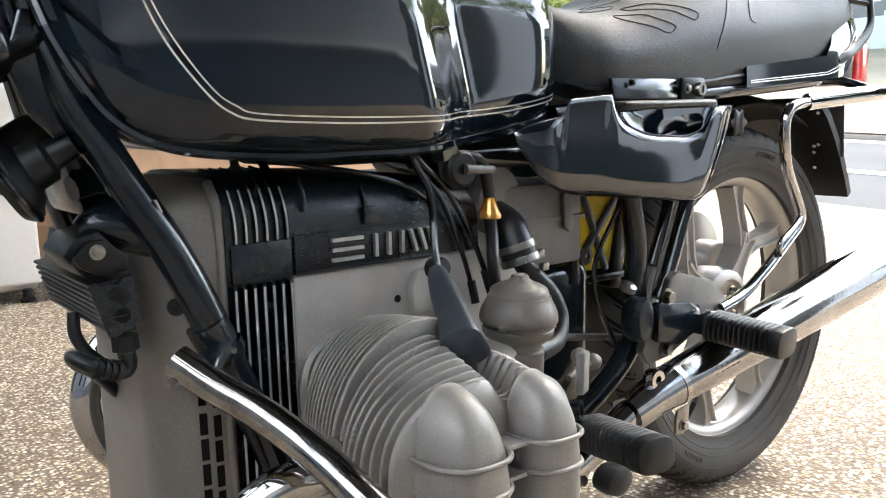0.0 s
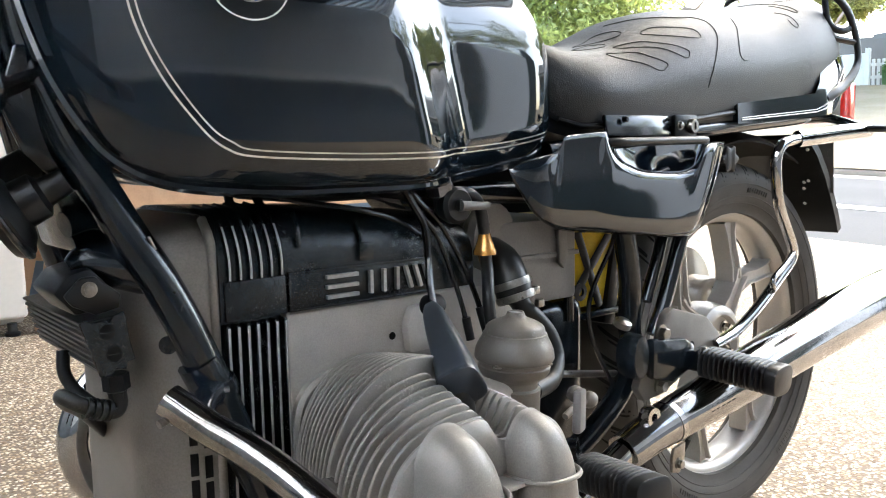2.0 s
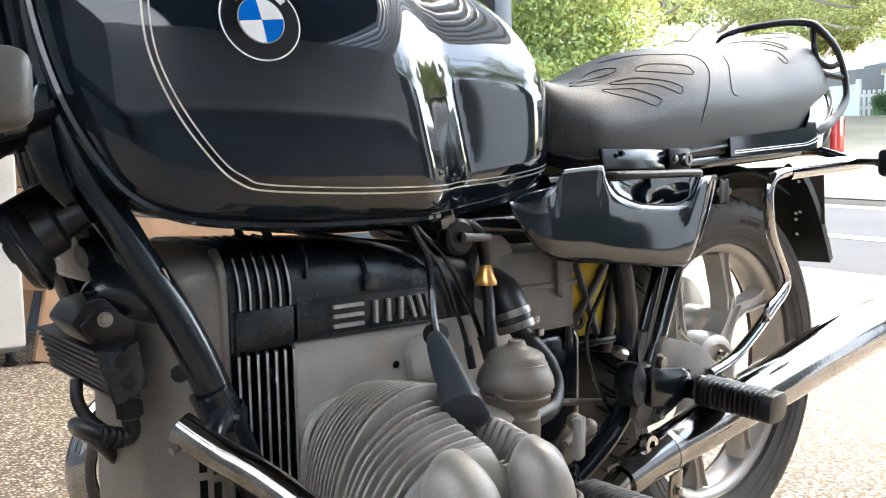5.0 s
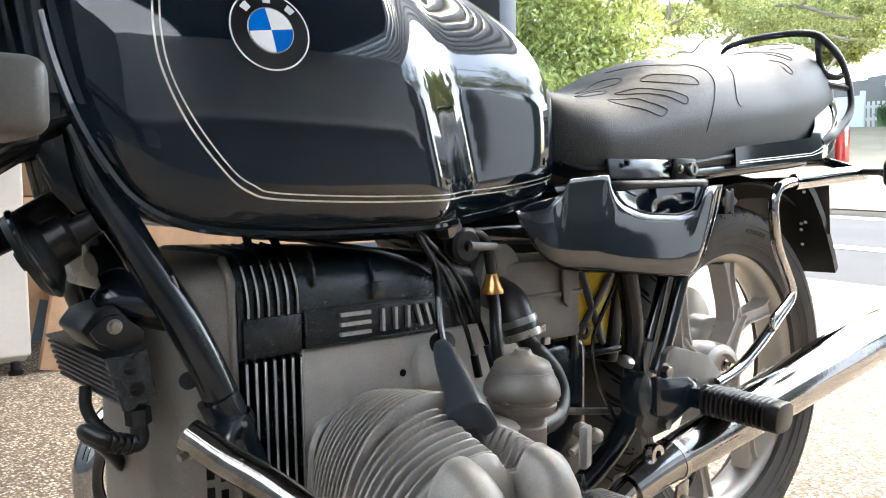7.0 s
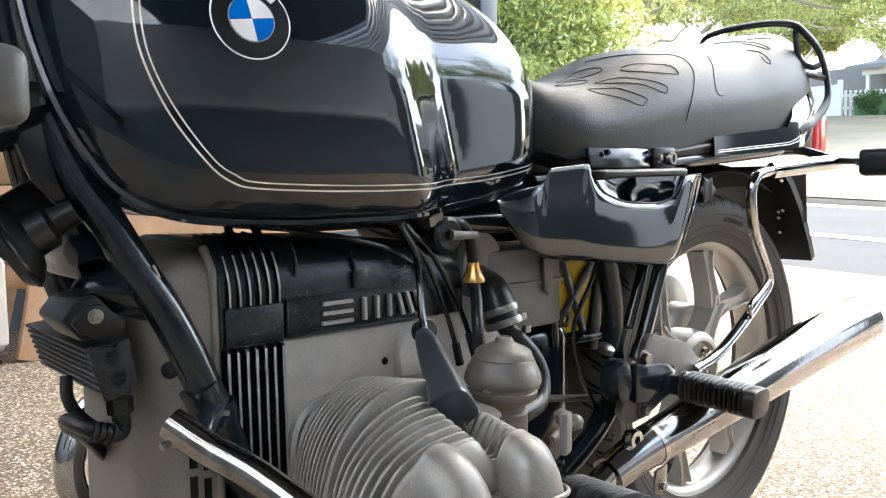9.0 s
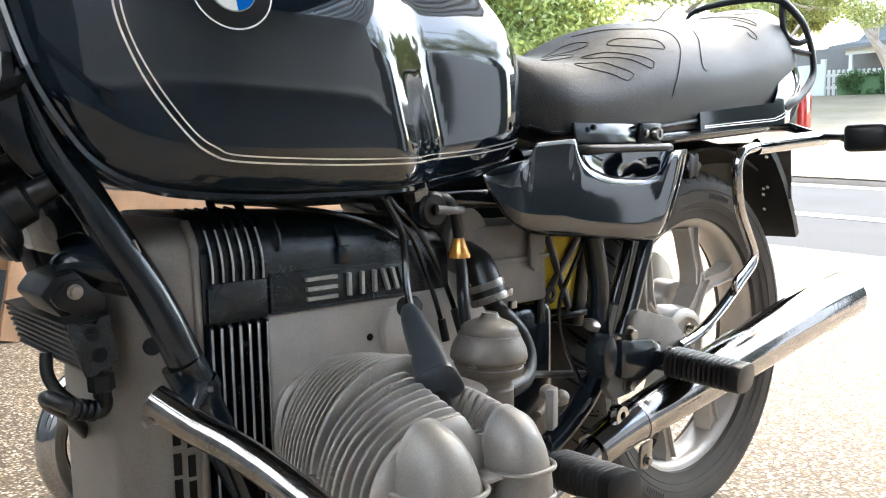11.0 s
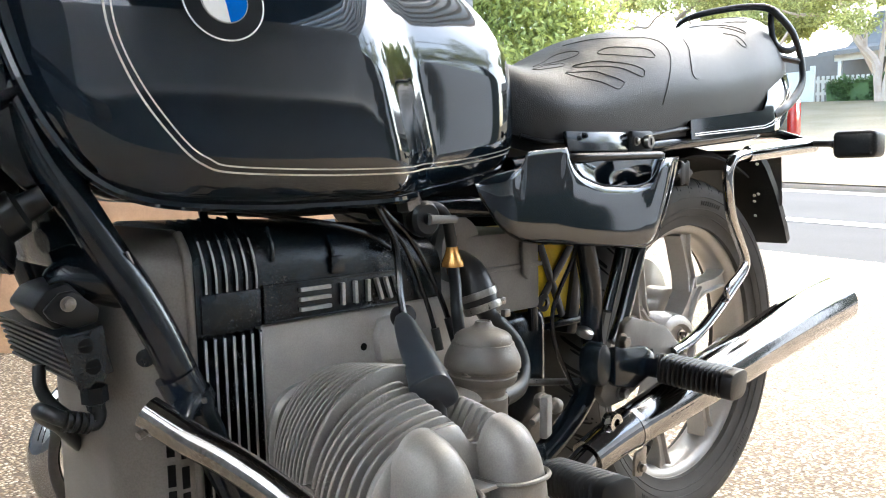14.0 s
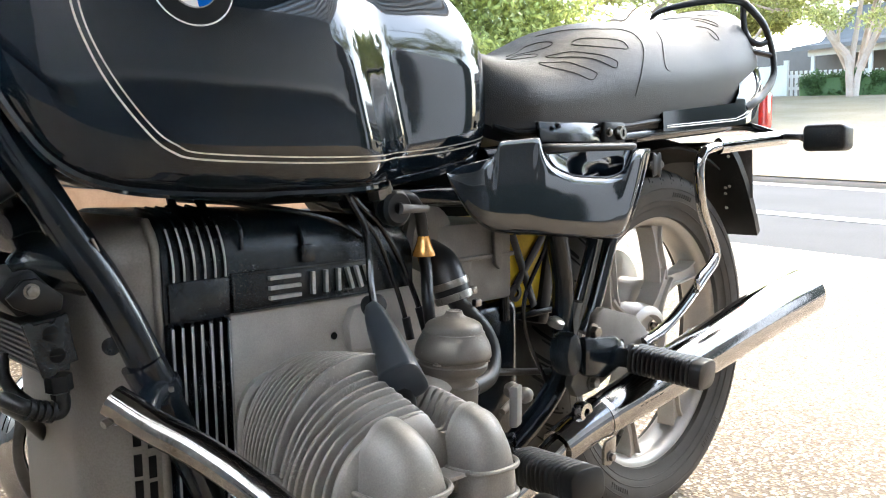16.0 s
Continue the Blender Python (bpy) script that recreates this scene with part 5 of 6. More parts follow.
lathe("outlet", [(0.040, 0), (0.038, -0.02), (0.001, -0.02)], (1.042, -0.209, 0.392), (0.99, 0, 0.13), DARK, silencer, "", 32)
tube("clamp_band", [(0.414, -0.1908, 0.289), (0.423, -0.1915, 0.291)], 0.0300, CHROME, silencer, "steel clamp band", 2, 28)
for row in range(3):
    for k in range(9 - 2 * row):
        x = 0.468 + 0.0105 * k
        c = lerp_table(x, [(q[0], q[2]) for q in sil])
        r = lerp_table(x, [(0.40, 0.028), (0.52, 0.034), (0.66, 0.039)])
        a = radians(28 - 13 * row)
        y0 = lerp_table(x, [(q[0], q[1]) for q in sil])
        tube("stamped_mark", [(x, y0 - (r + 0.0002) * math.cos(a), c + (r + 0.0002) * math.sin(a)), (x + 0.0075, y0 - (r + 0.0004) * math.cos(a), c + 0.0016 + (r + 0.0004) * math.sin(a))], 0.0009, DARK, silencer, "", 1, 6)
prism("stay", [(0.400, 0.262), (0.425, 0.266), (0.423, 0.240), (0.412, 0.226), (0.396, 0.230), (0.396, 0.250)], -0.214, -0.209, DULL, silencer, "bent steel silencer stay", 0.0015)
bolt("bolt", (0.409, -0.214, 0.240), (0, -1, 0), 0.006, 0.007, DULL, silencer)
lathe("mount_eye", [(0.006, -0.008), (0.013, -0.008), (0.015, 0), (0.013, 0.008), (0.006, 0.008)], (0.371, -0.195, 0.308), (0, -1, 0), CHROME, silencer, "", 24, True)
tube("exhaust_pipe", [(0.33, -0.185, 0.266), (0.25, -0.178, 0.225), (0.15, -0.17, 0.185), (0.0, -0.17, 0.165), (-0.12, -0.18, 0.172), (-0.20, -0.195, 0.215), (-0.232, -0.208, 0.268), (-0.225, -0.218, 0.312), (-0.195, -0.228, 0.338), (-0.155, -0.235, 0.344), (-0.115, -0.235, 0.345)], 0.019, CHROME, bike, "chrome exhaust pipe, blued near the cylinder", 6, 20)
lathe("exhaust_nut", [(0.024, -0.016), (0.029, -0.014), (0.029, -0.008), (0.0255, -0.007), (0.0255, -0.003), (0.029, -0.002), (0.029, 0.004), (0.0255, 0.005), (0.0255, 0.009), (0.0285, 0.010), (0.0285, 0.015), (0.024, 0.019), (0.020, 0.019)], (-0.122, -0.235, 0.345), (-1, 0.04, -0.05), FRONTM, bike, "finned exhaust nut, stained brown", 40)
tube("exhaust_pipe", [(-0.10, 0.20, 0.40), (-0.16, 0.18, 0.408), (-0.215, 0.16, 0.395), (-0.243, 0.15, 0.355), (-0.246, 0.15, 0.315), (-0.228, 0.15, 0.272), (-0.184, 0.15, 0.225), (-0.12, 0.15, 0.18), (0.0, 0.15, 0.165), (0.3, 0.15, 0.2)], 0.019, CHROME, bike, "", 6, 20)
prism("centre_stand", [(0.33, 0.20), (0.35, 0.22), (0.43, 0.262), (0.45, 0.25), (0.36, 0.19)], -0.155, -0.145, DULL, bike, "worn steel stand lug", 0.002)

# luggage carrier, indicator and number plate carrier
rack = tube("luggage_carrier", [(0.985, -0.19, 0.681), (0.90, -0.187, 0.676), (0.80, -0.184, 0.669), (0.74, -0.18, 0.664), (0.715, -0.179, 0.655), (0.704, -0.178, 0.635), (0.708, -0.177, 0.60), (0.722, -0.175, 0.563), (0.752, -0.173, 0.522), (0.772, -0.172, 0.492), (0.768, -0.171, 0.472), (0.735, -0.17, 0.448), (0.68, -0.17, 0.413), (0.62, -0.169, 0.382), (0.56, -0.168, 0.368)], 0.0085, CHROME, bike, "chrome tube luggage carrier", 6, 14)
tube("crossbar", [(0.985, -0.19, 0.681), (0.88, -0.186, 0.675), (0.76, -0.181, 0.666)], 0.0125, CHROME, rack, "flat chrome bar", 4, 14, False, (0.8, 1.1, (0, 0, 1)))
tube("loop", [(0.771, -0.175, 0.487), (0.735, -0.178, 0.468), (0.704, -0.18, 0.455), (0.698, -0.18, 0.447), (0.701, -0.18, 0.436), (0.706, -0.176, 0.431)], 0.0045, CHROME, rack, "", 5, 10)
tube("stay", [(0.985, -0.18, 0.685), (0.98, -0.12, 0.705), (0.93, -0.09, 0.71)], 0.008, FRAME, rack, "", 4, 10)


def indicator(c, name_label, front):
    """A rounded box lamp with its lens and stalk."""
    c = Vector(c)
    body = part("indicator", box_bm((0.050, 0.070, 0.046) if not front else (0.050, 0.080, 0.043), Matrix.Translation(c), 0.010, 3), PLASTIC if not front else GREYP, bike, name_label)
    s = -1 if front else 1
    part("lens", box_bm((0.014, 0.060, 0.036), Matrix.Translation(c + Vector((0.026 * s, 0.002, 0))), 0.007, 3), AMBER, body, "orange lens")
    return body


ind = indicator((0.925, -0.292, 0.678), "black rear turn indicator", False)
tube("stalk", [(0.97, -0.195, 0.683), (0.945, -0.235, 0.681), (0.932, -0.252, 0.679), (0.930, -0.259, 0.679)], [0.006, 0.006, 0.009, 0.011], RUBBER, ind, "", 4, 12)
find = indicator((-0.432, -0.350, 0.714), "grey plastic front turn indicator", True)
tube("stalk", [(-0.42, -0.31, 0.72), (-0.41, -0.2, 0.74), (-0.40, -0.1, 0.76)], 0.011, RUBBER, find, "", 4, 12)
# mudguard panel and plate carrier behind the wheel
bm = bmesh.new()
half_out = [(0.084, 0.0), (0.090, 0.015), (0.0935, 0.030), (0.0953, 0.070), (0.0935, 0.106), (0.090, 0.147), (0.085, 0.181)]
out = [(-y, d) for y, d in half_out] + [(y, d) for y, d in reversed(half_out)]
vs = [bm.verts.new((d * 0.72, y, 0.668 - d)) for y, d in out]
face = bm.faces.new(vs)
ext = bmesh.ops.extrude_face_region(bm, geom=[face])
bmesh.ops.translate(bm, vec=(0.012, 0, 0.009), verts=[g for g in ext["geom"] if isinstance(g, bmesh.types.BMVert)])
bmesh.ops.translate(bm, vec=(0.978, 0, 0), verts=bm.verts)
plate = part("plate_carrier", bm, PLASTIC, bike, "black plate carrier with pale rivets")
prism("number_plate", [(1.050, 0.672), (1.052, 0.672), (1.0595, 0.566), (1.0575, 0.566)], -0.098, 0.098, GREYP, plate, "grey back of the number plate", 0.0005)
for y, d in ((-0.0514, 0.081), (-0.0609, 0.078), (-0.0472, 0.093), (-0.0386, 0.123), (-0.0794, 0.019)):
    lathe("rivet", [(0.0035, 0), (0.003, 0.0015), (0.0003, 0.002)], (0.978 + d * 0.72, y, 0.668 - d), (-0.8, 0, -0.58), WHITE, plate, "", 12)
rings = []
for a in np.linspace(radians(62), radians(125), 22):
    ring = []
    for y in np.linspace(-0.075, 0.075, 13):
        q = 0.372 - 0.018 * (abs(y) / 0.075) ** 3
        ring.append(Vector((WX + q * math.cos(a), y, WZ + q * math.sin(a))))
    for y in np.linspace(0.075, -0.075, 13):
        q = 0.376 - 0.018 * (abs(y) / 0.075) ** 3
        ring.append(Vector((WX + q * math.cos(a), y, WZ + q * math.sin(a))))
    rings.append(ring)
obj("rear_mudguard", *skin(rings), DARK, bike, "black plastic rear mudguard")

# ---- engine ----
def rounded_plan(x0, x1, hw, rf, rr, n=6):
    """Plan outline with rounded front and rear corners, counterclockwise."""
    pts = []
    for cx, cy, r, a0 in ((x1 - rr, hw - rr, rr, 0), (x0 + rf, hw - rf, rf, 90), (x0 + rf, -hw + rf, rf, 180), (x1 - rr, -hw + rr, rr, 270)):
        for k in range(n + 1):
            a = radians(a0 + 90 * k / n)
            pts.append((cx + r * math.cos(a), cy + r * math.sin(a)))
    return pts


block = obj("crankcase", *skin([[Vector((x, y, z)) for x, y in rounded_plan(-0.1132, 0.235, 0.122 - d, 0.004, 0.02)] for z, d in ((0.19, 0.02), (0.205, 0.0), (0.50, 0.0), (0.512, 0.01), (0.56, 0.03))]), ALLOY, bike, "grey cast alloy crankcase")
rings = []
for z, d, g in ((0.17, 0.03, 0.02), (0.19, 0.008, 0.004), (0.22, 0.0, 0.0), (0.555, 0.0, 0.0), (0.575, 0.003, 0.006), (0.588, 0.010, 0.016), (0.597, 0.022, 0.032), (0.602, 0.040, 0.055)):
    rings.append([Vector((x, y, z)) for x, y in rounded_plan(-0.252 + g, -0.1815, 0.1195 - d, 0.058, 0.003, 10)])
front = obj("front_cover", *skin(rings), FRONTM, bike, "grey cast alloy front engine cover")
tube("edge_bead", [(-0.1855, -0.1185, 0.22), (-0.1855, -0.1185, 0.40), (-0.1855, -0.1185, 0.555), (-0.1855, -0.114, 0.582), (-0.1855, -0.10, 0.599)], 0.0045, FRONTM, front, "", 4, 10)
lathe("dimple", [(0.0085, 0.0), (0.0085, 0.0006), (0.0004, 0.0006)], (-0.2272, -0.1092, 0.487), (-0.57, -0.82, 0), COVER, front, "", 20)
for col, th in enumerate((17.8, 4.8)):
    for row in range(5):
        nx, ny = -math.sin(radians(th)), -math.cos(radians(th))
        c = (-0.194 + 0.0579 * nx, -0.0615 + 0.0579 * ny, 0.397 - 0.0255 * row - 0.004 * col)
        part("vent_slot", box_bm((0.0075, 0.0012, 0.0215 if row else 0.014), pose(*c, 0, 0, -th), 0.0004, 1), DARK, front)
# top cover with its ribs and badge plate
rings = []
for x, drop in ((-0.181, 0.004), (-0.178, 0.0), (-0.10, 0.003), (0.0, 0.008), (0.08, 0.016), (0.125, 0.022), (0.132, 0.028)):
    ring = []
    for y, z in ((0.1225, 0.503), (0.1225, 0.545), (0.1215, 0.562), (0.117, 0.578), (0.108, 0.592), (0.094, 0.601), (0.07, 0.606), (0.03, 0.608)):
        ring.append((y, z - drop * (z - 0.503) / 0.10))
    pts = [Vector((x, -y, z)) for y, z in ring] + [Vector((x, y, z)) for y, z in reversed(ring)]
    rings.append(pts)
top = obj("starter_cover", *skin(rings), COVER, bike, "black painted ribbed engine top cover")
box("rib_band", (-0.1775, -0.1265, 0.5025), (-0.1135, -0.115, 0.5405), COVER, top, "", 0.0015)
RIBM = material("bare_rib_edge", (0.34, 0.33, 0.31), 0.4, 0.4, second=(0.16, 0.155, 0.15), scale=60, fine=600, mix=(0.4, 0.75))
for k in range(6):
    x = -0.172 + k * 0.0108
    z0 = 0.5405
    path = [(x, -0.1235, z0), (x, -0.1235, 0.556), (x, -0.1195, 0.573), (x, -0.110, 0.590), (x, -0.094, 0.6015), (x, -0.05, 0.607)]
    tube("rib", path, 0.0026, COVER, top, "", 5, 8, False, (0.75, 1.5, (0, -1, 0)))
    tube("rib_edge", [(p[0], p[1] - 0.0034, p[2] + 0.0010) for p in path[:4]], 0.0011, RIBM, top, "", 5, 6)
panel = box("rib_panel", (-0.1812, -0.1130, 0.20), (-0.1135, 0.10, 0.502), COVER, bike, "black panel of upright cooling ribs", 0.001)
for k in range(7):
    x = -0.1755 + k * 0.0100
    rib = part("rib", box_bm((0.0034, 0.0140, 0.296), pose(x, -0.1199, 0.351), 0.0008, 1), COVER, panel)
    part("rib_edge", box_bm((0.0023, 0.0012, 0.292), pose(x, -0.1275, 0.351), 0.0004, 1), RIBM, panel)
badge = box("badge_plate", (-0.1115, -0.1262, 0.5035), (0.066, -0.1215, 0.5430), COVER, bike, "black badge plate with raised border", 0.001)
for lo, hi in (((-0.1115, 0.5405), (0.066, 0.5430)), ((-0.1115, 0.5035), (0.066, 0.5060)), ((-0.1115, 0.5065), (-0.1090, 0.5400)), ((0.0635, 0.5065), (0.066, 0.5400))):
    box("border", (lo[0], -0.1282, lo[1]), (hi[0], -0.1260, hi[1]), COVER, badge, "", 0.0006)


def emblem(x0, w, bars):
    """A raised silver mark of plain bars; bars as x0, z0, x1, z1 within a unit square."""
    bm = bmesh.new()
    for a, b, c, d in bars:
        t = 0.0019
        p, q = Vector((x0 + a * w, 0, 0.5135 + b * 0.0205)), Vector((x0 + c * w, 0, 0.5135 + d * 0.0205))
        u = (q - p).normalized()
        n = Vector((-u.z, 0, u.x)) * t
        p, q = p - u * t, q + u * t
        vs = [bm.verts.new(v + Vector((0, y, 0))) for y in (-0.1262, -0.1312) for v in (p + n, q + n, q - n, p - n)]
        for f in ((0, 1, 2, 3), (7, 6, 5, 4), (0, 4, 5, 1), (1, 5, 6, 2), (2, 6, 7, 3), (3, 7, 4, 0)):
            bm.faces.new([vs[i] for i in f])
    return part("emblem", bm, LETTER, badge, "raised silver mark", False)


emblem(-0.068, 0.034, ((0, 0, 1, 0), (0, 0.5, 1, 0.5), (0, 1, 1, 1)))
emblem(-0.016, 0.034, ((0, 0, 0, 1), (0.5, 0, 0.5, 1), (1, 0, 1, 1)))
emblem(0.030, 0.032, ((0.0, 1, 0.2, 0), (0.4, 1, 0.6, 0), (0.8, 1, 1.0, 0)))
for x, z in ((-0.096, 0.588), (-0.022, 0.575)):
    tube("clip_stem", [(x, -0.1215, z - 0.022), (x, -0.121, z - 0.004), (x, -0.112, z + 0.012)], 0.0024, COVER, top, "", 4, 10)
box("boss", (-0.028, -0.128, 0.546), (-0.010, -0.119, 0.565), COVER, top, "", 0.002)
lathe("screw_hole", [(0.0042, 0), (0.0042, 0.0008), (0.0003, 0.0008)], (0.014, -0.1222, 0.460), (0, -1, 0), DARK, block, "", 14)
prism("pushrod_boss", [(0.030, 0.440), (0.026, 0.470), (0.034, 0.490), (0.060, 0.492), (0.064, 0.440)], -0.134, -0.120, ALLOY, block, "", 0.004)
lathe("plug_grommet", [(0.012, 0), (0.012, 0.016), (0.009, 0.020), (0.001, 0.020)], (0.046, -0.146, 0.492), (0, -1, 0.2), RUBBER, bike, "black rubber grommet", 20)

# left cylinder: barrel fins, head fins and rocker cover along -y
CX, CZ = -0.035, 0.350


def fin_outline(a, b, dip, low=0.95, n=56, at=0.0, wide=0.021, p=1.0):
    """Outline of a fin: half width a, height b, with a square-shouldered valley of depth dip at x = at."""
    pts = []
    for k in range(n):
        t = 2 * math.pi * k / n
        c, s = math.cos(t), math.sin(t)
        x = CX + a * math.copysign(abs(c) ** p, c)
        z = (b if s > 0 else b * low) * math.copysign(abs(s) ** p, s)
        if s > 0:
            z -= dip * math.exp(-abs((x - at) / wide) ** 3.6)
        pts.append((x, CZ + z))
    return pts


def fin(y, t, a, b, dip=0.0, p=1.0, at=0.0, wide=0.021):
    o = fin_outline(a, b, dip, 0.95, 200, at, wide, p)
    rings = []
    for d, dy in ((0.044, 0.0006), (0.0014, 0.0), (0.0004, t * 0.14), (0.0, t * 0.35), (0.0, t * 0.65), (0.0004, t * 0.86), (0.0014, t), (0.044, t - 0.0006)):
        k = 1 - d / 0.10
        rings.append([Vector((CX + (x - CX) * k, y - dy, CZ + (z - CZ) * k)) for x, z in o])
    return obj("cooling_fin", *skin(rings), FINS, cyl)


cyl = lathe("cylinder", [(0.058, 0.0), (0.060, 0.04), (0.064, 0.10), (0.058, 0.115), (0.055, 0.20)], (CX, -0.125, CZ), (0, -1, 0), FINS, bike, "finned grey alloy cylinder and head", 40)
obj("base_flange", *skin([[Vector((CX + (x - CX) * k, y, CZ + (z - CZ) * k)) for x, z in fin_outline(0.079, 0.088, 0, 1.0, p=0.55)] for k, y in ((1.0, -0.122), (1.0, -0.129), (0.95, -0.133))]), FINS, cyl)
NF = 11
for k in range(NF):
    u = k / (NF - 1)
    fin(-0.1380 - k * 0.0087, 0.0030 if k < NF - 1 else 0.0052, 0.082 + 0.022 * u ** 0.7, 0.102 + 0.012 * u ** 0.8, p=0.93 + 0.07 * u)
for k in range(8):
    u = k / 7
    fin(-0.2385 - k * 0.0112, 0.0040, 0.104 + 0.007 * math.sin(math.pi * min(1.0, u * 1.1)), 0.101 - 0.023 * u, 0.046 - 0.020 * u, 0.98 - 0.20 * u ** 1.5, 0.002 - 0.010 * u, 0.023 - 0.004 * u)
LOBE_A, LOBE_B = -0.0845, 0.0125
rings = []
for y, a, b, dip in ((-0.3215, 0.106, 0.0775, 0.024), (-0.3265, 0.106, 0.0775, 0.024), (-0.3280, 0.1045, 0.076, 0.026), (-0.331, 0.100, 0.072, 0.030), (-0.3345, 0.092, 0.064, 0.032), (-0.336, 0.065, 0.04, 0.02)):
    rings.append([Vector((x, y, z)) for x, z in fin_outline(a, b, dip, 1.05, 180, -0.010, 0.020, 0.76)])
rocker = obj("rocker_cover", *skin(rings), FINS, bike, "smooth grey twin-lobed rocker cover")


def lobe_outline(cx, w, top, low, k, n=72):
    """An upright rounded lobe, wide at its foot and domed at its top."""
    pts = []
    for i in range(n):
        t = 2 * math.pi * i / n
        c, s = math.cos(t), math.sin(t)
        x = w * k * math.copysign(abs(c) ** (0.86 if s > 0 else 0.72), c)
        h = (top - 0.335) if s > 0 else (0.335 - low)
        pts.append((cx + x, 0.335 + h * (1 - 1.15 * (1 - k)) * math.copysign(abs(s) ** (0.86 if s > 0 else 0.5), s)))
    return pts


for cx, w, top, out in ((LOBE_A, 0.0395, 0.4310, 0.95), (LOBE_B, 0.0345, 0.4235, 0.80)):
    rings = []
    for y, k in ((-0.328, 1.03), (-0.338, 1.01), (-0.348, 0.985), (-0.357, 0.95), (-0.365, 0.90), (-0.372, 0.83), (-0.378, 0.73), (-0.383, 0.58), (-0.386, 0.38), (-0.387, 0.12)):
        rings.append([Vector((x, -0.328 + (y + 0.328) * out, z)) for x, z in lobe_outline(cx, w, top, 0.26, k)])
    obj("lobe", *skin(rings), FINS, rocker)
    for z in (0.376, 0.348):
        ring = []
        for t in np.linspace(math.pi, 2 * math.pi, 25):
            c, s = math.cos(t), math.sin(t)
            ring.append((cx + (w + 0.001) * math.copysign(abs(c) ** 0.80, c), -0.330 - 0.0585 * out * abs(s) ** 0.6, z - 0.05 * (cx + w * c - CX)))
        tube("rib", ring, 0.0024, FINS, rocker, "", 1, 8)
for z in (0.374, 0.346):
    box("web", (LOBE_A + 0.030, -0.360, z - 0.002), (LOBE_B - 0.024, -0.334, z + 0.002), FINS, rocker, "", 0.0008)
lathe("recess", [(0.012, 0.0), (0.012, 0.001), (0.0005, 0.001)], ((LOBE_A + LOBE_B) / 2 + 0.016, -0.3365, 0.360), (0, -1, 0), DARK, rocker, "", 20)
bolt("cap_nut", ((LOBE_A + LOBE_B) / 2 + 0.016, -0.3372, 0.360), (0, -1, 0), 0.0065, 0.012, DULL, rocker)

# spark plug cap and leads
pts = [(0.033, -0.167, 0.496), (0.027, -0.182, 0.487), (0.018, -0.204, 0.473), (0.006, -0.233, 0.4565), (-0.006, -0.258, 0.443), (-0.0125, -0.270, 0.436)]
path = glide(pts, 5)
rings = []
n = Vector((0.75, -0.25, 0.60))
for i, p in enumerate(path):
    u = i / (len(path) - 1)
    t = (path[min(i + 1, len(path) - 1)] - path[max(i - 1, 0)]).normalized()
    n = (n - t * n.dot(t)).normalized()
    b = t.cross(n)
    w, h = np.interp(u, (0, 0.08, 0.2, 0.5, 0.8, 0.93, 0.98, 1.0), (0.006, 0.0085, 0.0110, 0.0160, 0.0215, 0.0235, 0.0228, 0.019)), np.interp(u, (0, 0.08, 0.2, 0.5, 0.8, 0.93, 0.98, 1.0), (0.006, 0.0090, 0.0120, 0.0165, 0.0205, 0.0215, 0.0208, 0.017))
    rings.append([p + float(w) * math.copysign(abs(math.cos(q)) ** 0.55, math.cos(q)) * b + float(h) * math.copysign(abs(math.sin(q)) ** 0.55, math.sin(q)) * n for q in (2 * math.pi * k / 32 for k in range(32))])
capo = obj("plug_cap", *skin(rings), CAP, bike, "dark rubber spark plug cap")
tube("plug", [(-0.006, -0.256, 0.440), (-0.004, -0.262, 0.385)], 0.0135, RUBBER, capo, "", 2, 14)
CABLES = (
    ([(0.018, -0.130, 0.636), (0.035, -0.136, 0.604), (0.048, -0.140, 0.578), (0.050, -0.143, 0.545), (0.044, -0.152, 0.520), (0.038, -0.164, 0.500), (0.036, -0.170, 0.491)], 0.0042),
    ([(0.020, -0.125, 0.632), (0.05, -0.130, 0.592), (0.074, -0.130, 0.563), (0.098, -0.130, 0.509), (0.110, -0.132, 0.470), (0.113, -0.136, 0.445)], 0.0030),
    ([(0.025, -0.126, 0.634), (0.048, -0.130, 0.605), (0.076, -0.131, 0.580), (0.107, -0.131, 0.534), (0.127, -0.133, 0.490), (0.133, -0.140, 0.458)], 0.0034),
    ([(-0.12, -0.10, 0.620), (-0.09, -0.118, 0.611), (-0.028, -0.121, 0.600), (0.025, -0.122, 0.585), (0.052, -0.126, 0.568)], 0.0030),
    ([(-0.14, -0.06, 0.634), (-0.145, -0.075, 0.613), (-0.14, -0.085, 0.600)], 0.0045),
    ([(-0.115, -0.05, 0.634), (-0.112, -0.07, 0.612), (-0.11, -0.08, 0.60)], 0.0045),
    ([(0.40, -0.115, 0.56), (0.384, -0.12, 0.525), (0.350, -0.12, 0.478), (0.338, -0.12, 0.445), (0.345, -0.12, 0.405), (0.375, -0.12, 0.352), (0.39, -0.12, 0.33)], 0.0032),
)
for p, r in CABLES:
    tube("cable", p, r, CABLE, bike, "", 6, 8)
for a, b in (((0.111, -0.133, 0.468), (0.114, -0.137, 0.442)), ((0.130, -0.135, 0.478), (0.134, -0.142, 0.450))):
    tube("cable_end", [a, b], 0.0052, PLASTIC, bike, "", 2, 10)

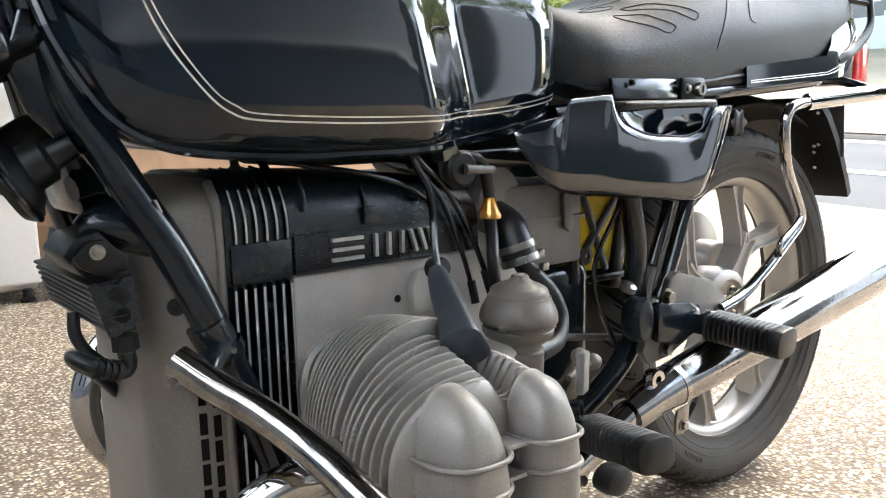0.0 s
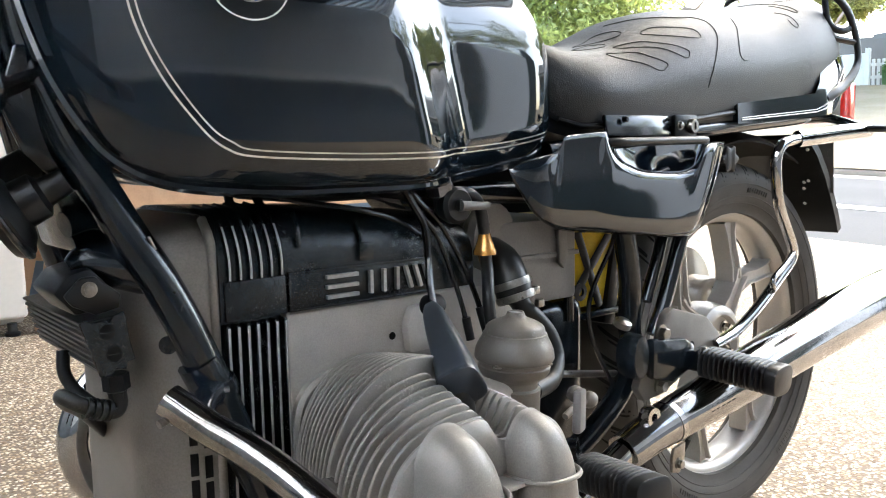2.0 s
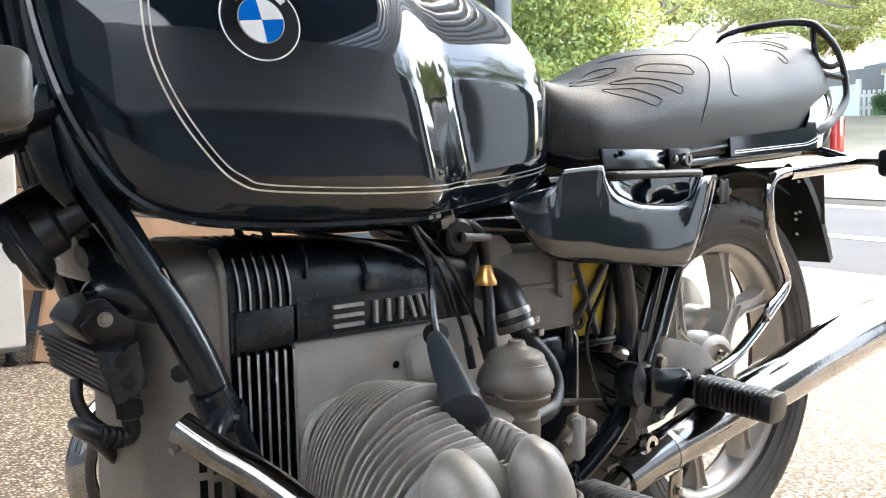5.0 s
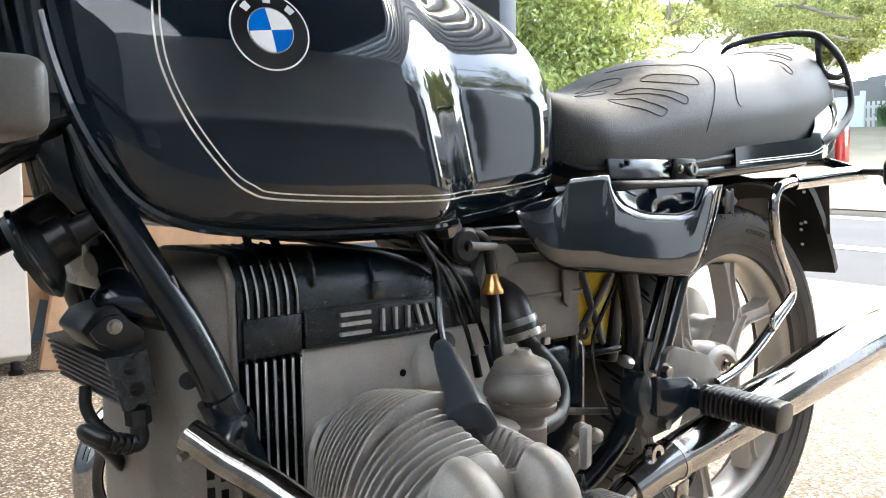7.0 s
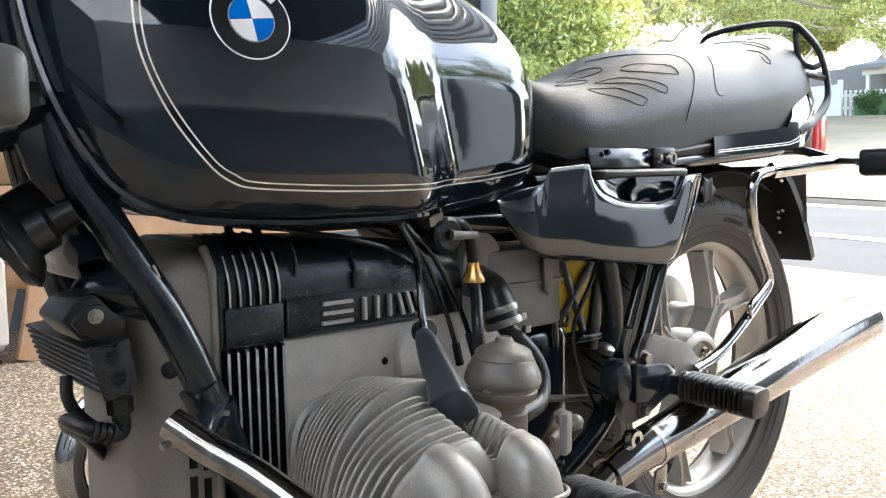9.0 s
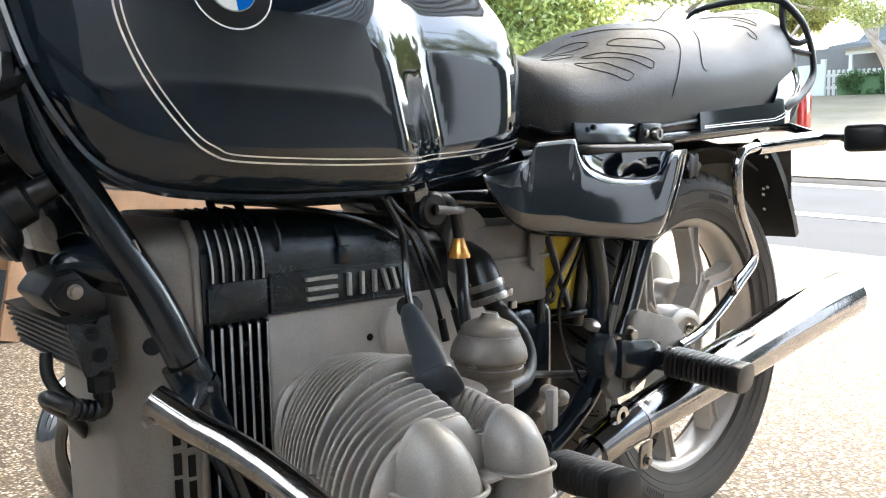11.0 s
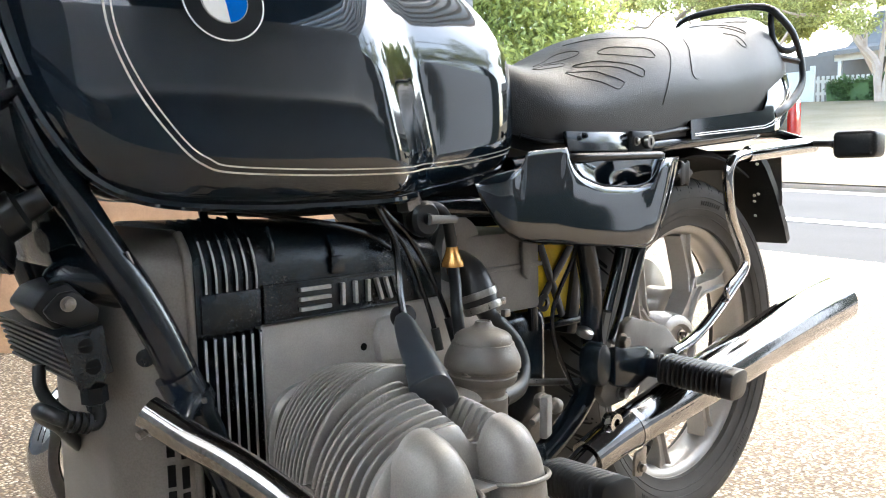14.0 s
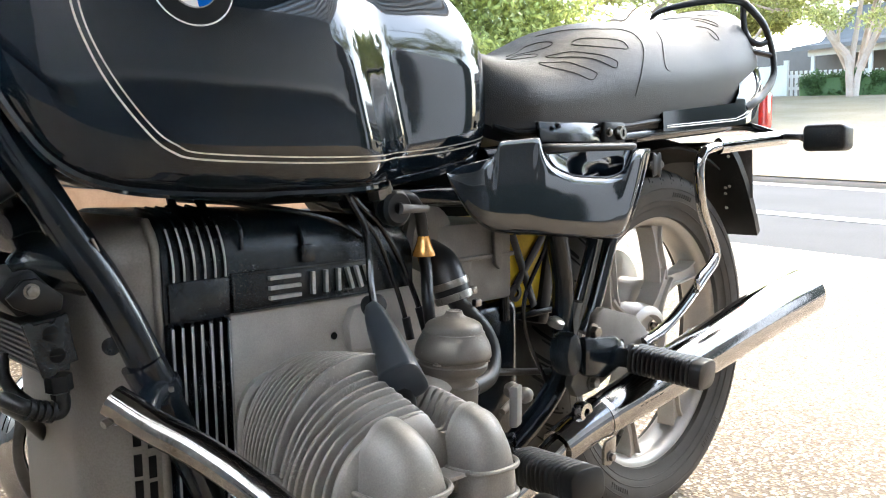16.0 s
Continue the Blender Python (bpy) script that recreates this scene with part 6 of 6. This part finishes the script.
# fuel tap, hose and filter
tap = lathe("fuel_tap", [(0.011, 0.022), (0.011, 0.008), (0.016, 0.006), (0.016, -0.012), (0.011, -0.014), (0.011, -0.036)], (0.080, -0.128, 0.622), (-0.2, 0, 1), DULL, bike, "grey metal fuel tap with a lever", 6)
lathe("dial", [(0.020, 0), (0.021, 0.004), (0.021, 0.012), (0.017, 0.016), (0.007, 0.016), (0.006, 0.020), (0.0005, 0.020)], (0.094, -0.130, 0.598), (0, -1, 0), PLASTIC, tap, "black round tap body", 32)
tube("tap_lever", [(0.090, -0.152, 0.598), (0.11, -0.153, 0.597), (0.132, -0.150, 0.596)], [0.006, 0.005, 0.0045], AIRBOX, tap, "grey lever", 4, 10)
tube("fuel_hose", [(0.100, -0.135, 0.612), (0.118, -0.138, 0.608), (0.131, -0.138, 0.592), (0.137, -0.137, 0.568), (0.138, -0.137, 0.562)], 0.0072, RUBBER, bike, "black rubber fuel hose", 6, 12)
filt = lathe("fuel_filter", [(0.0060, 0.022), (0.0066, 0.012), (0.0085, 0.003), (0.0120, -0.006), (0.0138, -0.010), (0.0138, -0.014), (0.008, -0.016), (0.0062, -0.024)], (0.138, -0.137, 0.553), (0, 0, 1), GOLD, bike, "amber inline fuel filter", 24)
tube("fuel_hose", [(0.137, -0.139, 0.538), (0.128, -0.152, 0.520), (0.116, -0.166, 0.495), (0.116, -0.170, 0.465), (0.120, -0.175, 0.43)], 0.0072, RUBBER, bike, "", 6, 12)

# carburettor and intake
carb = lathe("carburettor", [(0.0005, 0.0515), (0.0070, 0.0515), (0.0078, 0.0530), (0.0088, 0.0530), (0.0094, 0.0518), (0.0098, 0.0505), (0.0112, 0.0480), (0.0135, 0.0462), (0.0190, 0.0440), (0.0260, 0.0412), (0.0300, 0.0388), (0.0322, 0.0358), (0.0330, 0.0320), (0.0334, 0.0300), (0.0352, 0.0294), (0.0360, 0.0262), (0.0380, 0.0225), (0.0405, 0.0180), (0.0425, 0.0130), (0.0436, 0.0070), (0.0438, 0.0030), (0.0425, 0.0005), (0.0390, -0.0012), (0.0386, -0.0050), (0.0400, -0.0065), (0.0394, -0.0115), (0.0360, -0.0165), (0.0300, -0.0200), (0.0270, -0.0240), (0.0265, -0.0300), (0.030, -0.032), (0.030, -0.072), (0.024, -0.085), (0.001, -0.085)], (0.120, -0.202, 0.4305), (0.03, -0.03, 1), CARB, bike, "bell-shaped dull grey alloy carburettor", 48)
for a in range(0, 360, 90):
    p = Vector((0.120 + 0.0405 * math.cos(radians(a + 20)), -0.202 + 0.0405 * math.sin(radians(a + 20)), 0.4290))
    bolt("screw", p, (0.06, -0.05, 1), 0.0035, 0.004, DULL, carb)
box("tag", (0.150, -0.262, 0.352), (0.178, -0.252, 0.398), AIRBOX, carb, "", 0.003, 2, (0, 8, 30))
tube("throttle_arm", [(0.160, -0.24, 0.365), (0.185, -0.235, 0.372), (0.205, -0.232, 0.372)], 0.004, CARB, carb, "", 4, 10)
lathe("ball", [(0.001, 0.010), (0.006, 0.009), (0.0095, 0.004), (0.0095, -0.003), (0.005, -0.009), (0.001, -0.010)], (0.210, -0.231, 0.372), (1, 0, 0.1), CARB, carb, "", 18)
lathe("ball", [(0.001, 0.010), (0.006, 0.009), (0.0095, 0.004), (0.0095, -0.003), (0.005, -0.009), (0.001, -0.010)], (0.190, -0.228, 0.382), (1, 0, 0.1), CARB, carb, "", 18)
# Alloy pipe in black: the shade beside the carburettor is put into its colour.
pipe = tube("intake_pipe", [(0.168, -0.150, 0.494), (0.180, -0.156, 0.474), (0.197, -0.162, 0.456), (0.210, -0.168, 0.436), (0.212, -0.176, 0.412), (0.190, -0.190, 0.392), (0.15, -0.20, 0.388)], 0.0120, PLASTIC, bike, "curved alloy intake pipe, black for the shade on it", 6, 20)
tube("hose", [(0.176, -0.102, 0.534), (0.173, -0.130, 0.524), (0.170, -0.146, 0.504), (0.173, -0.153, 0.482)], 0.0220, RUBBER, bike, "black ribbed intake hose", 6, 20)
for c in ((0.1702, -0.1470, 0.5020), (0.1722, -0.1520, 0.4870)):
    lathe("hose_clamp", [(0.0215, -0.0042), (0.0238, -0.0042), (0.0242, 0.0), (0.0238, 0.0042), (0.0215, 0.0042)], c, (0.16, -0.28, -0.94), DULL, pipe, "steel hose clamp", 32, True)
    box("clamp_screw", (c[0] + 0.014, c[1] - 0.024, c[2] - 0.012), (c[0] + 0.024, c[1] - 0.016, c[2] - 0.003), DULL, pipe, "", 0.0015)
tube("throttle_shaft", [(0.02, -0.19, 0.40), (0.07, -0.20, 0.395), (0.10, -0.20, 0.395)], 0.021, ALLOY, carb, "", 4, 16)

# air box, battery and dark works behind
air = box("air_box", (0.185, -0.108, 0.462), (0.328, 0.10, 0.570), AIRBOX, bike, "grey air filter box", 0.006)
box("lid_edge", (0.183, -0.111, 0.520), (0.330, -0.105, 0.526), AIRBOX, air, "", 0.001)
prism("clip", [(0.285, 0.556), (0.300, 0.556), (0.303, 0.520), (0.296, 0.504), (0.287, 0.512)], -0.116, -0.109, AIRBOX, air, "", 0.0015)
lathe("intake_horn", [(0.03, -0.01), (0.038, 0), (0.044, 0.004), (0.046, 0.012), (0.042, 0.02), (0.03, 0.02)], (0.176, -0.09, 0.552), (0.2, -1, 0), AIRBOX, bike, "", 32)
bat = box("battery", (0.362, -0.062, 0.432), (0.475, 0.10, 0.560), YELLOW, bike, "yellow battery held by crossed black straps", 0.006)
for a, b in (((0.374, -0.066, 0.548), (0.425, -0.066, 0.432)), ((0.455, -0.066, 0.545), (0.372, -0.066, 0.455))):
    tube("strap", [a, b], 0.006, RUBBER, bat, "black rubber strap", 2, 8, False, (1.3, 0.35, (0, -1, 0)))
lathe("strap_hook", [(0.006, 0.0), (0.012, 0.0), (0.013, 0.003), (0.006, 0.004)], (0.376, -0.070, 0.458), (0, -1, 0), RUBBER, bat, "", 16, True)
for x in (0.452, 0.462):
    box("moulding", (x, -0.0645, 0.44), (x + 0.003, -0.0615, 0.55), YELLOW, bat, "", 0.0008)
tube("stay", [(0.335, -0.085, 0.60), (0.337, -0.085, 0.52), (0.338, -0.085, 0.425)], 0.007, FRAME, bike, "", 3, 10)
box("battery_tray", (0.34, -0.075, 0.418), (0.49, 0.11, 0.428), FRAME, bike, "", 0.002)
# Black enamel here stands for the shade behind the engine.
box("gearbox", (0.225, -0.085, 0.225), (0.375, 0.095, 0.455), FRAME, bike, "gearbox housing, shade put into its black colour", 0.02, 3)
tube("drive_boot", [(0.33, 0.02, 0.40), (0.40, 0.05, 0.385), (0.47, 0.08, 0.365)], [0.045, 0.05, 0.04], RUBBER, bike, "black ribbed rubber boot", 6, 18)
tube("brake_rod", [(0.24, -0.10, 0.372), (0.30, -0.11, 0.362), (0.40, -0.115, 0.345)], 0.005, DULL, bike, "", 4, 8)
tube("clutch_arm", [(0.22, -0.12, 0.405), (0.255, -0.12, 0.41), (0.28, -0.11, 0.41)], 0.006, DULL, bike, "", 4, 8)
tube("shock_absorber", [(0.60, 0.12, 0.66), (0.66, 0.12, 0.45), (0.70, 0.12, 0.33)], 0.03, FRAME, bike, "", 4, 16)
box("inner_guard", (0.45, -0.07, 0.40), (0.475, 0.07, 0.60), PLASTIC, bike, "black inner splash guard", 0.004, 2, (0, 12, 0))

# ---- crash bar ----
crash = tube("crash_bar", [(-0.246, -0.152, 0.449), (-0.224, -0.183, 0.427), (-0.207, -0.222, 0.413), (-0.193, -0.270, 0.396), (-0.187, -0.320, 0.382), (-0.184, -0.365, 0.368), (-0.170, -0.395, 0.345), (-0.13, -0.41, 0.30), (-0.06, -0.40, 0.22), (0.02, -0.32, 0.165), (0.06, -0.20, 0.16), (0.07, -0.11, 0.19)], 0.0148, DARKCHROME, bike, "chrome engine crash bar clamped to the frame, dark reflections in its colour", 6, 24)
tube("clamp", [(-0.207, -0.1275, 0.472), (-0.198, -0.128, 0.452), (-0.190, -0.129, 0.434)], 0.0200, FRAME, crash, "black clamp sleeve", 4, 24)
tube("clamp_band", [(-0.196, -0.128, 0.449), (-0.1915, -0.1285, 0.439)], 0.0222, FRAME, crash, "", 2, 24)
tube("clamp_arm", [(-0.198, -0.14, 0.446), (-0.216, -0.158, 0.443), (-0.226, -0.170, 0.437)], 0.012, FRAME, crash, "", 4, 14)
tube("stud", [(-0.230, -0.150, 0.438), (-0.257, -0.156, 0.4300)], 0.0040, DULL, crash, "", 3, 10)
bolt("nut", (-0.238, -0.152, 0.4355), (-0.93, -0.18, -0.30), 0.0078, 0.010, DULL, crash)
tube("clamp_pin", [(-0.204, -0.150, 0.4475), (-0.190, -0.152, 0.4475)], 0.0028, DULL, crash, "", 2, 8)

# ---- oil cooler and front works ----
cool = prism("oil_cooler", [(-0.2995, 0.518), (-0.272, 0.522), (-0.266, 0.482), (-0.2885, 0.476)], -0.1215, 0.070, COVER, bike, "black finned oil cooler with a drilled end plate")
for k in range(8):
    t = (k + 0.15) / 7.4
    lx, lz, rx, rz = -0.3065 + 0.0130 * t, 0.5195 - 0.0435 * t, -0.2705 + 0.0055 * t, 0.5235 - 0.042 * t
    prism("cooling_fin", [(lx, lz + 0.0014), (rx, rz + 0.0014), (rx, rz - 0.0014), (lx, lz - 0.0014)], -0.1214, 0.070, PLASTIC, cool, "", 0.0004, None, 1)
prism("end_plate", [(-0.307, 0.520), (-0.302, 0.5225), (-0.297, 0.5195), (-0.287, 0.521), (-0.283, 0.518), (-0.279, 0.5235), (-0.270, 0.5265), (-0.2665, 0.500), (-0.2630, 0.4835), (-0.270, 0.4825), (-0.271, 0.476), (-0.279, 0.4775), (-0.284, 0.473), (-0.293, 0.4725), (-0.2955, 0.481)], -0.1265, -0.1225, COVER, cool, "black end plate with two holes", 0.0006, None, 1)
for x, z in ((-0.2855, 0.5105), (-0.2805, 0.4910)):
    lathe("hole", [(0.0066, 0.0), (0.0066, 0.0005), (0.0004, 0.0005)], (x, -0.1266, z), (0, -1, 0), DARK, cool, "", 24)
    box("hole_edge", (x - 0.006, -0.1275, z - 0.0006), (x + 0.006, -0.1271, z + 0.0004), COVER, cool)
prism("bracket", [(-0.315, 0.543), (-0.301, 0.557), (-0.289, 0.558), (-0.268, 0.540), (-0.270, 0.528), (-0.290, 0.524), (-0.309, 0.534)], -0.116, -0.110, PLASTIC, cool, "black mounting bracket", 0.002)
prism("bracket", [(-0.322, 0.545), (-0.310, 0.560), (-0.291, 0.565), (-0.276, 0.548), (-0.28, 0.528), (-0.305, 0.524)], -0.1095, -0.035, PLASTIC, cool, "", 0.004)
bolt("bolt", (-0.2945, -0.116, 0.547), (0, -1, 0), 0.0050, 0.0045, DULL, cool)
lathe("union_nut", [(0.0115, 0.007), (0.0115, -0.007), (0.008, -0.009), (0.0075, -0.014)], (-0.2785, -0.119, 0.465), (-0.05, 0, 1), PLASTIC, cool, "", 6)
elbow = tube("cooler_elbow", [(-0.2785, -0.119, 0.458), (-0.2765, -0.119, 0.447), (-0.2795, -0.119, 0.4400), (-0.288, -0.119, 0.4405), (-0.302, -0.119, 0.446)], 0.0072, RUBBER, bike, "black oil hose elbow", 6, 14)
for k in range(4):
    x, z = -0.285 - 0.0058 * k, 0.4400 + 0.0020 * k
    tube("collar", [(x, -0.119, z), (x - 0.0028, -0.119, z + 0.001)], 0.0096, PLASTIC, elbow, "", 2, 16)
tube("oil_hose", [(-0.302, -0.119, 0.446), (-0.311, -0.117, 0.4515), (-0.317, -0.107, 0.455), (-0.316, -0.088, 0.452), (-0.305, -0.06, 0.438), (-0.28, -0.02, 0.415), (-0.25, 0.02, 0.38)], 0.0070, RUBBER, bike, "black oil hose", 6, 14)
tube("oil_hose", [(-0.297, -0.03, 0.480), (-0.299, -0.035, 0.462), (-0.294, -0.04, 0.447), (-0.285, -0.05, 0.435), (-0.27, -0.07, 0.422)], 0.0062, RUBBER, bike, "", 6, 12)
HORN, HORN_AXIS = Vector((-0.349, -0.085, 0.613)), (-0.84, 0.26, -0.47)
horn = lathe("horn", [(0.001, 0.014), (0.009, 0.014), (0.011, 0.009), (0.019, 0.007), (0.020, 0.004), (0.028, 0.004), (0.029, 0.008), (0.036, 0.009), (0.0405, 0.004), (0.0412, 0.0), (0.0395, -0.005), (0.034, -0.008), (0.030, -0.012), (0.021, -0.015), (0.020, -0.032), (0.013, -0.036), (0.011, -0.056), (0.001, -0.056)], HORN, HORN_AXIS, PLASTIC, bike, "round black horn", 40)
hx_, hy_, hz_ = frame_of(HORN_AXIS)
tube("rim", [HORN + 0.0408 * (math.cos(a) * hx_ + math.sin(a) * hy_) for a in np.linspace(0, 2 * math.pi, 40, endpoint=False)], 0.0028, FRAME, horn, "", 1, 8, True)
tube("horn_bracket", [(-0.30, -0.075, 0.60), (-0.275, -0.07, 0.605), (-0.255, -0.075, 0.60)], 0.012, FRAME, horn, "", 4, 10)
tube("cross_tube", [(-0.298, -0.082, 0.560), (-0.285, -0.085, 0.566), (-0.262, -0.088, 0.562), (-0.235, -0.090, 0.552)], [0.012, 0.018, 0.021, 0.020], FRAME, bike, "black rounded mount behind the down tube", 5, 16)
box("headstock_plate", (-0.300, -0.06, 0.575), (-0.250, 0.06, 0.675), FRAME, bike, "black steering head plate", 0.008, 2, (0, -14, 0))
tube("steering_head", [(-0.355, 0, 0.86), (-0.315, 0, 0.70)], 0.036, FRAME, bike, "", 2, 20)
for s in (-1, 1):
    tube("fork_leg", [(-0.355, 0.098 * s, 0.95), (-0.385, 0.098 * s, 0.84), (-0.44, 0.098 * s, 0.64), (-0.50, 0.098 * s, 0.42)], 0.0205, FRAME, bike, "black front fork leg", 4, 18)
box("fork_yoke", (-0.425, -0.125, 0.695), (-0.345, 0.125, 0.728), FRAME, bike, "black lower fork yoke", 0.01, 3, (0, -15, 0))
for p in ([(-0.45, -0.14, 0.668), (-0.40, -0.135, 0.690), (-0.35, -0.11, 0.716), (-0.30, -0.08, 0.735)], [(-0.45, -0.13, 0.655), (-0.40, -0.125, 0.681), (-0.35, -0.10, 0.709), (-0.29, -0.07, 0.730)], [(-0.45, -0.11, 0.650), (-0.40, -0.11, 0.672), (-0.35, -0.09, 0.700), (-0.30, -0.06, 0.722)]):
    tube("cable", p, 0.0042, CABLE, bike, "", 6, 8)
tube("wiring_loom", [(-0.43, -0.05, 0.60), (-0.36, -0.04, 0.63), (-0.30, -0.03, 0.66), (-0.2, 0, 0.68)], 0.015, RUBBER, bike, "", 6, 10)
